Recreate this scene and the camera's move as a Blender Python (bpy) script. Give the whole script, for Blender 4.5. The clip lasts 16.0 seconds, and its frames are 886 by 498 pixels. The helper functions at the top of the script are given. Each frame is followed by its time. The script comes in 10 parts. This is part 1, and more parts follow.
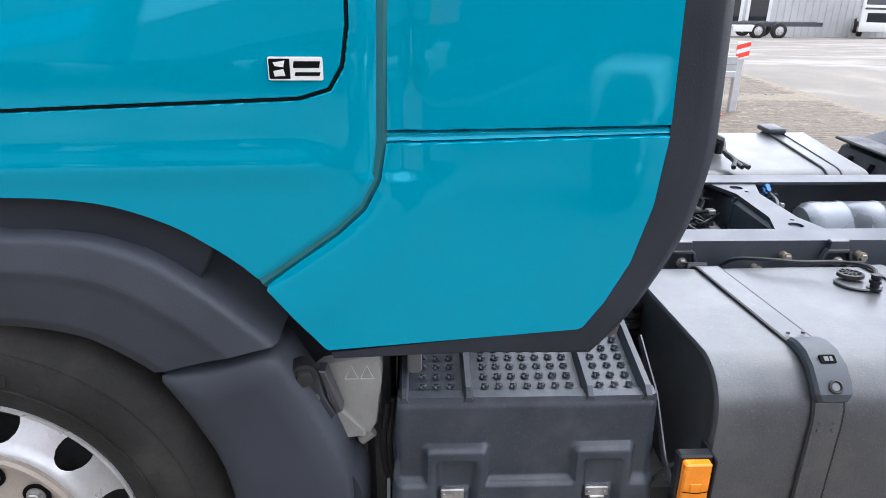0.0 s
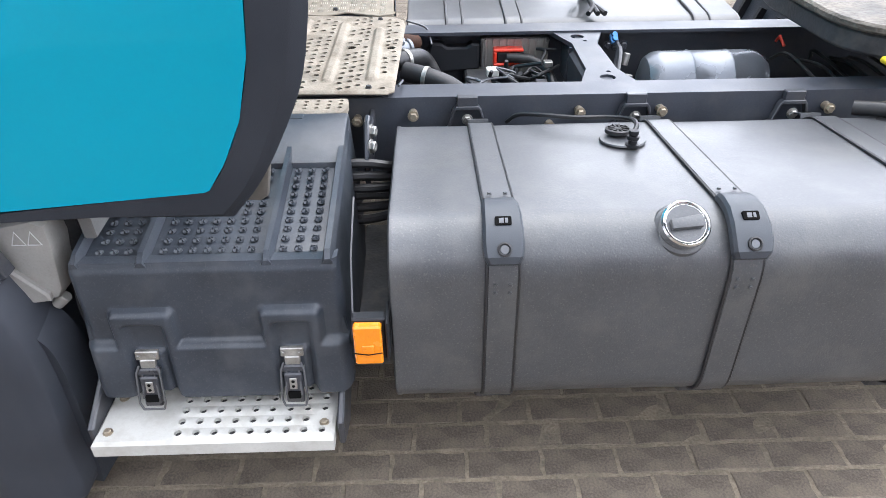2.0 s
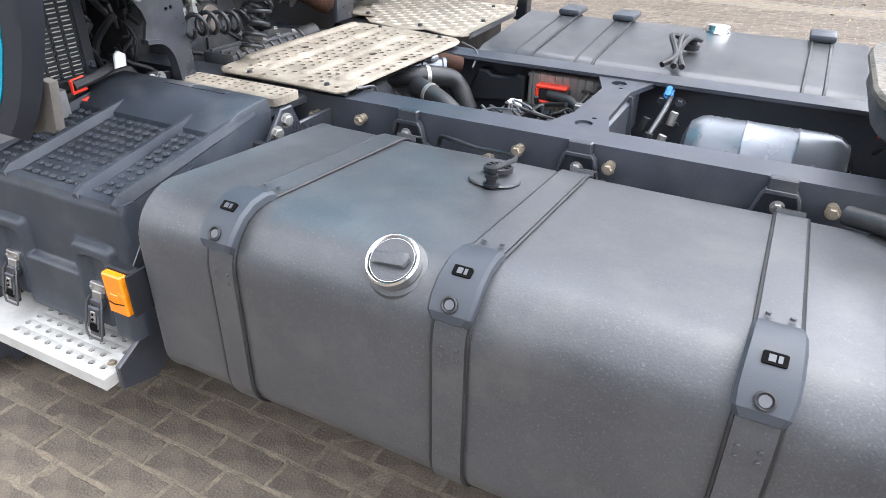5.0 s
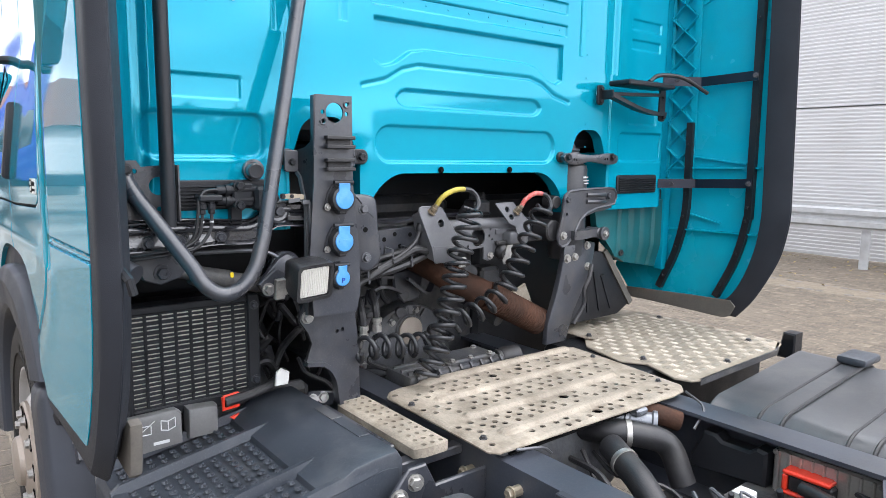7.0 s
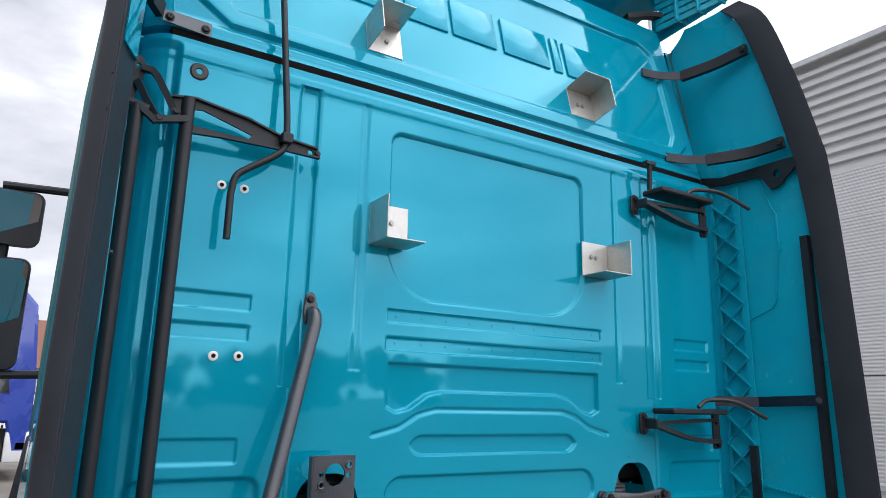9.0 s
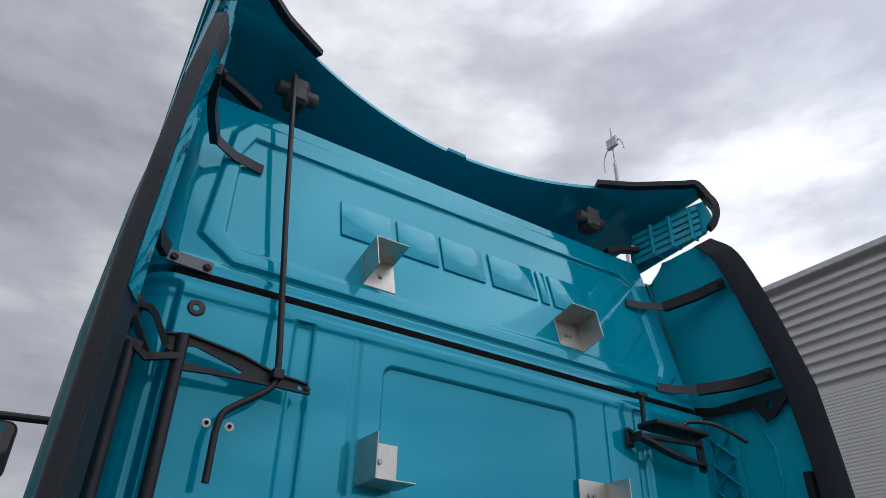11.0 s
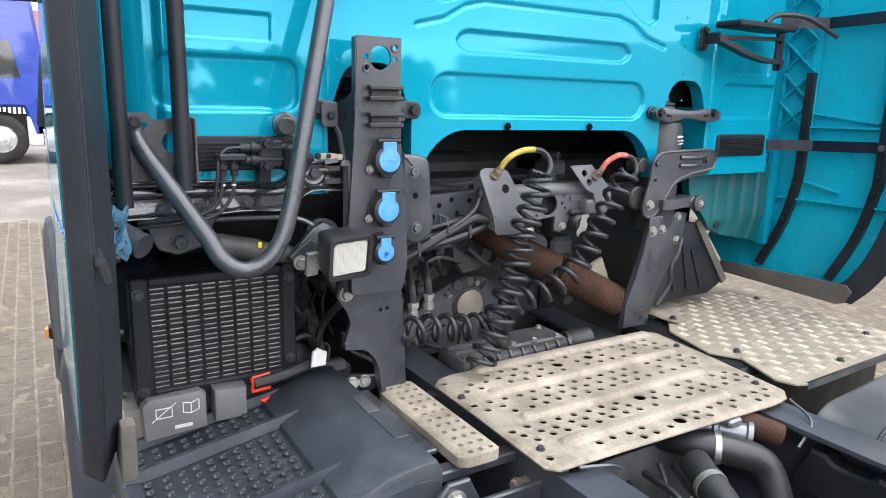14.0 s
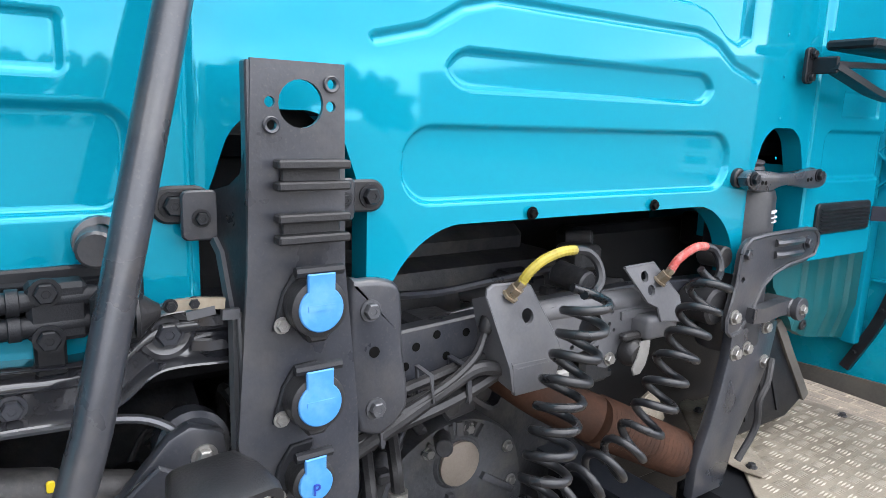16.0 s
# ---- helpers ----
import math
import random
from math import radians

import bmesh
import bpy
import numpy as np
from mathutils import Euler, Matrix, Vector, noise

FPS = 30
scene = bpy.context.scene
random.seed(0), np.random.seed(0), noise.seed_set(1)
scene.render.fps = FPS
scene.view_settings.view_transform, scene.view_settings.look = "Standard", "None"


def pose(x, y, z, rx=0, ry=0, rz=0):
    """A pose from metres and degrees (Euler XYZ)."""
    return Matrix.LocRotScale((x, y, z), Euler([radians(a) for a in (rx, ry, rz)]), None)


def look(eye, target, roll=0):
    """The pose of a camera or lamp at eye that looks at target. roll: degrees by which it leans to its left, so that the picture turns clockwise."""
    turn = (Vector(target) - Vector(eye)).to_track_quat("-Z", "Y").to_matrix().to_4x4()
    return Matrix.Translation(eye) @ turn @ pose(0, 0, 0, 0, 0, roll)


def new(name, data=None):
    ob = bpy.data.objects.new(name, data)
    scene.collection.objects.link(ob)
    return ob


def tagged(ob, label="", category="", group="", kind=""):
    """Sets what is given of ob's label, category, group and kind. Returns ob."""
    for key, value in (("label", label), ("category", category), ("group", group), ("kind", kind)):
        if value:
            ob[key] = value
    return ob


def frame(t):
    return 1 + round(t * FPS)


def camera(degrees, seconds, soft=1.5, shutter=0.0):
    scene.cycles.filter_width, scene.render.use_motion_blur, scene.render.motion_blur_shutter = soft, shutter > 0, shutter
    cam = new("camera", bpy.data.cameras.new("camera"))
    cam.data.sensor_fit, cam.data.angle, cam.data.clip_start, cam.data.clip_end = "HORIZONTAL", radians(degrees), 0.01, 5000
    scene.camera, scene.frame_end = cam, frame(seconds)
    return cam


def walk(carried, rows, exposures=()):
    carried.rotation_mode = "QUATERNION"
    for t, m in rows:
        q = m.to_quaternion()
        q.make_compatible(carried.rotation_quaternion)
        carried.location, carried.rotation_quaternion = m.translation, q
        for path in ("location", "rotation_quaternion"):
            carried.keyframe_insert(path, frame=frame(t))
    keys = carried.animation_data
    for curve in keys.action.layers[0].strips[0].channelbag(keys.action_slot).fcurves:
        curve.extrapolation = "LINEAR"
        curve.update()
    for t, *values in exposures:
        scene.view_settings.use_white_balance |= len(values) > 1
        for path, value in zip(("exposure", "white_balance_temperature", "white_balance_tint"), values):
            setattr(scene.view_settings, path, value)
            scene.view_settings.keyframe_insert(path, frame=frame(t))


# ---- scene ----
cam = camera(66.5, 16.0, soft=0.6)
PATH = [
    (0, (0.036, -2.421, 1.642), (0.112, -0.571, 0.887), 0.5),
    (0.5, (0.104, -2.427, 1.597), (0.174, -0.643, 0.694), 0.4),
    (1, (0.278, -2.327, 1.602), (0.319, -0.738, 0.389), -0.2),
    (1.5, (0.494, -2.315, 1.596), (0.534, -0.704, 0.412), -0.5),
    (2, (0.777, -2.376, 1.61), (0.814, -0.718, 0.491), -0.6),
    (2.5, (1.03, -2.352, 1.607), (1.053, -0.69, 0.496), -0.7),
    (3, (1.262, -2.277, 1.579), (1.295, -0.605, 0.482), -0.6),
    (3.2, (1.347, -2.265, 1.571), (1.379, -0.591, 0.478), -0.6),
    (5.3, (1.938, -1.982, 1.471), (0.933, -0.526, 0.539), 0.5),
    (5.5, (1.983, -1.917, 1.486), (0.827, -0.516, 0.648), 0.6),
    (6, (2.018, -1.763, 1.532), (0.563, -0.502, 0.99), 0.5),
    (6.5, (1.894, -1.609, 1.556), (0.359, -0.366, 1.242), 0.7),
    (7, (1.82, -1.486, 1.574), (0.262, -0.261, 1.306), 0.6),
    (7.5, (1.842, -1.311, 1.568), (0.148, -0.277, 1.32), 0.3),
    (8, (1.833, -1.241, 1.627), (0.128, -0.211, 1.441), 0.4),
    (8.5, (1.811, -1.259, 1.745), (0.111, -0.22, 1.914), 0.7),
    (9, (1.813, -1.286, 1.867), (0.156, -0.259, 2.313), 1.3),
    (9.2, (1.813, -1.294, 1.898), (0.192, -0.281, 2.487), 1.3),
    (10.25, (1.82, -1.308, 1.93), (0.42, -0.42, 3.02), 1.3),
    (11.3, (1.824, -1.31, 1.902), (0.32, -0.358, 2.814), 1.3),
    (11.5, (1.833, -1.293, 1.877), (0.274, -0.323, 2.669), 1.2),
    (12, (1.834, -1.256, 1.79), (0.182, -0.254, 2.306), 0.9),
    (12.5, (1.817, -1.257, 1.757), (0.122, -0.218, 1.981), 1.0),
    (13, (1.792, -1.23, 1.684), (0.075, -0.205, 1.646), 1.3),
    (13.5, (1.755, -1.233, 1.618), (0.059, -0.209, 1.344), 1.3),
    (14, (1.623, -1.278, 1.594), (-0.043, -0.256, 1.171), 1.5),
    (14.5, (1.436, -1.213, 1.592), (-0.147, -0.061, 1.182), 1.4),
    (15, (1.205, -1.047, 1.681), (-0.378, 0.108, 1.279), 1.9),
    (15.5, (1.027, -0.954, 1.671), (-0.557, 0.206, 1.292), 1.6),
    (16, (0.918, -0.882, 1.676), (-0.700, 0.234, 1.304), 1.8),
]
STOPS = [(0.0, 0.30, 6300, 10), (0.5, 0.34, 6350, 10), (1.0, 0.50, 6380, 10), (3.2, 0.60, 6400, 10), (5.5, 0.72, 6500, 10), (6.0, 0.72, 6550, 10), (6.5, 0.42, 6600, 10), (7.0, 0.38, 6600, 10), (8.0, 0.22, 6650, 10), (8.5, 0.0, 6650, 10), (9.0, -0.52, 6600, 10), (9.6, -1.1, 6550, 10), (11.5, -1.58, 6450, 10), (12.0, -0.95, 6550, 10), (12.5, -0.4, 6650, 10), (13.0, -0.03, 6700, 10), (13.5, 0.22, 6700, 10), (14.5, 0.56, 6700, 10), (15.0, 0.44, 6700, 10), (16.0, 0.44, 6650, 10)]
walk(cam, [(t, look(eye, target, roll)) for t, eye, target, roll in PATH], STOPS)

# ---- world, sun ----
SUN_EL, SUN_AZ = 64.0, 36.0          # degrees; the light comes from behind and to the right of the truck
world = bpy.data.worlds.new("overcast_sky")
scene.world = world
world.use_nodes = True
wn, wl = world.node_tree.nodes, world.node_tree.links
wn.clear()
w_out = wn.new("ShaderNodeOutputWorld")
w_bg = wn.new("ShaderNodeBackground")
w_sky = wn.new("ShaderNodeTexSky")
w_sky.sky_type = "NISHITA"
w_sky.sun_disc = False
w_sky.sun_elevation = radians(SUN_EL)
w_sky.sun_rotation = radians(SUN_AZ)
w_co = wn.new("ShaderNodeTexCoord")
w_map = wn.new("ShaderNodeMapping")
w_map.inputs["Scale"].default_value = (1.0, 1.0, 2.6)
w_map.inputs["Location"].default_value = (3.1, 1.7, 0.4)
w_no = wn.new("ShaderNodeTexNoise")
w_no.inputs["Scale"].default_value = 2.3
w_no.inputs["Detail"].default_value = 9.0
w_no.inputs["Roughness"].default_value = 0.56
w_rp = wn.new("ShaderNodeValToRGB")
w_rp.color_ramp.elements[0].position = 0.37
w_rp.color_ramp.elements[0].color = (4.6, 4.75, 5.5, 1)
w_rp.color_ramp.elements[1].position = 0.66
w_rp.color_ramp.elements[1].color = (10.7, 11.0, 11.6, 1)
w_thick = w_rp.color_ramp.elements.new(0.50)
w_thick.color = (6.4, 6.6, 7.3, 1)
w_mix = wn.new("ShaderNodeMix")
w_mix.data_type = "RGBA"
w_mix.inputs[0].default_value = 0.93
wl.new(w_co.outputs["Generated"], w_map.inputs["Vector"])
wl.new(w_map.outputs[0], w_no.inputs["Vector"])
wl.new(w_no.outputs["Fac"], w_rp.inputs[0])
wl.new(w_sky.outputs[0], w_mix.inputs[6])
wl.new(w_rp.outputs[0], w_mix.inputs[7])
# the cloud cover is a little brighter overhead
w_sep = wn.new("ShaderNodeSeparateXYZ")
w_up = wn.new("ShaderNodeMapRange")
w_up.inputs["From Min"].default_value = 0.0
w_up.inputs["From Max"].default_value = 1.0
w_up.inputs["To Min"].default_value = 0.85
w_up.inputs["To Max"].default_value = 0.95
w_mul = wn.new("ShaderNodeVectorMath")
w_mul.operation = "SCALE"
wl.new(w_co.outputs["Generated"], w_sep.inputs[0])
wl.new(w_sep.outputs["Z"], w_up.inputs["Value"])
wl.new(w_mix.outputs[2], w_mul.inputs[0])
# and brighter on the sun's side than on the other
w_dot = wn.new("ShaderNodeVectorMath")
w_dot.operation = "DOT_PRODUCT"
w_dot.inputs[1].default_value = (0.80, 0.52, 0.30)
w_side = wn.new("ShaderNodeMapRange")
w_side.interpolation_type = "SMOOTHSTEP"
w_side.inputs["From Min"].default_value = -0.5
w_side.inputs["From Max"].default_value = 1.05
w_side.inputs["To Min"].default_value = 0.90
w_side.inputs["To Max"].default_value = 2.1
w_both = wn.new("ShaderNodeMath")
w_both.operation = "MULTIPLY"
wl.new(w_co.outputs["Generated"], w_dot.inputs[0])
wl.new(w_dot.outputs["Value"], w_side.inputs["Value"])
wl.new(w_up.outputs["Result"], w_both.inputs[0])
wl.new(w_side.outputs["Result"], w_both.inputs[1])
wl.new(w_both.outputs[0], w_mul.inputs["Scale"])
wl.new(w_mul.outputs[0], w_bg.inputs["Color"])
w_bg.inputs["Strength"].default_value = 0.26
wl.new(w_bg.outputs[0], w_out.inputs[0])

sun_data = bpy.data.lights.new("sun", "SUN")
sun_data.energy = 0.8
sun_data.angle = radians(40)
sun_data.color = (1.0, 0.965, 0.91)
sun = new("sun", sun_data)
sun.matrix_basis = look((2.6, 3.5, 10.6), (0.1, 0.0, 1.6))

# ---- materials ----
def mat(name, colour, rough=0.5, metal=0.0, vary=0.25, scale=8.0, bump=0.0, fine=180.0, coat=0.0, dirt=None, dirt_amount=0.0,
        dirt_scale=3.0, rough_vary=0.12, emit=0.0, island=0.0, spec=0.5, grit=0.35, relief=0.004, coat_ior=1.5, specks=None, coat_rough=0.03, tint=None):
    """A surface with broad blotches, fine grain, relief and, where given, a layer of dirt of another colour."""
    m = bpy.data.materials.new(name)
    m.use_nodes = True
    n, l = m.node_tree.nodes, m.node_tree.links
    b = n["Principled BSDF"]
    co = n.new("ShaderNodeTexCoord")
    big = n.new("ShaderNodeTexNoise")
    big.inputs["Scale"].default_value = scale
    big.inputs["Detail"].default_value = 5
    small = n.new("ShaderNodeTexNoise")
    small.inputs["Scale"].default_value = fine
    small.inputs["Detail"].default_value = 3
    l.new(co.outputs["Object"], big.inputs["Vector"])
    l.new(co.outputs["Object"], small.inputs["Vector"])
    add = n.new("ShaderNodeMath")
    add.operation = "MULTIPLY_ADD"
    add.inputs[1].default_value = grit
    l.new(small.outputs["Fac"], add.inputs[0])
    l.new(big.outputs["Fac"], add.inputs[2])
    ramp = n.new("ShaderNodeMapRange")
    ramp.inputs["From Min"].default_value = 0.42 + (grit - 0.35) * 0.45
    ramp.inputs["From Max"].default_value = 0.92 + (grit - 0.35) * 0.55
    ramp.inputs["To Min"].default_value = 1 - vary
    ramp.inputs["To Max"].default_value = 1 + vary
    l.new(add.outputs[0], ramp.inputs["Value"])
    mul = n.new("ShaderNodeVectorMath")
    mul.operation = "SCALE"
    mul.inputs[0].default_value = colour
    scale_in = ramp.outputs["Result"]
    if island:
        info = n.new("ShaderNodeObjectInfo")
        geo = n.new("ShaderNodeNewGeometry")
        plus = n.new("ShaderNodeMath")
        plus.operation = "ADD"
        l.new(info.outputs["Random"], plus.inputs[0])
        l.new(geo.outputs["Random Per Island"], plus.inputs[1])
        rr = n.new("ShaderNodeMapRange")
        rr.inputs["From Max"].default_value = 2.0
        rr.inputs["To Min"].default_value = 1 - island
        rr.inputs["To Max"].default_value = 1 + island
        l.new(plus.outputs[0], rr.inputs["Value"])
        tm = n.new("ShaderNodeMath")
        tm.operation = "MULTIPLY"
        l.new(rr.outputs["Result"], tm.inputs[0])
        l.new(ramp.outputs["Result"], tm.inputs[1])
        scale_in = tm.outputs[0]
    l.new(scale_in, mul.inputs["Scale"])
    col = mul.outputs[0]
    if dirt:
        dn = n.new("ShaderNodeTexNoise")
        dn.inputs["Scale"].default_value = dirt_scale
        dn.inputs["Detail"].default_value = 8
        dn.inputs["Roughness"].default_value = 0.65
        l.new(co.outputs["Object"], dn.inputs["Vector"])
        dr = n.new("ShaderNodeMapRange")
        dr.inputs["From Min"].default_value = 0.48
        dr.inputs["From Max"].default_value = 0.72
        dr.inputs["To Max"].default_value = dirt_amount
        l.new(dn.outputs["Fac"], dr.inputs["Value"])
        sn = n.new("ShaderNodeTexNoise")
        sn.inputs["Scale"].default_value = 210
        sn.inputs["Detail"].default_value = 2
        l.new(co.outputs["Object"], sn.inputs["Vector"])
        sr = n.new("ShaderNodeMapRange")
        sr.inputs["From Min"].default_value = 0.60
        sr.inputs["From Max"].default_value = 0.68
        sr.inputs["To Max"].default_value = dirt_amount * 0.28 if specks is None else specks
        l.new(sn.outputs["Fac"], sr.inputs["Value"])
        both = n.new("ShaderNodeMath")
        both.operation = "MAXIMUM"
        l.new(dr.outputs["Result"], both.inputs[0])
        l.new(sr.outputs["Result"], both.inputs[1])
        mx = n.new("ShaderNodeMix")
        mx.data_type = "RGBA"
        l.new(both.outputs[0], mx.inputs[0])
        l.new(col, mx.inputs[6])
        mx.inputs[7].default_value = (*dirt, 1)
        col = mx.outputs[2]
    l.new(col, b.inputs["Base Color"])
    rv = n.new("ShaderNodeMapRange")
    rv.inputs["From Min"].default_value = 0.3
    rv.inputs["From Max"].default_value = 0.7
    rv.inputs["To Min"].default_value = max(0.02, rough - rough_vary)
    rv.inputs["To Max"].default_value = min(1.0, rough + rough_vary)
    l.new(big.outputs["Fac"], rv.inputs["Value"])
    l.new(rv.outputs["Result"], b.inputs["Roughness"])
    b.inputs["Specular IOR Level"].default_value = spec
    b.inputs["Metallic"].default_value = metal
    if tint:
        b.inputs["Specular Tint"].default_value = (*tint, 1)
    b.inputs["Coat Weight"].default_value = coat
    b.inputs["Coat Roughness"].default_value = coat_rough
    b.inputs["Coat IOR"].default_value = coat_ior
    if bump:
        bp = n.new("ShaderNodeBump")
        bp.inputs["Strength"].default_value = bump
        bp.inputs["Distance"].default_value = relief
        l.new(small.outputs["Fac"], bp.inputs["Height"])
        l.new(bp.outputs[0], b.inputs["Normal"])
    if emit:
        b.inputs["Emission Color"].default_value = (*colour, 1)
        b.inputs["Emission Strength"].default_value = emit
    return m


TEAL = mat("teal_paint", (0.0, 0.285, 0.410), 0.05, metal=0.13, vary=0.04, scale=1.5, rough_vary=0.025, dirt=(0.004, 0.265, 0.38), dirt_amount=0.15, dirt_scale=5, spec=0.60, specks=0.0, tint=(0.55, 0.92, 1.0))
TEAL_MATT = mat("teal_plastic", (0.0, 0.385, 0.52), 0.22, vary=0.08, scale=4, dirt=(0.05, 0.27, 0.32), dirt_amount=0.25, dirt_scale=5, spec=0.5, specks=0.0)
# dirty, darker copy of the teal with shade put into its colour
TEAL_SHADED = mat("shaded_dirty_teal_paint", (0.003, 0.105, 0.120), 0.5, vary=0.2, scale=7, dirt=(0.03, 0.09, 0.085), dirt_amount=0.5, dirt_scale=6)
BLACK = mat("black_plastic", (0.013, 0.014, 0.017), 0.45, vary=0.25, scale=9, bump=0.12, fine=420, dirt=(0.055, 0.055, 0.056), dirt_amount=0.16, spec=0.35)
TRIM = mat("grained_trim", (0.024, 0.027, 0.034), 0.55, vary=0.2, scale=6, bump=0.2, fine=520, dirt=(0.05, 0.052, 0.056), dirt_amount=0.15, spec=0.22)
FENDER = mat("fender_plastic", (0.036, 0.041, 0.052), 0.52, vary=0.14, scale=5, bump=0.2, fine=600, dirt=(0.08, 0.082, 0.09), dirt_amount=0.18, spec=0.35)
CHASSIS = mat("chassis_paint", (0.047, 0.053, 0.068), 0.45, metal=0.15, vary=0.3, scale=5, bump=0.06, dirt=(0.11, 0.107, 0.10), dirt_amount=0.45, dirt_scale=7, coat=0.3, coat_rough=0.4, specks=0.25)
BRACKET = mat("bracket_paint", (0.034, 0.037, 0.046), 0.34, vary=0.3, scale=10, bump=0.08, dirt=(0.115, 0.107, 0.095), dirt_amount=0.42, dirt_scale=9, specks=0.22, coat=0.5, coat_rough=0.2)
DARK = mat("sooty_metal", (0.042, 0.043, 0.047), 0.5, vary=0.55, scale=14, bump=0.35, fine=90, dirt=(0.13, 0.118, 0.098), dirt_amount=0.6, dirt_scale=12)
TANK = mat("tank_paint", (0.064, 0.067, 0.073), 0.44, metal=0.1, vary=0.18, scale=5, bump=0.16, fine=230, dirt=(0.160, 0.156, 0.144), dirt_amount=0.28, dirt_scale=8, rough_vary=0.08, grit=0.6, coat=0.5, coat_rough=0.26, specks=0.34)
STRAP = mat("strap_steel", (0.128, 0.132, 0.142), 0.44, metal=0.6, vary=0.15, scale=10, bump=0.05, dirt=(0.18, 0.172, 0.155), dirt_amount=0.35)
CLIP = mat("clip_plastic", (0.046, 0.053, 0.064), 0.45, vary=0.15, scale=12, bump=0.1, fine=500)
RUBBER = mat("rubber", (0.018, 0.018, 0.020), 0.45, vary=0.3, scale=10, bump=0.15, fine=260, dirt=(0.06, 0.057, 0.052), dirt_amount=0.4, dirt_scale=9)
TYRE = mat("tyre_rubber", (0.022, 0.021, 0.020), 0.72, vary=0.35, scale=6, bump=0.35, fine=140, dirt=(0.075, 0.066, 0.055), dirt_amount=0.5, dirt_scale=6, spec=0.3)
STEEL = mat("zinc_steel", (0.42, 0.41, 0.39), 0.42, metal=0.8, vary=0.3, scale=30, bump=0.05, dirt=(0.14, 0.12, 0.095), dirt_amount=0.6, dirt_scale=20)
CHROME = mat("polished_alloy", (0.75, 0.75, 0.74), 0.2, metal=1.0, vary=0.06, scale=12)
RIM = mat("silver_wheel_paint", (0.55, 0.55, 0.55), 0.34, metal=0.5, vary=0.12, scale=10, dirt=(0.25, 0.22, 0.18), dirt_amount=0.4, dirt_scale=8)
HUB = mat("hub_paint", (0.33, 0.28, 0.235), 0.42, metal=0.2, vary=0.2, scale=12, dirt=(0.14, 0.11, 0.085), dirt_amount=0.5)
ALU = mat("worn_aluminium", (0.315, 0.274, 0.220), 0.72, vary=0.36, scale=9, bump=0.45, fine=140, dirt=(0.165, 0.134, 0.098), dirt_amount=0.85, dirt_scale=13, specks=0.45, spec=0.3)
ALU_PLATE = mat("tread_aluminium", (0.285, 0.248, 0.196), 0.72, vary=0.25, scale=8, bump=0.2, dirt=(0.17, 0.142, 0.104), dirt_amount=0.6, dirt_scale=9, spec=0.3)
TREADTOP = mat("worn_tread_aluminium", (0.43, 0.39, 0.325), 0.6, metal=0.1, vary=0.25, scale=12, dirt=(0.26, 0.225, 0.17), dirt_amount=0.6, dirt_scale=9, spec=0.35)
ANGLE = mat("brushed_aluminium", (0.55, 0.535, 0.50), 0.38, metal=0.8, vary=0.18, scale=14, bump=0.05, dirt=(0.28, 0.25, 0.20), dirt_amount=0.5, dirt_scale=14)
STEP = mat("white_step_paint", (0.52, 0.515, 0.485), 0.48, vary=0.1, scale=10, bump=0.05, dirt=(0.3, 0.27, 0.22), dirt_amount=0.5, dirt_scale=14)
BOXGREY = mat("light_grey_plastic", (0.30, 0.293, 0.278), 0.5, vary=0.12, scale=9, dirt=(0.15, 0.135, 0.115), dirt_amount=0.5, dirt_scale=9)
BOXLID = mat("mid_grey_plastic", (0.15, 0.15, 0.148), 0.5, vary=0.2, scale=9, dirt=(0.07, 0.065, 0.06), dirt_amount=0.5, dirt_scale=9)
BATT = mat("battery_cover_plastic", (0.036, 0.043, 0.055), 0.40, vary=0.3, scale=6, bump=0.08, fine=300, dirt=(0.12, 0.124, 0.128), dirt_amount=0.45, dirt_scale=7, spec=0.5, specks=0.25)
RUST = mat("rusty_steel", (0.058, 0.028, 0.018), 0.8, vary=0.45, scale=14, bump=0.3, fine=120, dirt=(0.025, 0.018, 0.015), dirt_amount=0.7, dirt_scale=8, spec=0.2)
ORANGE = mat("amber_lens", (0.9, 0.27, 0.01), 0.2, vary=0.1, scale=20, coat=0.6, bump=0.25, fine=150)
REDP = mat("red_plastic", (0.75, 0.045, 0.02), 0.42, vary=0.1, scale=20)
REDH = mat("red_hose_sleeve", (0.50, 0.085, 0.072), 0.6, vary=0.2, scale=40, dirt=(0.52, 0.36, 0.33), dirt_amount=0.6, dirt_scale=60)
YELH = mat("yellow_hose_sleeve", (0.42, 0.335, 0.045), 0.55, vary=0.25, scale=40, dirt=(0.22, 0.18, 0.07), dirt_amount=0.6, dirt_scale=60)
YELLOW = mat("yellow_plastic", (0.8, 0.6, 0.02), 0.45, vary=0.1, scale=20)
BRASS = mat("brass", (0.42, 0.35, 0.26), 0.38, metal=0.8, vary=0.25, scale=30, dirt=(0.16, 0.13, 0.09), dirt_amount=0.4, dirt_scale=40)
BLUE = mat("blue_plastic", (0.055, 0.26, 0.60), 0.45, vary=0.15, scale=25, dirt=(0.22, 0.40, 0.62), dirt_amount=0.35, dirt_scale=25, specks=0.0)
NAVY = mat("blued_steel", (0.008, 0.010, 0.022), 0.42, metal=0.1, vary=0.25, scale=15)
LENS = mat("lamp_glass", (0.62, 0.60, 0.55), 0.12, vary=0.06, scale=20, coat=0.8)
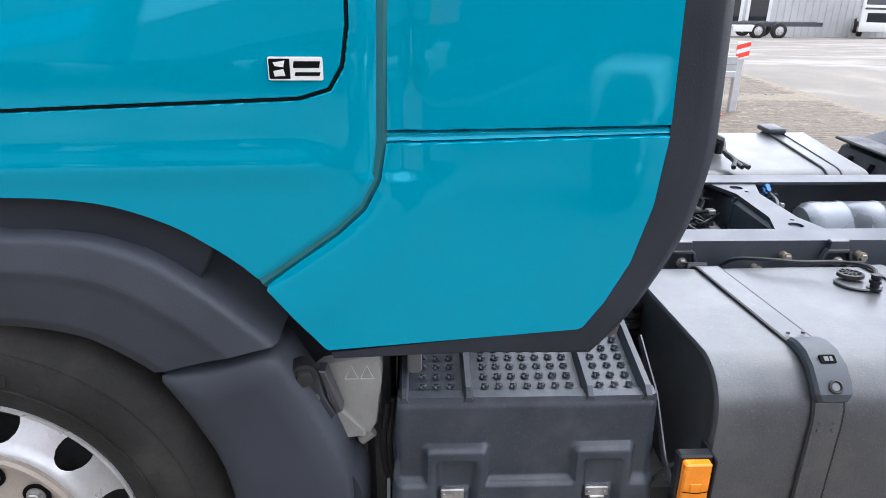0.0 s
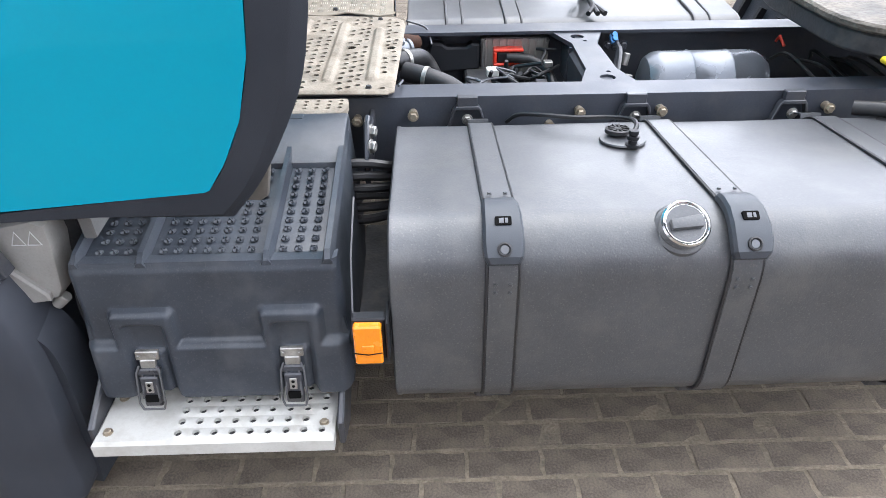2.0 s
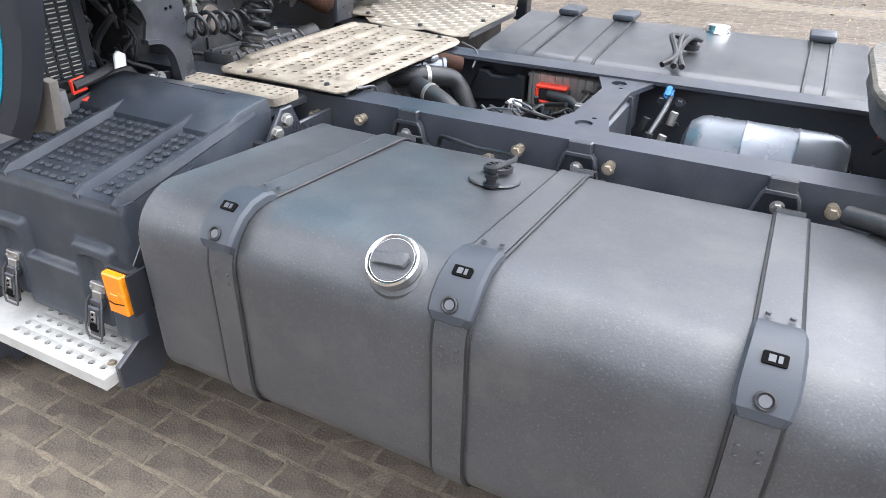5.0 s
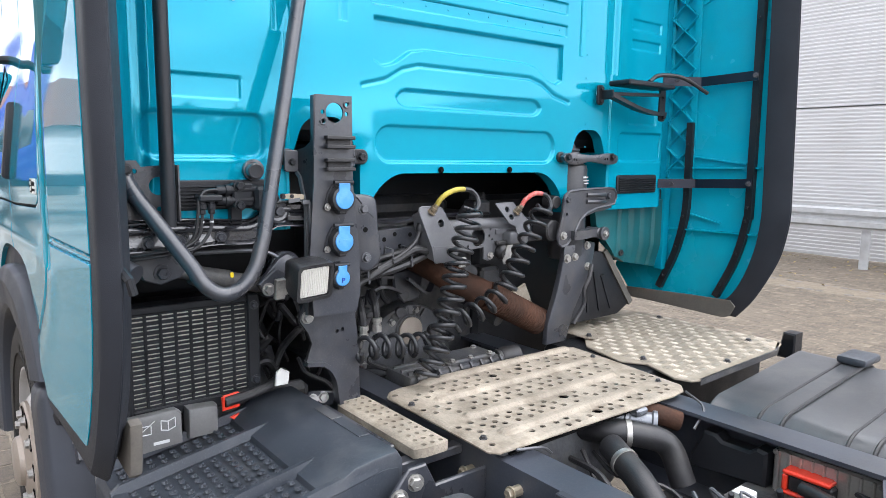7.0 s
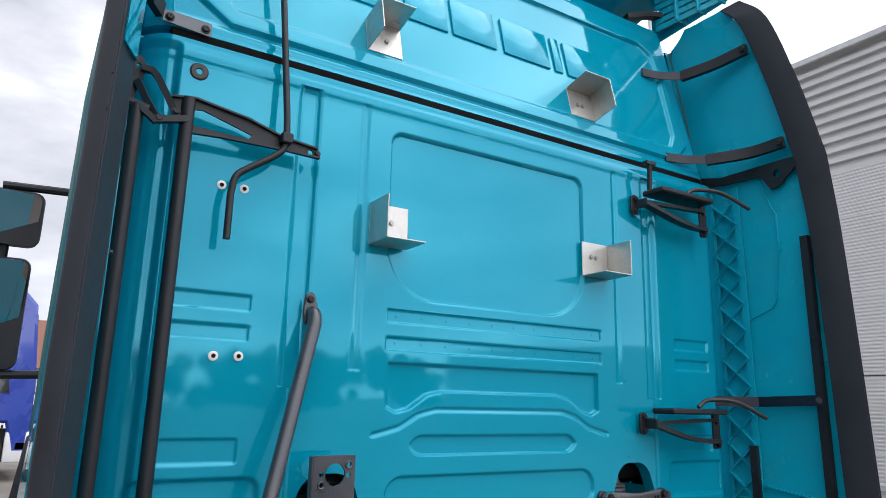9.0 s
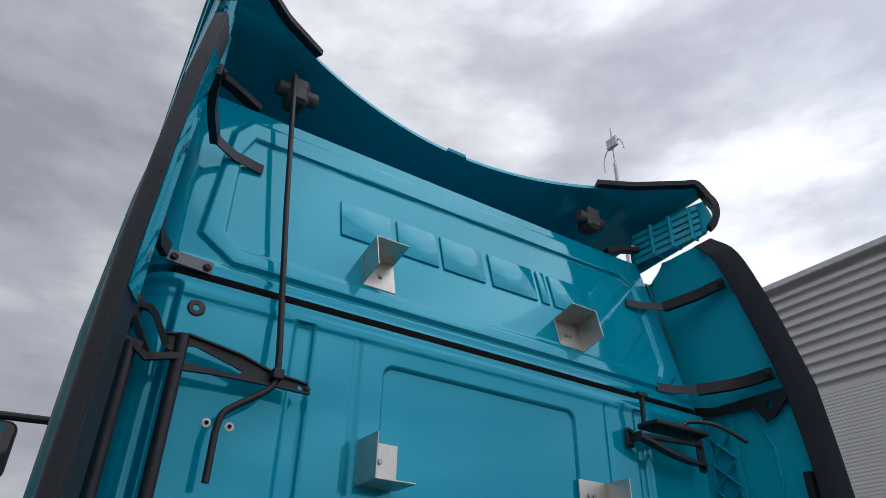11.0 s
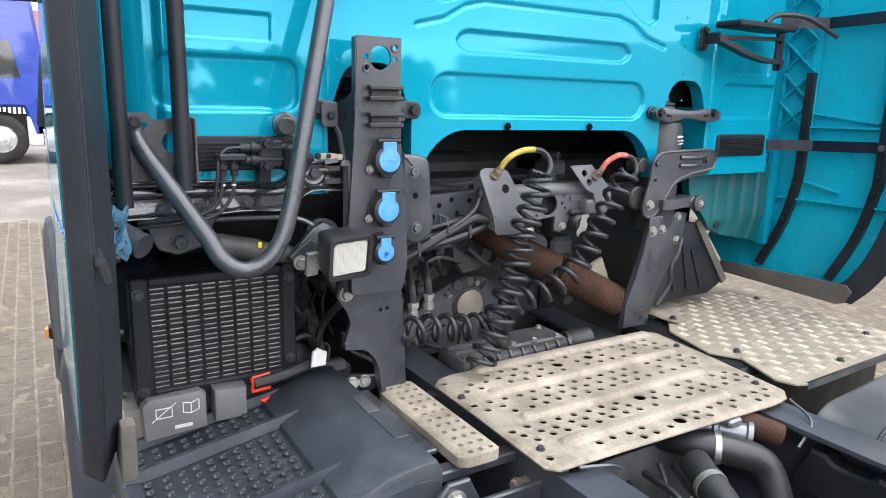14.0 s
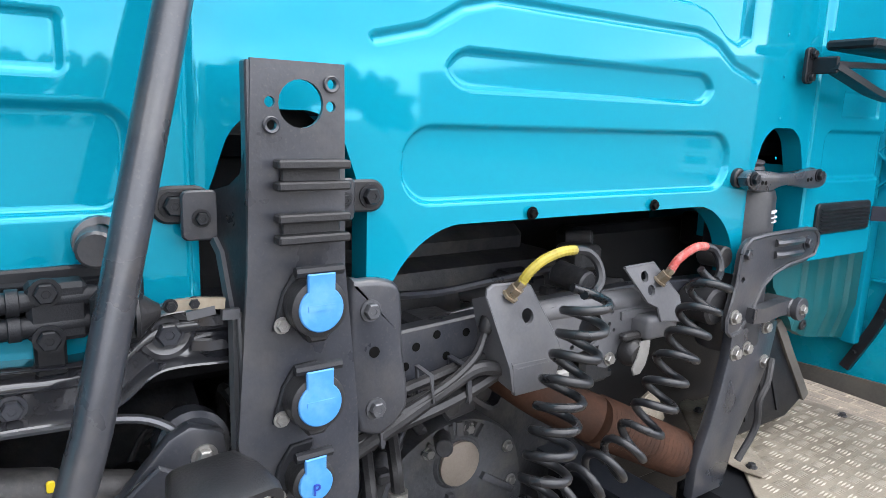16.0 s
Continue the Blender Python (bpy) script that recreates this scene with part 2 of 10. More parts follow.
WHITE = mat("white_paint", (0.75, 0.75, 0.74), 0.35, vary=0.05, scale=3, coat=0.4, dirt=(0.45, 0.42, 0.38), dirt_amount=0.25, specks=0.0)
LABEL = mat("white_label", (0.72, 0.71, 0.68), 0.5, vary=0.05, scale=20)
# flat black for print, and for the shade put into seams and holes
INK_SHADE = mat("black_ink_and_shade", (0.004, 0.004, 0.004), 0.8, vary=0.05, spec=0.1)
PRINT = mat("grey_print", (0.55, 0.56, 0.56), 0.6, vary=0.05)
ZINCBOLT = mat("yellow_zinc", (0.38, 0.325, 0.25), 0.4, metal=0.6, vary=0.2, scale=40, dirt=(0.2, 0.16, 0.11), dirt_amount=0.5, dirt_scale=30)
CORE = mat("cooler_fins", (0.66, 0.62, 0.54), 0.5, metal=0.2, vary=0.25, scale=25, bump=0.3, fine=300, dirt=(0.35, 0.30, 0.235), dirt_amount=0.6, dirt_scale=14)
SILVER = mat("silver_tank_paint", (0.20, 0.215, 0.24), 0.28, metal=0.5, vary=0.15, scale=5, dirt=(0.13, 0.13, 0.13), dirt_amount=0.4)
BLUECAB = mat("blue_truck_paint", (0.02, 0.05, 0.34), 0.3, vary=0.1, scale=3, coat=0.8)
REDCAB = mat("red_truck_paint", (0.45, 0.03, 0.02), 0.3, vary=0.1, scale=3, coat=0.8)
GLASS = mat("dark_window_glass", (0.02, 0.024, 0.028), 0.08, vary=0.1, scale=2, coat=1.0)
MIRROR = mat("mirror_glass", (0.5, 0.5, 0.52), 0.03, metal=1.0, vary=0.02, scale=4, rough_vary=0.01)
CLAD = mat("grey_cladding", (0.53, 0.53, 0.535), 0.42, metal=0.1, vary=0.06, scale=1.5, dirt=(0.43, 0.42, 0.40), dirt_amount=0.25, dirt_scale=1.2, specks=0.0)
GALV = mat("galvanised_steel", (0.50, 0.51, 0.52), 0.42, metal=0.45, vary=0.12, scale=12, dirt=(0.32, 0.31, 0.29), dirt_amount=0.4, dirt_scale=5)
PAVER = mat("concrete_paver", (0.132, 0.108, 0.084), 0.85, vary=0.42, scale=16, bump=0.7, fine=150, relief=0.005, grit=0.9, dirt=(0.200, 0.164, 0.122), dirt_amount=0.75, dirt_scale=6, island=0.22, specks=0.5)
JOINT = mat("sandy_joint", (0.215, 0.180, 0.134), 0.95, vary=0.35, scale=12, bump=0.8, fine=110, relief=0.006, grit=0.9, dirt=(0.15, 0.126, 0.097), dirt_amount=0.6, dirt_scale=10)
YARD = mat("far_yard", (0.185, 0.165, 0.142), 0.9, vary=0.3, scale=0.7, bump=0.6, fine=30, dirt=(0.36, 0.345, 0.32), dirt_amount=0.85, dirt_scale=0.35, specks=0.0)
GRANITE = mat("granite_sett", (0.17, 0.155, 0.14), 0.8, vary=0.3, scale=9, bump=0.5, fine=130, dirt=(0.30, 0.26, 0.2), dirt_amount=0.5, dirt_scale=6, island=0.35)
LEAF = mat("dry_leaf", (0.40, 0.30, 0.13), 0.8, vary=0.4, scale=20, island=0.4)
ROOFTILE = mat("roof_tiles", (0.20, 0.09, 0.06), 0.8, vary=0.2, scale=4)
CLOTH = mat("blue_cloth", (0.30, 0.55, 0.70), 0.9, vary=0.5, scale=50, bump=0.5, fine=300)
CONE = mat("faded_cone", (0.50, 0.09, 0.035), 0.6, vary=0.3, scale=9, dirt=(0.3, 0.2, 0.16), dirt_amount=0.6, dirt_scale=8)
GREENERY = mat("far_leaves", (0.06, 0.075, 0.035), 0.9, vary=0.5, scale=5)
DUSTY = mat("dusty_trim", (0.10, 0.092, 0.082), 0.75, vary=0.25, scale=8, dirt=(0.17, 0.15, 0.125), dirt_amount=0.6, dirt_scale=6)
SPRING = mat("spring_paint", (0.04, 0.042, 0.048), 0.45, vary=0.3, scale=12, dirt=(0.09, 0.085, 0.08), dirt_amount=0.4, dirt_scale=9)
TABGREY = mat("tab_paint", (0.10, 0.102, 0.110), 0.42, vary=0.2, scale=14, dirt=(0.17, 0.16, 0.145), dirt_amount=0.35, dirt_scale=16)
GLOSSDARK = mat("glossy_beam_paint", (0.022, 0.023, 0.028), 0.22, vary=0.25, scale=9, coat=1.0, dirt=(0.07, 0.067, 0.062), dirt_amount=0.3, dirt_scale=10)
RTANK = mat("dark_tank_paint", (0.048, 0.051, 0.056), 0.42, metal=0.15, vary=0.25, scale=4, bump=0.08, dirt=(0.12, 0.117, 0.108), dirt_amount=0.45, dirt_scale=5, coat=0.6, coat_rough=0.22, specks=0.2)
HOUSING = mat("dusty_cast_metal", (0.075, 0.078, 0.085), 0.5, metal=0.2, vary=0.45, scale=11, bump=0.3, fine=110, dirt=(0.17, 0.155, 0.13), dirt_amount=0.6, dirt_scale=13)
COILHOSE = mat("coiled_hose_plastic", (0.017, 0.018, 0.021), 0.33, vary=0.25, scale=14, dirt=(0.055, 0.054, 0.052), dirt_amount=0.35, dirt_scale=11)
DAMPER = mat("worn_damper_sleeve", (0.045, 0.044, 0.044), 0.55, vary=0.4, scale=18, bump=0.15, dirt=(0.15, 0.135, 0.115), dirt_amount=0.5, dirt_scale=30)

# ---- building helpers ----
def finish(bm, angle=32):
    bmesh.ops.recalc_face_normals(bm, faces=bm.faces)
    me = bpy.data.meshes.new("mesh")
    bm.to_mesh(me)
    bm.free()
    me.polygons.foreach_set("use_smooth", [True] * len(me.polygons))
    me.set_sharp_from_angle(angle=radians(angle))
    return me


def part(name, bm, material, parent=None, label="", angle=32):
    """Links a bmesh as one mesh object under a thing or under a part."""
    me = finish(bm, angle)
    me.name = name
    me.materials.append(material)
    ob = new(name, me)
    ob.parent = parent
    return tagged(ob, label) if label else ob


def thing(name, label, category, at=(0, 0, 0), group="", kind=""):
    ob = new(name)
    ob.empty_display_size = 0.1
    ob.matrix_basis = pose(*at)
    return tagged(ob, label, category, group, kind)


def shared(name, me, material, parent, m):
    """One more object on a mesh that alike pieces share."""
    if not me.materials:
        me.materials.append(material)
    ob = new(name, me)
    ob.parent = parent
    ob.matrix_basis = m
    return ob


def B():
    return bmesh.new()


def box(bm, x0, x1, y0, y1, z0, z1, bev=0.0, seg=1, m=None):
    r = bmesh.ops.create_cube(bm, size=1.0)
    vs = r["verts"]
    for v in vs:
        v.co = Vector(((x0 + x1) / 2 + v.co.x * (x1 - x0), (y0 + y1) / 2 + v.co.y * (y1 - y0), (z0 + z1) / 2 + v.co.z * (z1 - z0)))
    if bev:
        es = {e for v in vs for e in v.link_edges}
        r = bmesh.ops.bevel(bm, geom=list(es), offset=bev, segments=seg, affect="EDGES", profile=0.5)
        vs = list({v for f in r["faces"] for v in f.verts} | {v for v in vs if v.is_valid})
    if m:
        for v in vs:
            v.co = m @ v.co
    return bm


def spline(pts, k=6):
    """A smooth line through points."""
    p = [Vector(q) for q in pts]
    p = [2 * p[0] - p[1]] + p + [2 * p[-1] - p[-2]]
    out = []
    for i in range(1, len(p) - 2):
        a, b, c, d = p[i - 1:i + 3]
        for j in range(k):
            t = j / k
            out.append(0.5 * ((2 * b) + (c - a) * t + (2 * a - 5 * b + 4 * c - d) * t * t + (3 * b - a - 3 * c + d) * t ** 3))
    out.append(p[-2])
    return out


def tube(bm, pts, r, n=10, radii=None, flat=None):
    """A round bar along points. flat: (a, b) half sizes of a flat bar instead."""
    p = [Vector(q) for q in pts]
    up = None
    rings = []
    for i, q in enumerate(p):
        d = (p[min(i + 1, len(p) - 1)] - p[max(i - 1, 0)]).normalized()
        if up is None:
            up = d.orthogonal().normalized()
            if flat:
                up = (Vector((0, 0, 1)) - d * d.z)
                up = up.normalized() if up.length > 0.1 else Vector((1, 0, 0))
        up = (up - d * up.dot(d)).normalized()
        side = d.cross(up)
        rr = radii[i] if radii else r
        if flat:
            ring = [bm.verts.new(q + side * sx * flat[0] + up * sz * flat[1]) for sx, sz in ((-1, -1), (1, -1), (1, 1), (-1, 1))]
        else:
            ring = [bm.verts.new(q + (side * math.cos(a) + up * math.sin(a)) * rr) for a in (2 * math.pi * j / n for j in range(n))]
        rings.append(ring)
    for a, b in zip(rings, rings[1:]):
        for j in range(len(a)):
            k = (j + 1) % len(a)
            bm.faces.new((a[j], a[k], b[k], b[j]))
    bm.faces.new(rings[0][::-1])
    bm.faces.new(rings[-1])
    return bm


def frame_of(axis):
    """A turn that takes z onto an axis."""
    return Vector(axis).to_track_quat("Z", "Y").to_matrix().to_4x4()


def lathe(bm, profile, at=(0, 0, 0), axis=(0, 0, 1), n=24):
    """Turns (radius, height) pairs round an axis."""
    m = Matrix.Translation(at) @ frame_of(axis)
    rings = []
    for r, h in profile:
        if r < 1e-5:
            rings.append([bm.verts.new(m @ Vector((0, 0, h)))])
        else:
            rings.append([bm.verts.new(m @ Vector((r * math.cos(2 * math.pi * j / n), r * math.sin(2 * math.pi * j / n), h))) for j in range(n)])
    for a, b in zip(rings, rings[1:]):
        for j in range(n):
            k = (j + 1) % n
            if len(a) == 1 and len(b) == 1:
                continue
            if len(a) == 1:
                bm.faces.new((a[0], b[j], b[k]))
            elif len(b) == 1:
                bm.faces.new((a[j], a[k], b[0]))
            else:
                bm.faces.new((a[j], a[k], b[k], b[j]))
    return bm


def cyl(bm, a, b, r, n=16, bev=0.15):
    a, b = Vector(a), Vector(b)
    h = (b - a).length
    c = min(r, h / 2) * bev
    return lathe(bm, [(0, 0), (r - c, 0), (r, c), (r, h - c), (r - c, h), (0, h)], a, b - a, n)


PLANES = {"x": lambda u, v, w: Vector((w, u, v)), "y": lambda u, v, w: Vector((u, w, v)), "z": lambda u, v, w: Vector((u, v, w))}


def plate(bm, poly, axis, w0, w1, bev=0.0, holes=(), seg=1):
    """An outline in the plane across an axis, given depth from w0 to w1; holes: (u, v, r) round ones, cut through."""
    put = PLANES[axis]
    if not holes:
        a = [bm.verts.new(put(u, v, w0)) for u, v in poly]
        b = [bm.verts.new(put(u, v, w1)) for u, v in poly]
        fs = [bm.faces.new(a[::-1]), bm.faces.new(b)]
        n = len(poly)
        for i in range(n):
            fs.append(bm.faces.new((a[i], a[(i + 1) % n], b[(i + 1) % n], b[i])))
        if bev:
            bmesh.ops.recalc_face_normals(bm, faces=fs)
            es = list(set(fs[0].edges) | set(fs[1].edges))
            bmesh.ops.bevel(bm, geom=es, offset=bev, segments=seg, affect="EDGES", profile=0.5)
        return bm
    loops = [list(poly)]
    for u, v, r in holes:
        loops.append([(u + r * math.cos(2 * math.pi * j / 20), v + r * math.sin(2 * math.pi * j / 20)) for j in range(20)])
    sides = []
    for w in (w0, w1):
        es, rings = [], []
        for lp in loops:
            vs = [bm.verts.new(put(u, v, w)) for u, v in lp]
            rings.append(vs)
            es += [bm.edges.new((vs[i], vs[(i + 1) % len(vs)])) for i in range(len(vs))]
        bmesh.ops.triangle_fill(bm, use_beauty=True, use_dissolve=False, edges=es)
        sides.append(rings)
    for ra, rb in zip(*sides):
        for i in range(len(ra)):
            j = (i + 1) % len(ra)
            bm.faces.new((ra[i], ra[j], rb[j], rb[i]))
    return bm


def rounded(u0, u1, v0, v1, r, n=5):
    """A rectangle with round corners; r may be four radii: low left, low right, top right, top left."""
    rs = r if isinstance(r, (tuple, list)) else (r,) * 4
    out = []
    for (cu, cv, a0), q in zip(((u0, v0, 180), (u1, v0, 270), (u1, v1, 0), (u0, v1, 90)), rs):
        cu += q if cu == u0 else -q
        cv += q if cv == v0 else -q
        for j in range(n + 1):
            a = radians(a0 + 90 * j / n)
            out.append((cu + q * math.cos(a), cv + q * math.sin(a)))
    return out


def arc(cu, cv, r, a0, a1, n=12):
    return [(cu + r * math.cos(radians(a0 + (a1 - a0) * j / n)), cv + r * math.sin(radians(a0 + (a1 - a0) * j / n))) for j in range(n + 1)]


def sd_box(u, v, u0, u1, v0, v1, r):
    """Distance to a rounded rectangle, below zero inside."""
    qu = np.abs(u - (u0 + u1) / 2) - (u1 - u0) / 2 + r
    qv = np.abs(v - (v0 + v1) / 2) - (v1 - v0) / 2 + r
    return np.hypot(np.maximum(qu, 0), np.maximum(qv, 0)) + np.minimum(np.maximum(qu, qv), 0) - r


def sd_poly(u, v, poly):
    d = np.full(np.shape(u), 1e9)
    inside = np.zeros(np.shape(u), bool)
    n = len(poly)
    for i in range(n):
        (ax, ay), (bx, by) = poly[i], poly[(i + 1) % n]
        ex, ey = bx - ax, by - ay
        t = np.clip(((u - ax) * ex + (v - ay) * ey) / max(ex * ex + ey * ey, 1e-12), 0, 1)
        d = np.minimum(d, np.hypot(u - ax - t * ex, v - ay - t * ey))
        if abs(ey) > 1e-9:
            inside ^= ((ay > v) != (by > v)) & (u < ex * (v - ay) / ey + ax)
    return np.where(inside, -d, d)


def sd_line(u, v, pts):
    d = np.full(np.shape(u), 1e9)
    for (ax, ay), (bx, by) in zip(pts, pts[1:]):
        ex, ey = bx - ax, by - ay
        t = np.clip(((u - ax) * ex + (v - ay) * ey) / max(ex * ex + ey * ey, 1e-12), 0, 1)
        d = np.minimum(d, np.hypot(u - ax - t * ex, v - ay - t * ey))
    return d


def dent(d, depth, w):
    """The depth of a pressed panel whose edge runs over the width w, from the distance d to its outline."""
    t = np.clip((w / 2 - d) / w, 0, 1)
    return depth * t * t * (3 - 2 * t)


def groove(d, depth, w):
    t = np.clip(1 - np.abs(d) / w, 0, 1)
    return depth * t * t * (3 - 2 * t)


def sheet(us, vs, place, keep=None, lip=None):
    """A pressed sheet over a grid. place(u, v) gives the three coordinates; keep(u, v) is below zero where there is sheet, and its edge is followed.
    lip: a vector by which the rim is turned back."""
    U, V = np.meshgrid(np.asarray(us, float), np.asarray(vs, float))
    h, w = U.shape
    cells = np.ones((h - 1, w - 1), bool)
    if keep is not None:
        cu, cv = (U[:-1, :-1] + U[1:, 1:]) / 2, (V[:-1, :-1] + V[1:, 1:]) / 2
        cells = keep(cu, cv) < 0
        for _ in range(3):
            k = keep(U, V)
            e = 1e-4
            gu, gv = (keep(U + e, V) - k) / e, (keep(U, V + e) - k) / e
            g2 = np.maximum(gu * gu + gv * gv, 0.2)
            used = np.zeros((h, w), bool)
            full = np.zeros((h, w), int)
            for a in (0, 1):
                for b in (0, 1):
                    used[a:h - 1 + a, b:w - 1 + b] |= cells
                    full[a:h - 1 + a, b:w - 1 + b] += cells
            edge = used & (full < 4) & (np.abs(k) < 0.04)
            inner = (U > U.min() + 1e-9) & (U < U.max() - 1e-9)
            innv = (V > V.min() + 1e-9) & (V < V.max() - 1e-9)
            U = np.where(edge & inner, U - k * gu / g2, U)
            V = np.where(edge & innv, V - k * gv / g2, V)
    X, Y, Z = place(U, V)
    X, Y, Z = np.broadcast_to(X, U.shape), np.broadcast_to(Y, U.shape), np.broadcast_to(Z, U.shape)
    idx = -np.ones((h, w), int)
    cj, ci = np.nonzero(cells)
    quads = np.stack([cj * w + ci, cj * w + ci + 1, (cj + 1) * w + ci + 1, (cj + 1) * w + ci], 1)
    used, inv = np.unique(quads, return_inverse=True)
    pts = np.stack([X.ravel()[used], Y.ravel()[used], Z.ravel()[used]], 1)
    me = bpy.data.meshes.new("sheet")
    me.from_pydata(pts.tolist(), [], inv.reshape(-1, 4).tolist())
    bm = bmesh.new()
    bm.from_mesh(me)
    bpy.data.meshes.remove(me)
    if lip is not None:
        rim = [e for e in bm.edges if e.is_boundary]
        r = bmesh.ops.extrude_edge_only(bm, edges=rim)
        bmesh.ops.translate(bm, verts=[g for g in r["geom"] if isinstance(g, bmesh.types.BMVert)], vec=Vector(lip))
    return bm


def grid_lines(a, b, step, dense=()):
    """Values from a to b, step apart; dense: (from, to, step) stretches that are finer."""
    out, t = [a], a
    while t < b - 1e-6:
        s = step
        for d0, d1, ds in dense:
            if d0 <= t < d1:
                s = ds
        t = min(b, t + s)
        out.append(t)
    return out


def perforated(bm, u0, u1, v0, v1, z, thick, pitch_u, pitch_v, r, skip=None, place=None, seg=8, raised=0.0, stagger=False):
    """A plate with a hole in every cell. skip(u, v): true where a cell stays plain."""
    nu, nv = max(1, round((u1 - u0) / pitch_u)), max(1, round((v1 - v0) / pitch_v))
    du, dv = (u1 - u0) / nu, (v1 - v0) / nv
    place = place or (lambda u, v, w: Vector((u, v, w)))
    cache = {}

    def vert(u, v, w):
        key = (round(u, 5), round(v, 5), round(w, 5))
        if key not in cache:
            cache[key] = bm.verts.new(place(u, v, w))
        return cache[key]
    for i in range(nu):
        for j in range(nv):
            cu, cv = u0 + (i + 0.5) * du, v0 + (j + 0.5) * dv
            sq = [(cu + du / 2 * a, cv + dv / 2 * b) for a, b in ((1, 0), (1, 1), (0, 1), (-1, 1), (-1, 0), (-1, -1), (0, -1), (1, -1))]
            top = [vert(*q, z) for q in sq]
            if (skip and skip(cu, cv)) or (stagger and (i + j) % 2):
                bm.faces.new(top)
                continue
            hole = [(cu + r * math.cos(math.pi * k / 4), cv + r * math.sin(math.pi * k / 4)) for k in range(8)]
            rim = [vert(*q, z + raised) for q in hole]
            low = [vert(*q, z - thick) for q in hole]
            for k in range(8):
                q = (k + 1) % 8
                bm.faces.new((top[k], top[q], rim[q], rim[k]))
                bm.faces.new((rim[k], rim[q], low[q], low[k]))
    return bm


BOLT_MESH = {}


def bolt(parent, at, axis, r=0.012, material=None, name="bolt", h=None):
    """A hexagon head on a washer."""
    key = (round(r, 4), (material or STEEL).name)
    if key not in BOLT_MESH:
        bm = B()
        lathe(bm, [(0, 0), (r * 1.35, 0), (r * 1.35, r * 0.22), (r * 0.95, r * 0.22)], n=14)
        lathe(bm, [(r, r * 0.2), (r, r * 0.85), (r * 0.86, r), (r * 0.4, r), (r * 0.36, r * 0.92), (0, r * 0.92)], n=6)
        BOLT_MESH[key] = finish(bm, 30)
        BOLT_MESH[key].name = "bolt"
    return shared(name, BOLT_MESH[key], material or STEEL, parent, Matrix.Translation(at) @ frame_of(axis))


def coil(bm, line, big, r, turns, n=7, per=14):
    """A coiled hose round a line of points; big: coil radius at each point of the line."""
    p = spline(line, 8)
    far = [0.0]
    for a, b in zip(p, p[1:]):
        far.append(far[-1] + (b - a).length)
    total = turns * per
    pts = []
    for i in range(total + 1):
        s = i / total * far[-1]
        k = max(j for j in range(len(p) - 1) if far[j] <= s + 1e-9)
        c = p[k].lerp(p[k + 1], (s - far[k]) / (far[k + 1] - far[k]))
        d = (p[k + 1] - p[k]).normalized()
        a = Vector((0, 1, 0)).cross(d)
        a = a.normalized() if a.length > 0.2 else Vector((1, 0, 0))
        b = d.cross(a)
        q = 2 * math.pi * i / per
        wob = big * (1 + 0.06 * math.sin(i * 0.37))
        pts.append(c + (a * math.cos(q) + b * math.sin(q)) * wob)
    return tube(bm, pts, r, n)

# ---- setting ----
def ground_z(x, y):
    return -0.065 * max(0.0, y - 11.0) + 0.012 * max(0.0, -x - 6.0)


ground = thing("ground", "dusty yard of concrete pavers and worn sandy asphalt", "ground", kind="structure")
bm = B()
xs = [-400, -150, -80, -45, -30, -20, -12, -6, 0, 6, 12, 20, 30, 45, 80, 150, 400]
ys = [-400, -150, -60, -30, -15, -8, -4, 0, 4, 8, 11, 15, 20, 30, 45, 60, 90, 150, 400]
gv = [[bm.verts.new((x, y, -0.03 + (ground_z(x, min(y, 60)) if x > -60 else ground_z(-60, min(y, 60))))) for x in xs] for y in ys]
for j in range(len(ys) - 1):
    for i in range(len(xs) - 1):
        bm.faces.new((gv[j][i], gv[j][i + 1], gv[j + 1][i + 1], gv[j + 1][i]))
part("yard_surface", bm, YARD, ground)
nx, ny = 250, 276
gx, gy = np.meshgrid(np.linspace(-9.0, 6.0, nx), np.linspace(-6.0, 10.58, ny))
gz = -0.0016 + np.random.default_rng(4).uniform(-0.0016, 0.0014, gx.shape) + 0.004 * np.sin(gx * 2.1) * np.sin(gy * 1.7)
me = bpy.data.meshes.new("joint_bed")
q = np.arange(nx * ny).reshape(ny, nx)
me.from_pydata(np.stack([gx, gy, gz], -1).reshape(-1, 3).tolist(), [], np.stack([q[:-1, :-1], q[:-1, 1:], q[1:, 1:], q[1:, :-1]], -1).reshape(-1, 4).tolist())
me.materials.append(JOINT)
bed = new("joint_bed", me)
bed.parent = ground

# warehouse with horizontal cladding and a guard rail in front of it
WALL_Y = 10.6
warehouse = thing("warehouse", "light grey metal-clad warehouse with horizontal ribs and dark eaves", "building", kind="structure")
bm = B()
box(bm, -60, 3.2, WALL_Y + 0.1, WALL_Y + 0.3, -0.5, 8.2)
part("wall_core", bm, CLAD, warehouse)


def clad_band(z0, z1, pitch, depth):
    bm = B()
    z, rows = z0, []
    while z < z1 - 1e-6:
        for dz, d in ((0, 0), (pitch * 0.42, 0), (pitch * 0.5, depth), (pitch * 0.92, depth)):
            rows.append((WALL_Y + d, z + dz))
        z += pitch
    rows.append((WALL_Y, z1))
    a = [bm.verts.new((-60, y, zz)) for y, zz in rows]
    b = [bm.verts.new((3.2, y, zz)) for y, zz in rows]
    for i in range(len(rows) - 1):
        bm.faces.new((a[i], b[i], b[i + 1], a[i + 1]))
    return bm


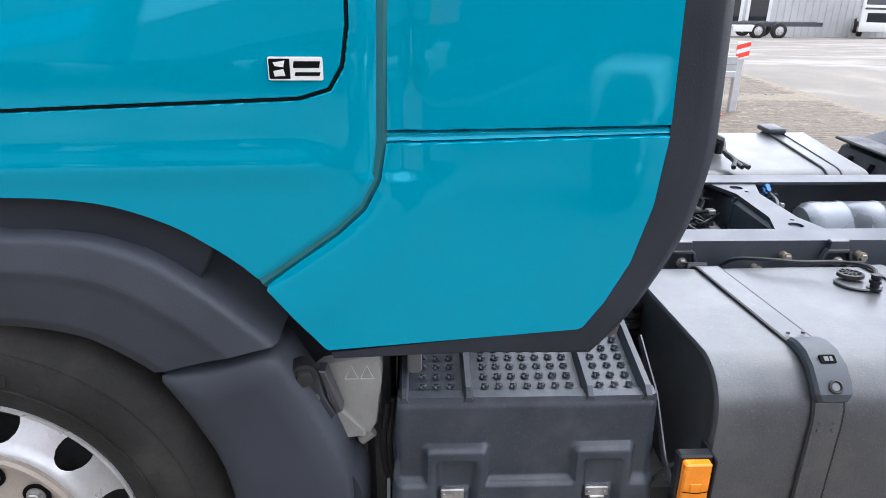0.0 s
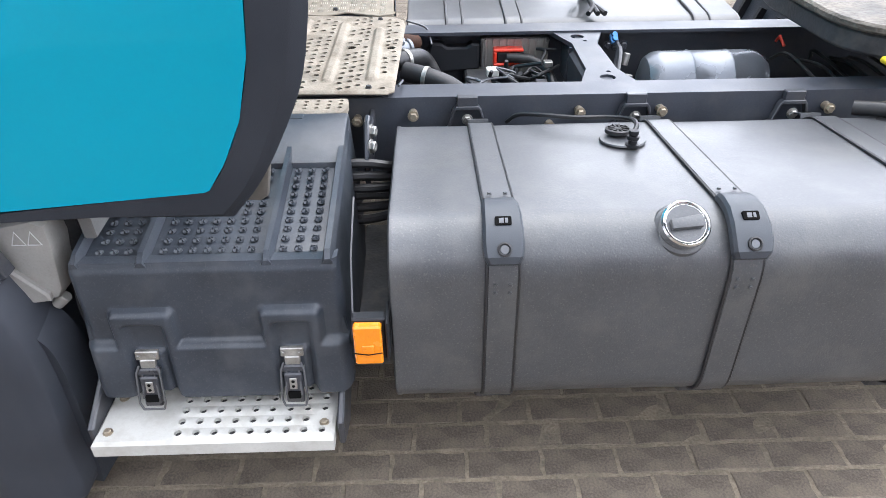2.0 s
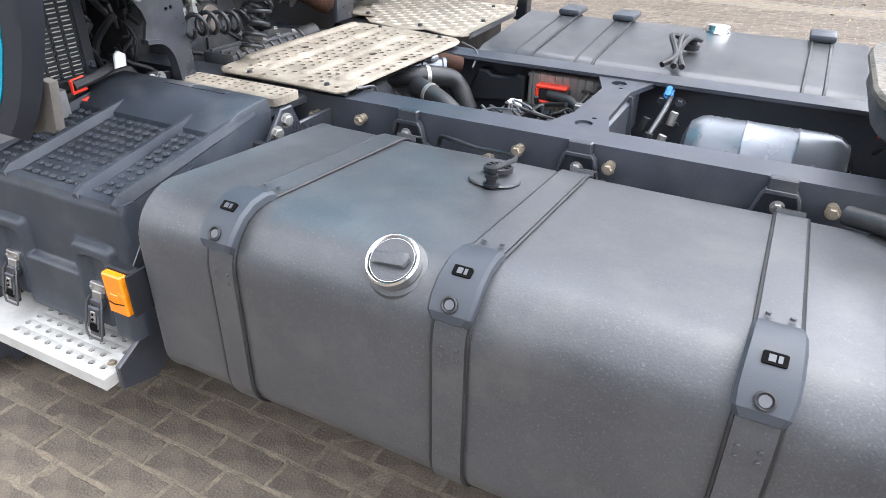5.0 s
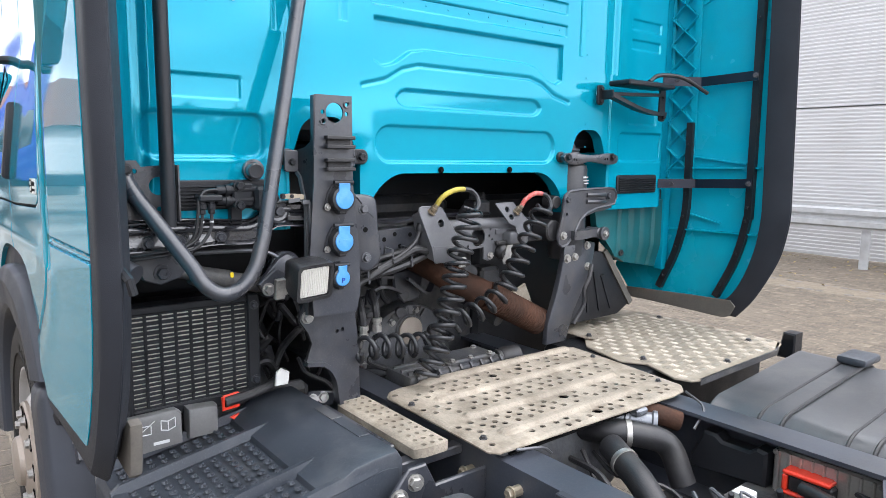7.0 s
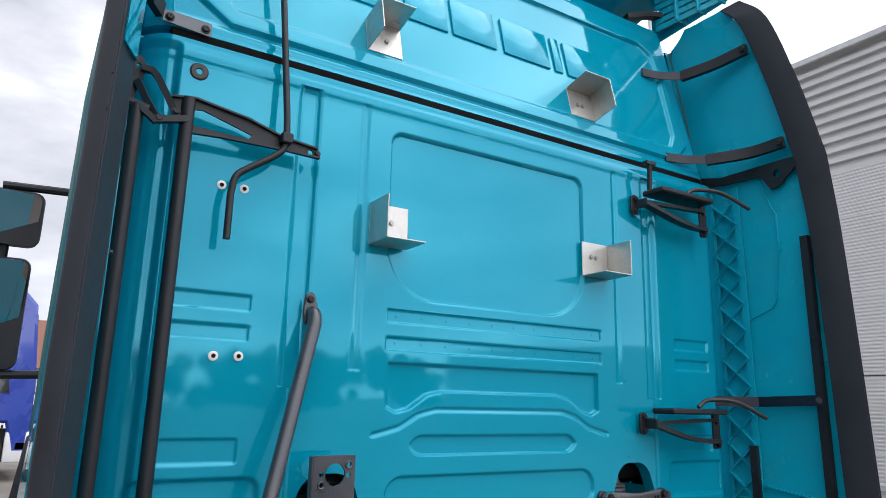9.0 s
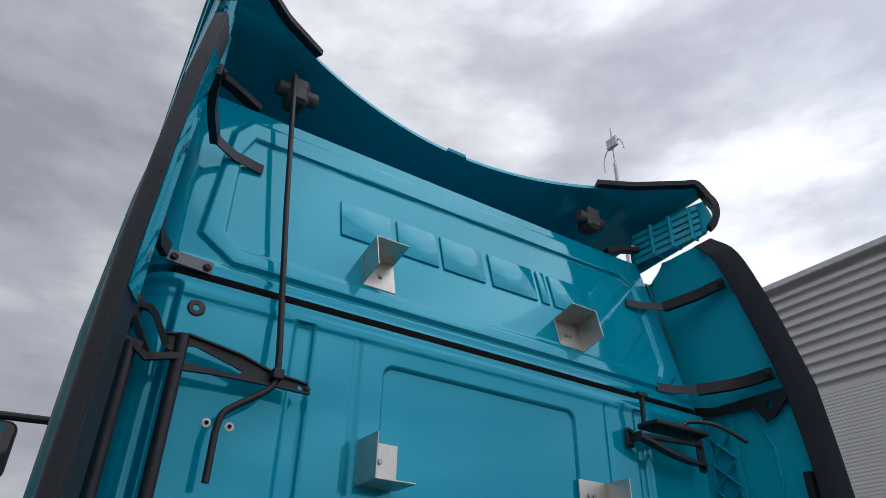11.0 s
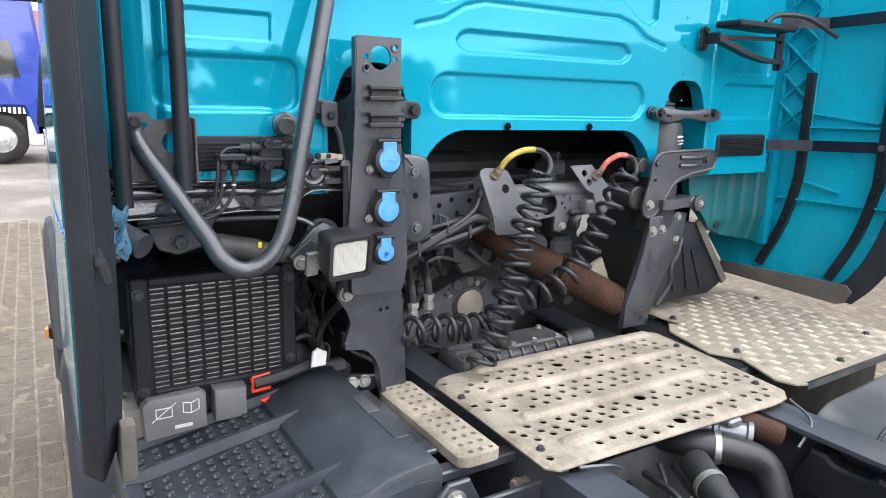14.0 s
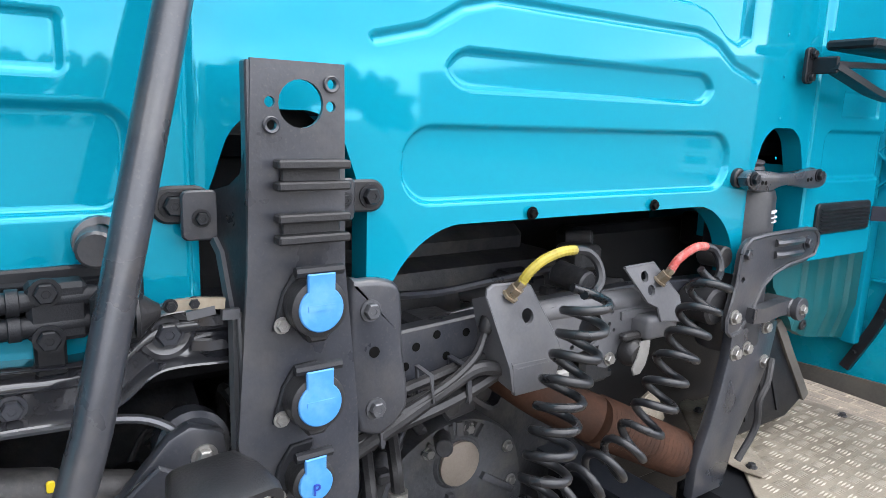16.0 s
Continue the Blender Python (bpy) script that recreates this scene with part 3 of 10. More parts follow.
for i, (z0, z1) in enumerate(((-0.4, 1.22), (1.24, 2.46), (2.48, 3.79), (3.81, 5.16), (5.18, 5.98))):
    part("cladding_panel", clad_band(z0, z1, 0.061, 0.006), CLAD, warehouse, angle=20)
part("eaves_panel", clad_band(6.0, 8.2, 0.2, 0.09), CLAD, warehouse, angle=20)
for x in (-13.4, -7.4, -1.4):
    bm = B()
    box(bm, x - 0.015, x + 0.015, WALL_Y - 0.016, WALL_Y + 0.02, -0.4, 5.98)
    part("panel_joint", bm, TRIM, warehouse)
bm = B()
box(bm, -60, 3.4, WALL_Y - 0.12, WALL_Y + 1.0, 8.2, 8.34, 0.02)
part("roof_edge", bm, GALV, warehouse)

guard = thing("guard_rail", "galvanised steel crash barrier on posts before the warehouse", "guard rail")
prof = [(0.0, 0.93), (0.0, 0.90), (-0.05, 0.87), (-0.05, 0.80), (0.0, 0.765), (0.0, 0.735), (-0.05, 0.70), (-0.05, 0.63), (0.0, 0.60), (0.0, 0.575)]
bm = B()
rows = []
for x in (-34, 2.4):
    rows.append([bm.verts.new((x, 9.42 + d, z)) for d, z in prof] + [bm.verts.new((x, 9.43 + d, z)) for d, z in prof[::-1]])
for i in range(len(rows[0])):
    j = (i + 1) % len(rows[0])
    bm.faces.new((rows[0][i], rows[1][i], rows[1][j], rows[0][j]))
part("rail_beam", bm, GALV, guard, angle=20)
bm = B()
box(bm, -0.06, 0.06, 9.47, 9.53, -0.03, 0.86, 0.006)
post_me = finish(bm)
x = -33.3
while x < 2.5:
    shared("post", post_me, GALV, guard, pose(x, 0, 0))
    x += 2.6

# ---- the truck ----
truck = thing("tractor_truck", "teal tractor unit with tall sleeper cab and bare grey chassis", "truck")

# cab, rear wall
XB = 0.11


def back_x(z):
    """The rear wall stands upright and leans forward above the seam."""
    return XB - 0.235 * np.maximum(0, z - 2.80) - 0.030 * np.clip((z - 2.79) / 0.02, 0, 1)


def opening(y, z):
    w = 0.425 - 0.30 * np.clip(z - 1.40, 0, 0.2)
    return sd_box(y, z, -w, w + 0.0, 0.9, 1.525, 0.10)


def tunnel(y, z, s):
    w = 0.112 - 0.36 * np.clip(z - 1.55, 0, 0.14)
    return sd_box(y, z, s * 0.562 - w, s * 0.562 + w, 0.9, 1.684, 0.042)


def back_keep(y, z):
    d = sd_box(y, z, -1.12, 1.12, 1.375, 3.59, 0.06)
    d = np.maximum(d, -opening(y, z))
    for s in (-1, 1):
        d = np.maximum(d, -tunnel(y, z, s))
    return d


ARCH = [(-0.40, 1.975), (0.40, 1.975), (0.40, 1.855), (0.37, 1.84), (0.33, 1.85), (0.27, 1.89), (0.22, 1.90), (-0.22, 1.90), (-0.27, 1.89), (-0.33, 1.85), (-0.37, 1.84), (-0.40, 1.855)]
ARCH2 = [(-0.44, 1.78), (-0.36, 1.80), (-0.30, 1.835), (-0.24, 1.85), (0.24, 1.85), (0.30, 1.835), (0.36, 1.80), (0.44, 1.78)]


# upper wall: a raised field with a hollow one inside it
UPPER_OUT = [(-0.90, 3.52), (0.86, 3.54), (0.985, 3.47), (1.012, 2.955), (0.91, 2.866), (-0.91, 2.866), (-1.012, 2.945), (-0.957, 3.43)]
UPPER_IN = [(-0.885, 3.43), (0.88, 3.45), (0.945, 3.41), (0.955, 3.30), (0.94, 2.99), (0.90, 2.925), (-0.89, 2.925), (-0.94, 2.98), (-0.922, 3.34)]


def back_relief(y, z):
    d = np.zeros_like(y)
    lo = np.where(z > 2.41, 0.035, 0.16)
    d += dent(sd_box(y, z, -0.417, 0.345, 2.16, 2.66, lo), 0.013, 0.009)
    d += dent(sd_box(y, z, -0.41, 0.42, 2.088, 2.126, 0.004), 0.0068, 0.0056)
    d += dent(sd_box(y, z, -0.41, 0.42, 2.010, 2.047, 0.004), 0.0068, 0.0056)
    d += dent(sd_poly(y, z, ARCH), 0.014, 0.008)
    d += groove(sd_line(y, z, ARCH2), 0.006, 0.010)
    d += dent(sd_box(y, z, -0.326, 0.30, 1.725, 1.777, (0.045)), 0.011, 0.0075)
    d += dent(sd_box(y, z, -0.394, 0.372, 1.559, 1.668, 0.05), 0.011, 0.0075)
    for s in (-1, 1):
        a, b = sorted((s * 0.745, s * 1.045))
        d += dent(sd_box(y, z, a, b, 1.567, 1.68, 0.03), 0.012, 0.012)
        a, b = sorted((s * 0.805, s * 0.985))
        d += dent(sd_box(y, z, a, b, 1.715, 1.772, 0.006), 0.006, 0.007)
        a, b = sorted((s * 0.80, s * 0.99))
        d += dent(sd_box(y, z, a, b, 2.083, 2.122, 0.004), 0.0055, 0.007)
        d += dent(sd_box(y, z, a, b, 2.008, 2.045, 0.004), 0.0055, 0.007)
        d += dent(np.abs(y - s * 0.68) - 0.028 + 0.1 * np.maximum(0, z - 2.7) + 0.03 * (z < 1.9), 0.012, 0.02) * (z < 2.73)
        d += dent(np.abs(y - s * 0.505) - 0.008, 0.005, 0.02) * ((z > 1.95) & (z < 2.72))
        d += dent(1.036 - s * y, 0.020, 0.016) * np.clip((2.76 - z) / 0.02, 0, 1)
    d -= groove(z - 2.735, 0.005, 0.03)
    d += dent(np.abs(z - 2.794) - 0.016, 0.06, 0.006)
    d -= groove(z - 2.845, 0.004, 0.02)
    d -= dent(sd_poly(y, z, UPPER_OUT), 0.016, 0.016)
    d += dent(sd_poly(y, z, UPPER_IN), 0.014, 0.010)
    d += 0.05 * np.clip((np.abs(y) - 1.05) / 0.07, 0, 1) ** 2
    d -= 0.004 * np.cos(y * 1.2) * np.sin(z * 3.1)
    return d


cab = thing("cab", "", "")
cab.parent = truck
cab["label"] = "teal painted sleeper cab with pressed rear wall"
us = grid_lines(-1.12, 1.12, 0.0036)
vs = grid_lines(1.375, 3.59, 0.0062, ((1.375, 2.14, 0.0031), (2.14, 2.70, 0.0046), (2.70, 2.86, 0.0036)))
bm = sheet(us, vs, lambda y, z: (back_x(z) - back_relief(y, z), y, z), back_keep, (-0.045, 0, 0))
part("rear_wall", bm, TEAL, cab, angle=50)
# added black strip that paints the shade in the recess under the overhang
bm = B()
box(bm, XB - 0.080, XB - 0.030, -1.06, 1.06, 2.776, 2.813, 0.004)
part("seam_gasket", bm, INK_SHADE, cab)

for s in (-1, 1):
    bm = B()
    plate(bm, [(-0.16, 1.40), (XB - 0.03, 1.40), (XB - 0.03, 1.60), (-0.16, 1.60)], "y", s * 0.684, s * 0.676)
    part("recess_cheek", bm, TEAL, cab)
for s in (-1, 1):
    bm = B()
    box(bm, -0.10, 0.030, *sorted((s * 1.085, s * 1.200)), 1.41, 2.79, 0.006, 2)
    part("corner_pillar", bm, TEAL, cab)
bm = B()
box(bm, 0.02, 0.062, 1.150, 1.196, 1.082, 1.46, 0.006, 2)
part("corner_flange", bm, TEAL, cab)

# embossed plain bars where the maker's name stands on the upper wall
for i, (y0, y1) in enumerate(((-0.56, -0.36), (-0.335, -0.165), (-0.145, 0.045), (0.08, 0.30), (0.325, 0.365), (0.39, 0.56))):
    bm = B()
    zc = 3.205
    tilt = Matrix.Translation((back_x(zc) + 0.002, 0, zc)) @ pose(0, 0, 0, 0, -13.2, 0)
    box(bm, -0.004, 0.007, y0, y1, -0.082, 0.082, 0.004, 2, m=tilt)
    part("embossed_bar", bm, TEAL, cab)

# cab side, with the door's seam
def lower(pts):
    """Side outlines, spread a little towards the foot of the cab."""
    return [(x + (x - 0.35) * 0.04 * min(1.0, max(0.0, (1.8 - z) / 0.3)), z if z > 1.6 else 1.6 - (1.6 - z) * 1.04) for x, z in pts]


SEAM = [(-0.235, 1.112), (-0.17, 1.158), (-0.095, 1.212), (-0.047, 1.258), (-0.02, 1.31), (-0.009, 1.375), (-0.006, 1.6), (-0.006, 2.0), (-0.012, 2.6), (-0.05, 3.05), (-0.10, 3.5)]
SEAM = lower(SEAM)
ARCHLINE = [(p.x, p.y) for p in spline([(-1.66, 0.93, 0), (-1.56, 1.04, 0), (-1.40, 1.155, 0), (-1.21, 1.228, 0), (-1.0, 1.256, 0), (-0.80, 1.263, 0), (-0.70, 1.262, 0), (-0.608, 1.259, 0), (-0.511, 1.244, 0), (-0.416, 1.209, 0), (-0.345, 1.166, 0), (-0.292, 1.126, 0)], 5)]
SIDE_POLY = [(-2.05, 0.95)] + ARCHLINE + SEAM + [(-0.3, 3.58), (-1.7, 3.40), (-2.05, 2.2)]
DOOR = [(-1.75, 3.1), (-1.78, 1.40), (-0.62, 1.425), (-0.145, 1.447), (-0.095, 1.462), (-0.072, 1.50), (-0.066, 1.56), (-0.06, 2.1), (-0.09, 2.95), (-0.2, 3.08)]
DOOR = lower(DOOR)
DOOR2 = [(-0.78, 1.27), (-0.79, 1.44), (-0.81, 1.80), (-0.82, 2.05)]
DOOR2 = lower(DOOR2)


def side_y(z):
    """How far the cab's and the deflectors' outer skin stands from the middle."""
    return np.interp(z, (0.9, 1.4, 2.0, 2.6, 2.85, 3.15, 3.6), (1.247, 1.245, 1.243, 1.234, 1.222, 1.200, 1.15))


def narrowing(x, z):
    """The cab's sides draw together towards the front, more so above the door's foot."""
    return (0.018 + 0.036 * np.clip((z - 1.5) / 0.4, 0, 1)) * np.maximum(0, 0.5 * np.clip((z - 1.5) / 0.4, 0, 1) - x)


def side_relief(x, z):
    d = dent(sd_line(x, z, DOOR + DOOR[:1]) - 0.0022, 0.016, 0.0030)
    d += dent(sd_line(x, z, DOOR2) - 0.002, 0.014, 0.003)
    d -= 0.005 * np.exp(-((z - 1.325 - 0.02 * x) / 0.03) ** 2) * np.clip((-0.06 - x) / 0.12, 0, 1)
    d += 0.012 * np.exp(-((x + 0.015) / 0.03) ** 2) * (z > 1.3)
    d += groove(sd_line(x, z, SEAM), 0.009, 0.016)
    d -= 0.012 * np.exp(-((x + 0.1) / 0.3) ** 2) * np.clip((z - 1.5) / 0.4, 0, 1)
    return d


for s, nm in ((-1, "side_wall"), (1, "side_wall")):
    us = grid_lines(-2.05, 0.02, 0.02, ((-0.85, -0.16, 0.0075), (-0.16, 0.02, 0.0026)))
    vs = grid_lines(0.92, 3.6, 0.03, ((1.02, 1.37, 0.007), (1.37, 1.475, 0.0019), (1.475, 1.62, 0.006)))
    bm = sheet(us, vs, lambda x, z, s=s: (x, s * (side_y(z) - side_relief(x, z) - narrowing(x, z)), z), lambda x, z: sd_poly(x, z, SIDE_POLY), (0, -s * 0.03, 0))
    part(nm, bm, TEAL, cab, angle=50)
    # added tube in the seam; its darker teal stands for the gap's shade
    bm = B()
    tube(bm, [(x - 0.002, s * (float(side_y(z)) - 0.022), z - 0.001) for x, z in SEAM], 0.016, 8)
    part("seam_strip", bm, TEAL_SHADED, cab)
    # black tube laid on the door's seam in place of a shaded gap
    bm = B()
    gap = [DOOR[0]] + [tuple(Vector(a).lerp(Vector(b), k / 6)) for a, b in zip(DOOR, DOOR[1:]) for k in range(1, 7)]
    tube(bm, [(x, s * (float(side_y(z)) - float(narrowing(x, z)) - 0.003 + 0.012 * math.exp(-((x + 0.1) / 0.3) ** 2) * min(1.0, max(0.0, (z - 1.5) / 0.4)) - 0.012 * math.exp(-((x + 0.015) / 0.03) ** 2)), z) for x, z in gap], 0.0026, 6)
    part("door_gap", bm, INK_SHADE, cab)
bm = B()
box(bm, -1.95, 0.02, -1.06, 1.06, 1.62, 2.74, 0.03)
box(bm, -1.95, -0.12, -1.10, 1.10, 1.52, 1.62, 0.01)
box(bm, -1.9, -0.22, -1.0, 1.0, 2.70, 3.54, 0.05)
box(bm, -0.25, 0.04, -1.17, -0.72, 1.36, 1.45, 0.01)
box(bm, -0.25, 0.04, 0.72, 1.17, 1.36, 1.45, 0.01)
# the wall is open where the cab's suspension and the hoses reach in
part("inner_shell", bm, BLACK, cab)
bm = B()
box(bm, -2.02, -1.5, -1.2, 1.2, 0.35, 1.2, 0.04)
part("front_lower_panel", bm, BLACK, cab)
bm = B()
plate(bm, [(-0.86, 1.50), (-0.81, 1.49), (-0.80, 1.68), (-0.83, 1.74), (-0.88, 1.72)], "y", -1.225, -1.265, 0.006)
for v in bm.verts:
    v.co.y += float(narrowing(v.co.x, v.co.z))
part("door_handle", bm, BLACK, cab)
bm = B()
plate(bm, [(-1.72, 1.95), (-0.86, 1.95), (-0.84, 2.75), (-1.4, 2.78), (-1.72, 2.4)], "y", -1.19, -1.241, 0.004)
for v in bm.verts:
    v.co.y += float(narrowing(v.co.x, v.co.z))
part("door_window", bm, GLASS, cab, "dark tinted door window")

# front of the cab
bm = B()
plate(bm, [(-2.07, 0.95), (-2.10, 1.55), (-2.07, 1.95), (-2.02, 1.95), (-2.02, 0.95)], "y", -1.14, 1.14, 0.01)
part("front_panel", bm, TEAL, cab)
bm = B()
plate(bm, [(-2.07, 1.96), (-1.93, 2.78), (-1.89, 2.78), (-2.02, 1.96)], "y", -1.08, 1.08, 0.006)
part("windscreen", bm, GLASS, cab, "dark raked windscreen")
bm = B()
plate(bm, [(-1.94, 2.79), (-1.72, 3.40), (-1.3, 3.56), (-1.3, 2.79)], "y", -1.06, 1.06, 0.01)
part("front_brow", bm, TEAL, cab)
bm = B()
box(bm, -2.16, -1.9, -1.22, 1.22, 0.32, 0.93, 0.04, 2)
part("bumper", bm, TEAL, cab)
for k in range(6):
    bm = B()
    box(bm, -2.125, -2.09, -0.8, 0.8, 1.02 + 0.13 * k, 1.08 + 0.13 * k, 0.01)
    part("grille_bar", bm, BLACK, cab)
for sd in (-1, 1):
    bm = B()
    box(bm, -2.175, -2.1, *sorted((sd * 0.8, sd * 1.17)), 0.55, 0.78, 0.03)
    part("headlight", bm, LENS, cab)

# roof air spoiler: its rear edge bows forward in the middle and ends in dark corner pieces
bm = B()
box(bm, -1.9, -0.14, -1.08, 1.08, 3.50, 3.585, 0.03, 2)
part("roof_panel", bm, TEAL, cab)


def spoiler_edge(y):
    a = abs(y)
    x = -0.144 + 0.124 * (a / 0.73) ** 2 if a < 0.73 else float(np.interp(a, (0.73, 0.9, 1.04, 1.13, 1.17), (-0.02, 0.07, 0.18, 0.27, 0.24)))
    z = 3.836 + 0.05 * (min(a, 0.73) / 0.73) ** 2 - (0.0 if a < 1.0 else 0.9 * (a - 1.0) ** 2)
    return x, z


bm = B()
ys = [-1.17 + 2.34 * j / 72 for j in range(73)]
vr = []
for y in ys:
    x, z = spoiler_edge(y)
    k = 0.02 * (abs(y) / 1.17) ** 6
    vr.append([bm.verts.new(p) for p in ((-1.3, y * 0.9, 3.56), (-0.75, y * 0.97, 3.74 - k), (x - 0.22, y, z - 0.02), (x - 0.05, y, z + 0.006), (x, y, z), (x + 0.004, y, z - 0.018),
                                         (x - 0.012, y, z - 0.022), (x - 0.10, y * 0.995, z - 0.034), (-0.62, y * 0.97, 3.715), (-0.66, y * 0.96, 3.58))])
for a, b in zip(vr, vr[1:]):
    for k in range(len(a) - 1):
        bm.faces.new((a[k], b[k], b[k + 1], a[k + 1]))
bm.faces.new(vr[0])
bm.faces.new(vr[-1][::-1])
part("roof_spoiler", bm, TEAL, cab, "teal roof air spoiler with rolled rear lip")
bm = B()
plate(bm, [(-0.045, 3.836), (0.045, 3.836), (0.05, 3.815), (-0.05, 3.815)], "x", -0.146, -0.128, 0.003)
part("spoiler_tab", bm, TEAL, cab)
for s in (-1, 1):
    bm = B()
    pts = [(spoiler_edge(y)[0] + 0.004, s * y, spoiler_edge(y)[1] + 0.002) for y in np.linspace(0.735, 1.12, 12)] + [(0.29, s * 1.15, 3.80), (0.315, s * 1.155, 3.74), (0.31, s * 1.15, 3.67), (0.28, s * 1.13, 3.63)]
    tube(bm, spline(pts, 3), 0, flat=(0.030, 0.013))
    part("spoiler_corner", bm, TRIM, cab, "black plastic spoiler corner")
    bm = B()
    plate(bm, [(-0.20, 3.59), (0.25, 3.62), (0.30, 3.68), (0.27, 3.79), (0.05, 3.83), (-0.2, 3.74)], "y", s * 1.135, s * 1.15, 0.004)
    part("spoiler_cheek", bm, TEAL_MATT, cab)
    for k in range(5):
        bm = B()
        tube(bm, [(-0.10, s * 1.05, 3.60 + 0.035 * k), (0.24, s * 1.125, 3.625 + 0.035 * k)], 0, flat=(0.004, 0.012))
        part("spoiler_rib", bm, TEAL_MATT, cab)
    for k in range(3):
        bm = B()
        box(bm, 0.0 + 0.1 * k, 0.012 + 0.1 * k, *sorted((s * (1.055 + 0.02 * k), s * 1.14)), 3.60, 3.77, 0.002)
        part("spoiler_rib", bm, TEAL_MATT, cab)
    bm = B()
    tube(bm, spline([(-0.13, s * 0.88, 3.62), (-0.10, s * 1.0, 3.655), (-0.06, s * 1.13, 3.66)], 4), 0, flat=(0.02, 0.012))
    part("spoiler_hinge", bm, BLACK, cab)
    bm = B()
    box(bm, -0.16, -0.06, *sorted((s * 0.72, s * 0.80)), 3.68, 3.80, 0.015)
    cyl(bm, (-0.10, s * 0.68, 3.74), (-0.10, s * 0.84, 3.74), 0.03)
    part("spoiler_latch", bm, DARK, cab)

# side deflectors behind the cab
DEF_TEAL = [(-0.125, 0.972), (0.36, 1.012), (0.40, 1.07), (0.44, 1.15), (0.47, 1.26), (0.483, 1.385), (0.480, 1.60), (0.463, 2.4), (0.432, 2.82), (0.365, 3.15), (0.29, 3.44), (0.21, 3.55),
            (0.0, 3.56), (-0.09, 3.5), (-0.045, 3.0), (-0.006, 2.6), (0.0, 2.0), (-0.003, 1.375), (-0.014, 1.305), (-0.042, 1.252), (-0.091, 1.206), (-0.167, 1.152), (-0.232, 1.104)]
TRIM_OUT = [(-0.11, 0.948), (0.15, 0.952), (0.388, 0.945), (0.444, 1.01), (0.493, 1.09), (0.547, 1.205), (0.572, 1.32), (0.577, 1.385), (0.573, 1.6), (0.556, 2.4), (0.535, 2.82), (0.467, 3.15), (0.385, 3.45), (0.28, 3.575)]
TRIM_IN = [(-0.118, 0.966), (0.15, 0.993), (0.35, 1.010), (0.385, 1.045), (0.43, 1.128), (0.466, 1.24), (0.480, 1.34), (0.483, 1.385), (0.480, 1.6), (0.463, 2.4), (0.432, 2.82), (0.365, 3.15), (0.29, 3.44), (0.21, 3.55)]

DEF_TEAL, TRIM_OUT, TRIM_IN = lower(DEF_TEAL), lower(TRIM_OUT), lower(TRIM_IN)


def trim_strip(s, i0, i1, k=5):
    """The grained edge strip: outer face, rounded rear edge and a turned-in flange."""
    a, b = [Vector((*p, 0)) for p in TRIM_IN[i0:i1 + 1]], [Vector((*p, 0)) for p in TRIM_OUT[i0:i1 + 1]]
    bm = B()
    rows = []
    for p, q in zip(spline(a, k), spline(b, k)):
        yo = float(side_y(p.y))
        d = (q - p)
        ring = []
        for f, dy in ((0.0, -0.002), (0.45, -0.001), (0.70, -0.001), (0.77, -0.005), (1.0, -0.027), (1.01, -0.030), (0.97, -0.0315), (0.97, -0.034), (0.92, -0.036), (0.06, -0.067), (-0.02, -0.066), (-0.02, -0.060), (0.0, -0.014)):
            r = p + d * f
            ring.append(bm.verts.new((r.x, s * (yo + dy), r.y)))
        rows.append(ring)
    for u, v in zip(rows, rows[1:]):
        for j in range(len(u)):
            m = (j + 1) % len(u)
            bm.faces.new((u[j], u[m], v[m], v[j]))
    bm.faces.new(rows[0])
    bm.faces.new(rows[-1][::-1])
    return bm


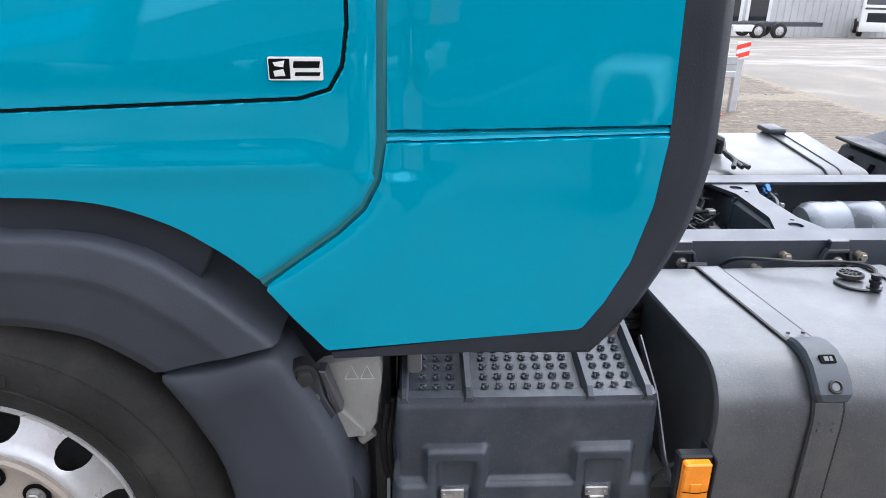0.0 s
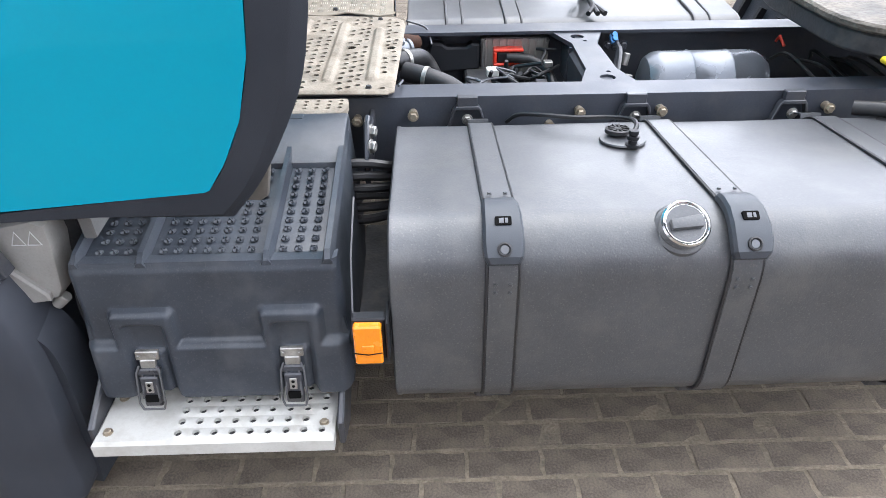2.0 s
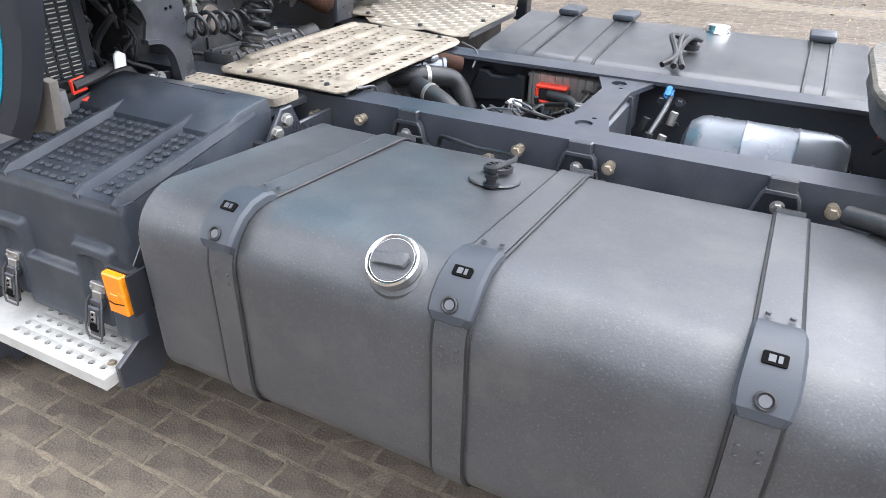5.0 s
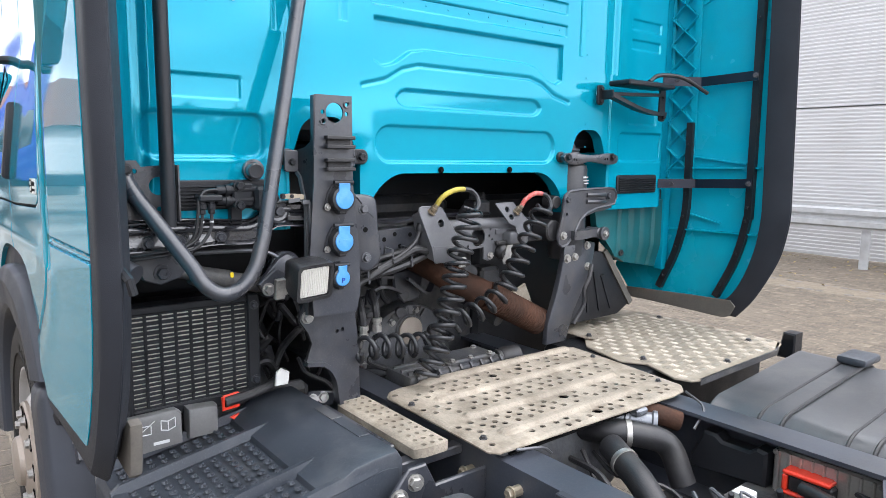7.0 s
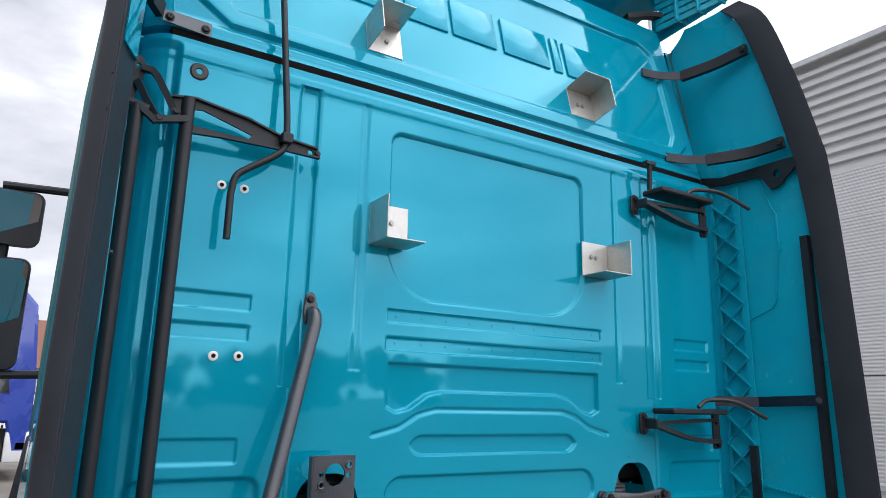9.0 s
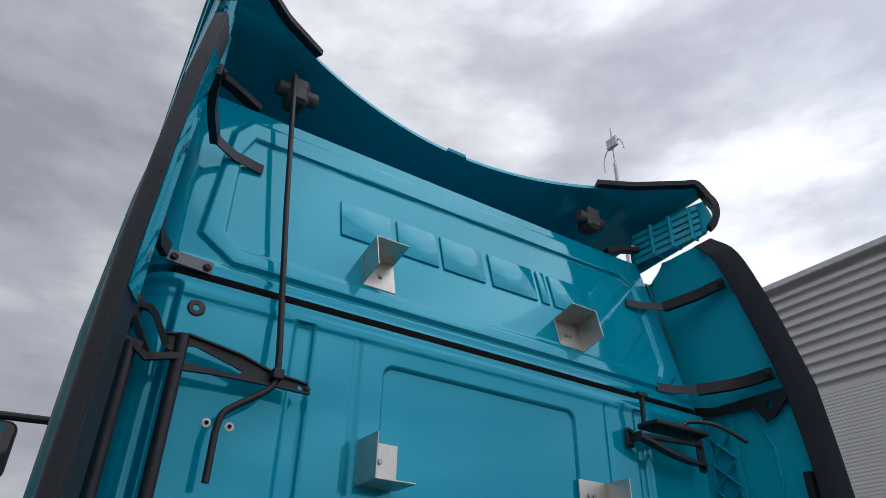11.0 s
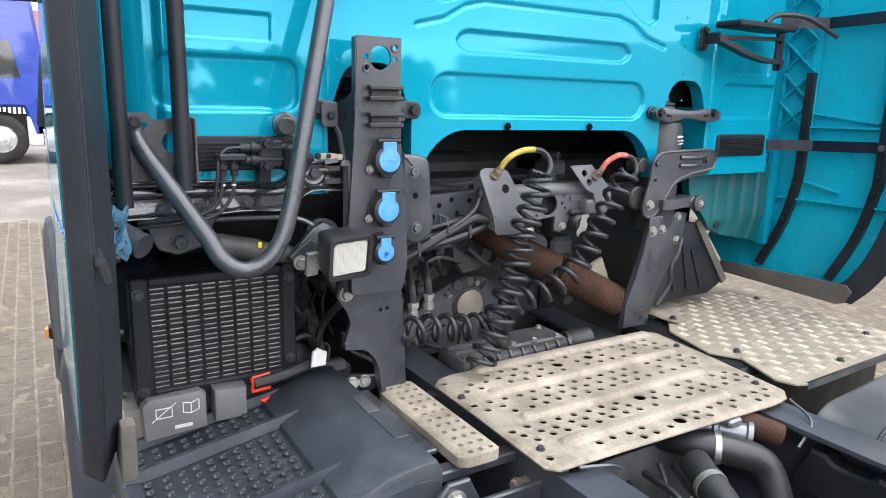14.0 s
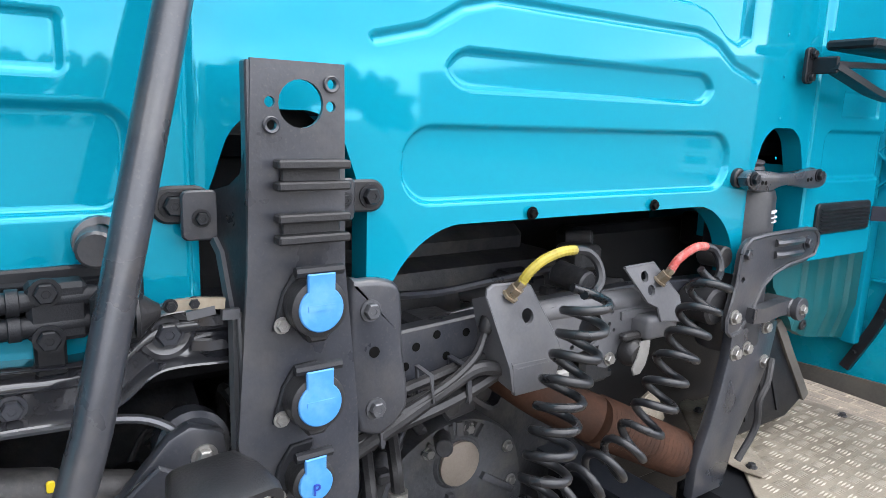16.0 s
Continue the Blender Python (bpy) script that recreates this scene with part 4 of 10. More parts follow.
def deflector(s):
    d = thing("side_deflector", "", "")
    d.parent = truck
    d["label"] = "teal side deflector with black grained rear edge"

    def place(x, z):
        rel = dent(np.abs(z - (1.383 + 0.02 * x)) - 0.0022, 0.013, 0.003) + dent(np.abs(z - (1.364 + 0.03 * x)) - 0.0014, 0.010, 0.003) + groove(z - (1.374 + 0.025 * x), 0.005, 0.011) + 0.008 * np.exp(-((x - 0.01) / 0.02) ** 2) * (z > 1.3)
        rel = rel + groove(sd_line(x, z, SEAM), 0.008, 0.014) - 0.004 * np.exp(-((sd_line(x, z, SEAM) - 0.09) / 0.05) ** 2) * np.clip((1.33 - z) / 0.08, 0, 1)
        return x, s * (side_y(z) - rel - 0.7 * narrowing(x, z) * np.clip((z - 1.5) / 0.4, 0, 1)), z
    us = grid_lines(-0.26, 0.50, 0.012)
    vs = grid_lines(0.92, 3.57, 0.03, ((0.92, 1.352, 0.009), (1.352, 1.402, 0.0017), (1.402, 1.5, 0.009)))
    part("skin", sheet(us, vs, place, lambda x, z: sd_poly(x, z, DEF_TEAL), (0, -s * 0.012, 0)), TEAL, d, angle=50)
    us = grid_lines(-0.26, 0.50, 0.03)
    vs = grid_lines(0.92, 3.57, 0.05)
    part("inner_skin", sheet(us, vs, lambda x, z: (x, s * (side_y(z) - 0.034), z), lambda x, z: sd_poly(x, z, DEF_TEAL)), TEAL_MATT, d)
    part("foot_edge", trim_strip(s, 0, 2, 1), TRIM, d, "grained black plastic edge")
    part("lower_edge", trim_strip(s, 2, 7), TRIM, d, "grained black plastic edge")
    part("middle_edge", trim_strip(s, 7, 10), TRIM, d, "grained black plastic edge")
    part("upper_edge", trim_strip(s, 10, 13), TRIM, d, "grained black plastic edge")
    # clips along the inner flange
    tiny = B()
    box(tiny, -0.003, 0.001, -0.002, 0.002, -0.0026, 0.0026, 0.001)
    tiny = finish(tiny)
    for k in range(26):
        z = 1.45 + 0.07 * k
        x = float(np.interp(z, (1.4, 2.4, 2.82, 3.15, 3.44), (0.577, 0.556, 0.535, 0.467, 0.388)))
        y = float(side_y(z)) - 0.028
        shared("rivet", tiny, INK_SHADE, d, pose(x, s * y, z))
    # inner lattice
    bm = B()
    yo = lambda z: s * (float(side_y(z)) - 0.034)
    for xx in (0.028, 0.150):
        pts = [(xx, yo(z) - s * 0.012, z) for z in np.linspace(1.5, 2.78, 14)]
        tube(bm, pts, 0, flat=(0.003, 0.014))
    z, k = 1.52, 0
    while z < 2.7:
        a, b = (0.028, 0.150) if k % 2 else (0.150, 0.028)
        for q in (0, 1):
            tube(bm, [(a, yo(z) - s * 0.012, z), (b, yo(z) - s * 0.012, z + 0.11)], 0, flat=(0.012, 0.0025))
            a, b = b, a
        z += 0.11
        k += 1
    part("lattice_rib", bm, TEAL_MATT, d)
    for z in (1.27, 1.54):
        bm = B()
        tube(bm, [(0.06, yo(z) - s * 0.01, z), (0.46, yo(z) - s * 0.01, z + 0.005)], 0, flat=(0.012, 0.003))
        part("cross_rib", bm, TEAL_MATT, d)
    # dark rails, curved at the foot
    for x0, z1, foot in ((0.147, 1.735, 0.0), (0.430, 2.515, 0.28)):
        bm = B()
        pts = spline([(foot + 0.03, yo(1.0) - s * 0.026, 1.00), (foot + 0.03 + (x0 - foot - 0.03) * 0.62, yo(1.15) - s * 0.022, 1.165), (foot + 0.03 + (x0 - foot - 0.03) * 0.95, yo(1.3) - s * 0.022, 1.33), (x0, yo(1.45) - s * 0.022, 1.46), (x0, yo(z1) - s * 0.022, z1)], 6)
        tube(bm, pts, 0, flat=(0.013, 0.014))
        rail = part("support_rail", bm, BLACK, d)
        for p in pts[2::5]:
            bolt(rail, p + Vector((0.0, -s * 0.018, 0)), (0, -s, 0), 0.006, BLACK)
    # raised outline of a pressed panel, and a crossing rib
    bm = B()
    tube(bm, [(x, yo(z) - s * 0.004, z) for x, z in ((0.245, 2.80), (0.262, 2.775), (0.298, 2.66), (0.314, 2.63), (0.315, 2.49), (0.305, 2.47), (0.281, 2.285), (0.262, 2.262), (0.152, 2.219))], 0.004, 6)
    part("panel_rib", bm, TEAL_MATT, d)
    for zz, xx in ((1.31, 0.30), (1.56, 0.40)):
        bm = B()
        tube(bm, [(0.16, yo(zz) - s * 0.006, zz + 0.03), (xx, yo(zz) - s * 0.006, zz)], 0, flat=(0.010, 0.003))
        part("cross_rib", bm, TEAL_MATT, d)
    # struts to the cab
    for z in (1.475, 1.900) if s > 0 else ():
        bm = B()
        pts = [(XB, s * 1.02, z), (XB + 0.012, s * 1.03, z), (0.20, s * 1.16, z), (0.44, s * (float(side_y(z)) - 0.075), z + 0.008)]
        tube(bm, pts, 0, flat=(0.003, 0.019))
        st = part("strut", bm, NAVY, d, "dark blue steel strut")
        for t in (0.10, 0.95):
            p = Vector(pts[1]).lerp(Vector(pts[3]), t)
            bolt(st, p + Vector((0.012, -s * 0.008, 0)), (0.5, -s, 0), 0.008, BRACKET)
    for z, dz in ((2.875, 0.02), (3.295, 0.035)) if s > 0 else ((3.295, 0.035),):
        x0 = float(back_x(z)) + 0.012
        bm = B()
        tube(bm, [(x0, s * 0.85, z - 0.005), (x0 + 0.015, s * 0.95, z), (x0 + 0.08, s * 1.05, z)], 0, flat=(0.003, 0.018))
        part("hinge_strap", bm, NAVY, d)
        bm = B()
        tube(bm, spline([(x0 + 0.06, s * 1.03, z), (x0 + 0.20, s * (float(side_y(z)) - 0.10), z + dz * 0.5), (x0 + 0.33, s * (float(side_y(z)) - 0.075), z + dz)], 5), 0, flat=(0.012, 0.022))
        st = part("hinge_arm", bm, BLACK, d)
        bolt(st, (x0 + 0.32, s * (float(side_y(z)) - 0.09), z + dz - 0.003), (0, -s, 0), 0.012, BLACK)
    # foot of the deflector: dusty skirt
    bm = B()
    plate(bm, [(-0.139, 0.975), (-0.130, 0.930), (0.0, 0.928), (0.355, 0.917), (0.385, 0.928), (0.408, 0.972), (0.385, 0.995), (0.20, 0.990)], "y", s * (float(side_y(1.0)) - 0.070), s * (float(side_y(1.0)) - 0.076), 0.002)
    part("skirt", bm, DUSTY, d, "dusty grey lower skirt")
    return d


left_def = deflector(-1)
deflector(1)
bm = B()
plate(bm, [(0.34, 0.955), (0.40, 1.02), (0.45, 1.06), (0.475, 1.055), (0.465, 0.995), (0.455, 0.945), (0.44, 0.935), (0.36, 0.94)], "y", -1.190, -1.165, 0.006, seg=2)
part("foot_bracket", bm, DUSTY, left_def)
# teal strip inside the upper part of the edge
bm = B()
rows = []
for z in np.linspace(2.505, 3.30, 12):
    x, y = float(np.interp(z, (2.4, 2.82, 3.15, 3.44), (0.470, 0.440, 0.372, 0.296))), -float(side_y(z))
    rows.append([bm.verts.new((x + a, y + b, float(z))) for a, b in ((0.076, 0.036), (0.080, 0.040), (0.012, 0.070), (0.004, 0.070), (0.010, 0.060))])
for a, b in zip(rows, rows[1:]):
    for j in range(5):
        bm.faces.new((a[j], a[(j + 1) % 5], b[(j + 1) % 5], b[j]))
bm.faces.new(rows[0])
bm.faces.new(rows[-1][::-1])
part("edge_strip", bm, TEAL, left_def)
bm = B()
tube(bm, [(0.565, -1.21, 1.375), (0.60, -1.205, 1.36), (0.60, -1.20, 1.335)], 0.008, 8)
part("edge_latch", bm, BLACK, left_def)

# chassis rails and cross members
chassis = thing("chassis_frame", "", "")
chassis.parent = truck
chassis["label"] = "dark grey steel ladder chassis"
RAIL_Z = 0.835
for s in (-1, 1):
    o, i = s * 0.39, s * 0.28
    t = 0.012 * s
    sec = [(o, 0.565), (i, 0.565), (i, 0.577), (o - t, 0.577), (o - t, RAIL_Z - 0.012), (i, RAIL_Z - 0.012), (i, RAIL_Z), (o, RAIL_Z)]
    bm = B()
    plate(bm, sec, "x", -1.9, 4.2, 0.004)
    part("chassis_rail", bm, CHASSIS, chassis)
bm = B()
tube(bm, [(1.375, -0.3, 0.80), (1.375, 0.3, 0.80)], 0, flat=(0.02, 0.02))
plate(bm, [(1.27, -0.295), (1.47, -0.295), (1.425, -0.14), (1.42, 0.14), (1.47, 0.295), (1.27, 0.295), (1.325, 0.14), (1.32, -0.14)], "z", 0.812, 0.828, holes=((1.375, -0.225, 0.026), (1.36, 0.225, 0.026), (1.39, -0.17, 0.008), (1.38, 0.17, 0.008)))
part("cross_member", bm, CHASSIS, chassis)
bm = B()
plate(bm, [(1.30, 0.60), (1.45, 0.60), (1.43, 0.815), (1.315, 0.815)], "y", 0.13, 0.14)
box(bm, 1.315, 1.425, -0.29, 0.29, 0.66, 0.812, 0.02)
part("cross_member_web", bm, CHASSIS, chassis)
for x in (0.98, 2.55, 3.6):
    bm = B()
    box(bm, x - 0.05, x + 0.05, -0.38, 0.38, 0.59, 0.68, 0.01)
    part("cross_tube", bm, DARK, chassis)

# fuel tank
tank = thing("fuel_tank", "", "")
tank.parent = truck
tank["label"] = "grey painted steel fuel tank strapped to the chassis"
TX0, TX1 = 0.685, 2.15
prof = rounded(-1.22, -0.475, 0.352, 0.852, (0.10, 0.05, 0.08, 0.115), 7)
prof = [(y, z - 0.055 * max(0.0, y + 0.95) / 0.475 * max(0.0, (z - 0.38) / 0.47)) for y, z in prof]


def tank_mesh(prof, x0, x1):
    bm = B()
    cy, cz = sum(p[0] for p in prof) / len(prof), sum(p[1] for p in prof) / len(prof)
    rings = []
    for x, k in ((x0 + 0.008, 0.93), (x0, 0.955), (x0, 0.985), (x0 + 0.004, 1.004), (x0 + 0.012, 1.004), (x0 + 0.016, 0.998)):
        rings.append((x, k))
    mid = [(x0 + (x1 - x0) * q / 14, 1.0) for q in range(1, 14)]
    ends = [(x1 + x0 - x, k) for x, k in rings[::-1]]
    vr = []
    for x, k in rings + mid + ends:
        vr.append([bm.verts.new((x, cy + (y - cy) * k, cz + (z - cz) * k + 0.0015 * math.sin(x * 9 + y * 7))) for y, z in prof])
    for a, b in zip(vr, vr[1:]):
        for j in range(len(a)):
            m = (j + 1) % len(a)
            bm.faces.new((a[j], a[m], b[m], b[j]))
    bm.faces.new(vr[0][::-1])
    bm.faces.new(vr[-1])
    return bm


part("tank_shell", tank_mesh(prof, TX0, TX1), TANK, tank, angle=40)


def grow(prof, d):
    out = []
    n = len(prof)
    for i in range(n):
        a, b = Vector(prof[i - 1]), Vector(prof[(i + 1) % n])
        t = (b - a).normalized()
        out.append((prof[i][0] + t.y * d, prof[i][1] - t.x * d))
    return out


STRAPS = (0.93, 1.452, 1.945)
for x in STRAPS:
    ring = grow(prof, 0.005)
    loop = [(-0.43, 0.775), (-0.47, 0.79)] + [ring[i] for i in (list(range(18, 24)) + list(range(24, 32)) + list(range(0, 8)))] + [(-0.75, 0.361)]
    bm = B()
    tube(bm, [(x, y, z) for y, z in loop], 0, flat=(0.031, 0.0025))
    st = part("strap", bm, TANK, tank, "grey steel tank strap with rubber edging")
    for dx in (-0.034, 0.034):
        bm = B()
        tube(bm, [(x + dx, y, z) for y, z in grow(prof, 0.004)[18:32] + grow(prof, 0.004)[0:8]], 0.0042, 6)
        part("edging", bm, RUBBER, st)
    for z in (0.717, 0.738):
        for dx in (-0.016, 0.016):
            bolt(st, (x + dx, -1.227, z), (0, -1, 0), 0.0045, TANK, "rivet")
    for dx in (-0.018, 0.018):
        bolt(st, (x + dx, -1.047, 0.860), (0, 0, 1), 0.0045, TANK, "rivet")
    # clip over the shoulder
    bm = B()
    rows = []
    shoulder = [(-1.070, 0.858, 0.030), (-1.080, 0.866, 0.037), (-1.110, 0.875, 0.040), (-1.150, 0.873, 0.0415), (-1.188, 0.857, 0.043), (-1.216, 0.833, 0.0435), (-1.231, 0.812, 0.041), (-1.233, 0.796, 0.033)]
    for y, z, w in shoulder:
        nrm = Vector((0, -0.35, 0.9)) if y > -1.16 else Vector((0, -0.75, 0.65))
        nrm.normalize()
        c = Vector((x, y, z))
        rows.append([bm.verts.new(c + Vector((-w, 0, 0)) - nrm * 0.02), bm.verts.new(c + Vector((-w, 0, 0)) - nrm * 0.004), bm.verts.new(c + Vector((-w + 0.006, 0, 0)) + nrm * 0.004),
                     bm.verts.new(c + Vector((w - 0.006, 0, 0)) + nrm * 0.004), bm.verts.new(c + Vector((w, 0, 0)) - nrm * 0.004), bm.verts.new(c + Vector((w, 0, 0)) - nrm * 0.02)])
    for a, b in zip(rows, rows[1:]):
        for j in range(6):
            m = (j + 1) % 6
            bm.faces.new((a[j], a[m], b[m], b[j]))
    bm.faces.new(rows[0])
    bm.faces.new(rows[-1][::-1])
    part("clip_cover", bm, CLIP, st, "grey plastic strap cover", angle=25)
    bm = B()
    mm = Matrix.Translation((x, -1.176, 0.8665)) @ pose(0, 0, 0, 34, 0, 0)
    plate(bm, rounded(-0.0175, 0.0175, -0.010, 0.010, 0.003, 3), "z", -0.004, 0.0048, 0.0005)
    bmesh.ops.transform(bm, matrix=mm, verts=bm.verts)
    sl = part("clip_slot", bm, INK_SHADE, st)
    for u0, u1 in ((-0.009, 0.001), (0.004, 0.010)):
        bm = B()
        box(bm, u0, u1, -0.0055, 0.0055, 0.0048, 0.0056, m=mm)
        part("slot_tongue", bm, STRAP, sl)
    bm = B()
    lathe(bm, [(0.0155, -0.002), (0.0155, 0.0065), (0.0125, 0.008), (0.0105, 0.006), (0.010, 0.002)], (x, -1.2225, 0.826), (0, -0.78, 0.62), 20)
    part("clip_button", bm, RUBBER, st)
    bm = B()
    lathe(bm, [(0.0095, 0.003), (0.009, 0.005), (0, 0.005)], (x, -1.2225, 0.826), (0, -0.78, 0.62), 14)
    part("lock_cylinder", bm, STRAP, st)

# filler cap, level sender
bm = B()
nrm = Vector((0, -0.60, 0.80)).normalized()
at = Vector((1.315, -1.158, 0.822))
lathe(bm, [(0.062, 0.0), (0.058, 0.012), (0.05, 0.016), (0.05, 0.022)], at, nrm, 32)
neck = part("filler_neck", bm, TANK, tank)
bm = B()
lathe(bm, [(0.047, 0.018), (0.052, 0.022), (0.0525, 0.044), (0.049, 0.048), (0.045, 0.046), (0.043, 0.043), (0, 0.043)], at, nrm, 32)
cap = part("filler_cap", bm, CHROME, tank, "polished alloy filler cap")
bm = B()
mm = Matrix.Translation(at) @ frame_of(nrm)
lathe(bm, [(0.043, 0.038), (0.042, 0.0435), (0, 0.0435)], at, nrm, 32)
plate(bm, [(-0.036, -0.012), (0.030, -0.016), (0.038, 0.0), (0.032, 0.012), (-0.034, 0.010)], "z", 0.0435, 0.058, 0.004, seg=2)
for v in bm.verts:
    if v.co.z < 0.2:
        v.co = mm @ pose(0, 0, 0, 0, 0, 8) @ v.co
part("cap_handle", bm, TANK, cap)
bm = B()
lathe(bm, [(0.062, -0.003), (0.060, 0.0015), (0.052, 0.002), (0, 0.002)], (1.305, -0.70, 0.8255), (0, 0.1, 1), 36)
base = part("sender_base", bm, TANK, tank)
bm = B()
CX, CY, CZ = 1.300, -0.668, 0.832
lathe(bm, [(0.036, 0.0), (0.036, 0.010), (0.030, 0.012), (0.028, 0.004), (0.010, 0.004), (0.009, 0.012), (0, 0.013)], (CX, CY, CZ), (0, 0.1, 1), 28)
for k in range(10):
    a = 2 * math.pi * k / 10
    tube(bm, [(CX + 0.010 * math.cos(a), CY + 0.010 * math.sin(a), CZ + 0.009), (CX + 0.030 * math.cos(a), CY + 0.030 * math.sin(a), CZ + 0.010)], 0, flat=(0.0022, 0.003))
part("sender_cap", bm, RUBBER, base, "black spoked sender cap")
bm = B()
lathe(bm, [(0.019, 0.0), (0.019, 0.006), (0.012, 0.008), (0.012, 0.018), (0.016, 0.020), (0.016, 0.028), (0.010, 0.030), (0.013, 0.034), (0.013, 0.044), (0, 0.046)], (1.318, -0.752, 0.829), (0, 0.08, 1), 18)
part("level_sender", bm, BLACK, base, "black fuel level sender")
bm = B()
tube(bm, spline([(1.318, -0.748, 0.868), (1.335, -0.71, 0.872), (1.335, -0.65, 0.862), (1.29, -0.60, 0.848), (1.20, -0.575, 0.838), (1.12, -0.54, 0.832), (1.05, -0.48, 0.81), (1.02, -0.44, 0.77)], 6), 0.0065, 7)
part("sender_cable", bm, RUBBER, tank)
# hangers on the rail
for x in STRAPS:
    bm = B()
    plate(bm, [(-0.066, 0.735), (-0.055, 0.735), (-0.045, 0.765), (-0.035, 0.80), (0.035, 0.80), (0.045, 0.765), (0.06, 0.735), (0.075, 0.735), (0.075, 0.742), (0.058, 0.75), (0.045, 0.80), (0.035, 0.812), (-0.035, 0.812), (-0.045, 0.80), (-0.058, 0.75), (-0.066, 0.742)], "y", -0.395, -0.418, 0.002)
    box(bm, -0.032, 0.032, -0.415, -0.392, 0.806, 0.842, 0.003)
    bmesh.ops.translate(bm, verts=bm.verts, vec=(x - 0.03, 0, 0))
    hg = part("tank_hanger", bm, BRACKET, tank)
    bolt(hg, (x - 0.03, -0.42, 0.772), (0, -1, 0), 0.013, STEEL)
    bm = B()
    box(bm, x - 0.05, x + 0.05, -1.15, -0.41, 0.317, 0.358, 0.008)
    part("tank_cradle", bm, DARK, tank)
for x, z in ((0.733, 0.785), (1.25, 0.785), (1.505, 0.785), (0.56, 0.77), (1.16, 0.74), (2.03, 0.785)):
    bm = B()
    cyl(bm, (x, -0.388, z), (x, -0.42, z), 0.014, 10)
    sp = part("spacer", bm, ZINCBOLT, chassis)
    bolt(sp, (x, -0.418, z), (0, -1, 0), 0.013, ZINCBOLT)

# front wheel
def set_back(thing_ob, place):
    """Moves every vertex of a thing's parts by a rule."""
    for ob in thing_ob.children_recursive:
        if ob.type == "MESH" and ob.matrix_basis == Matrix.Identity(4):
            for v in ob.data.vertices:
                v.co = place(v.co)
        elif ob.type == "MESH":
            ob.matrix_basis = Matrix.Translation(place(ob.matrix_basis.translation.copy()) - ob.matrix_basis.translation) @ ob.matrix_basis


wheel = thing("wheel", "", "")
wheel.parent = truck
wheel["label"] = "front wheel with dusty tyre and silver steel rim"
WX, WZ, WR = -0.92, 0.48, 0.535
WY = -1.21
bm = B()
lathe(bm, [(0.318, 0.02), (0.328, 0.004), (0.345, -0.004), (0.40, -0.016), (0.45, -0.018), (0.487, -0.006), (0.514, 0.014), (0.527, 0.03), (WR, 0.05), (WR, 0.1), (0.525, 0.102), (0.525, 0.108), (WR, 0.11), (WR, 0.2), (0.525, 0.26), (0.44, 0.30), (0.33, 0.29)], (WX, WY, WZ), (0, 1, 0), 96)
for v in bm.verts:
    v.co.z = max(v.co.z, -0.012)
tyre = part("tyre", bm, TYRE, wheel, angle=40)
bm = B()
for r in (0.385, 0.435, 0.47):
    lathe(bm, [(r - 0.002, -0.012 if r < 0.44 else -0.010), (r - 0.001, -0.0175 if r < 0.46 else -0.0135), (r + 0.001, -0.0175 if r < 0.46 else -0.0135), (r + 0.002, -0.012 if r < 0.44 else -0.010)], (WX, WY, WZ), (0, 1, 0), 96)
part("sidewall_ring", bm, TYRE, tyre)
for k in range(9):
    a = radians(20 + 9 * k)
    bm = B()
    box(bm, -0.011, 0.011, -0.002, 0.0, -0.014, 0.014, m=Matrix.Translation((WX + 0.41 * math.cos(a), WY - 0.0165, WZ + 0.41 * math.sin(a))) @ Matrix.Rotation(-a + math.pi / 2, 4, "Y"))
    part("raised_mark", bm, TYRE, tyre)
HOLES = [(0.262 * math.cos(2 * math.pi * (k + 0.16) / 10), 0.262 * math.sin(2 * math.pi * (k + 0.16) / 10)) for k in range(10)]


def rim_keep(a, r):
    u, v = r * np.cos(a), r * np.sin(a)
    d = np.full(u.shape, 1e9)
    for hu, hv in HOLES:
        d = np.minimum(d, np.hypot(u - hu, v - hv) - 0.037)
    return -d


def rim_depth(r):
    return np.interp(r, (0.19, 0.215, 0.225, 0.248, 0.282, 0.298, 0.31, 0.318, 0.326), (-0.012, -0.008, 0.004, 0.018, 0.040, 0.052, 0.044, 0.012, 0.0))


us = np.linspace(0, 2 * math.pi, 161)
vs = grid_lines(0.19, 0.326, 0.0075)
bm = sheet(us, vs, lambda a, r: (WX + r * np.cos(a), WY + 0.006 + rim_depth(r), WZ + r * np.sin(a)), rim_keep)
bmesh.ops.remove_doubles(bm, verts=bm.verts, dist=1e-5)
rim = part("rim", bm, RIM, wheel, "silver painted steel rim", angle=45)
bm = B()
lathe(bm, [(0.317, 0.02), (0.318, 0.008), (0.323, -0.003), (0.331, -0.003), (0.334, 0.008), (0.334, 0.03)], (WX, WY, WZ), (0, 1, 0), 96)
part("rim_flange", bm, RIM, rim)
bm = B()
lathe(bm, [(0.0, 0.12), (0.30, 0.12), (0.30, 0.16)], (WX, WY, WZ), (0, 1, 0), 48)
part("brake_drum", bm, DARK, wheel)
bm = B()
lathe(bm, [(0.208, 0.0), (0.208, -0.014), (0.201, -0.02), (0.193, -0.02), (0.189, -0.014), (0.135, -0.018), (0.118, -0.03), (0.09, -0.034), (0.086, -0.05), (0.07, -0.06), (0, -0.062)], (WX, WY, WZ), (0, 1, 0), 64)
hub = part("hub_cover", bm, HUB, wheel, "beige painted hub ring")
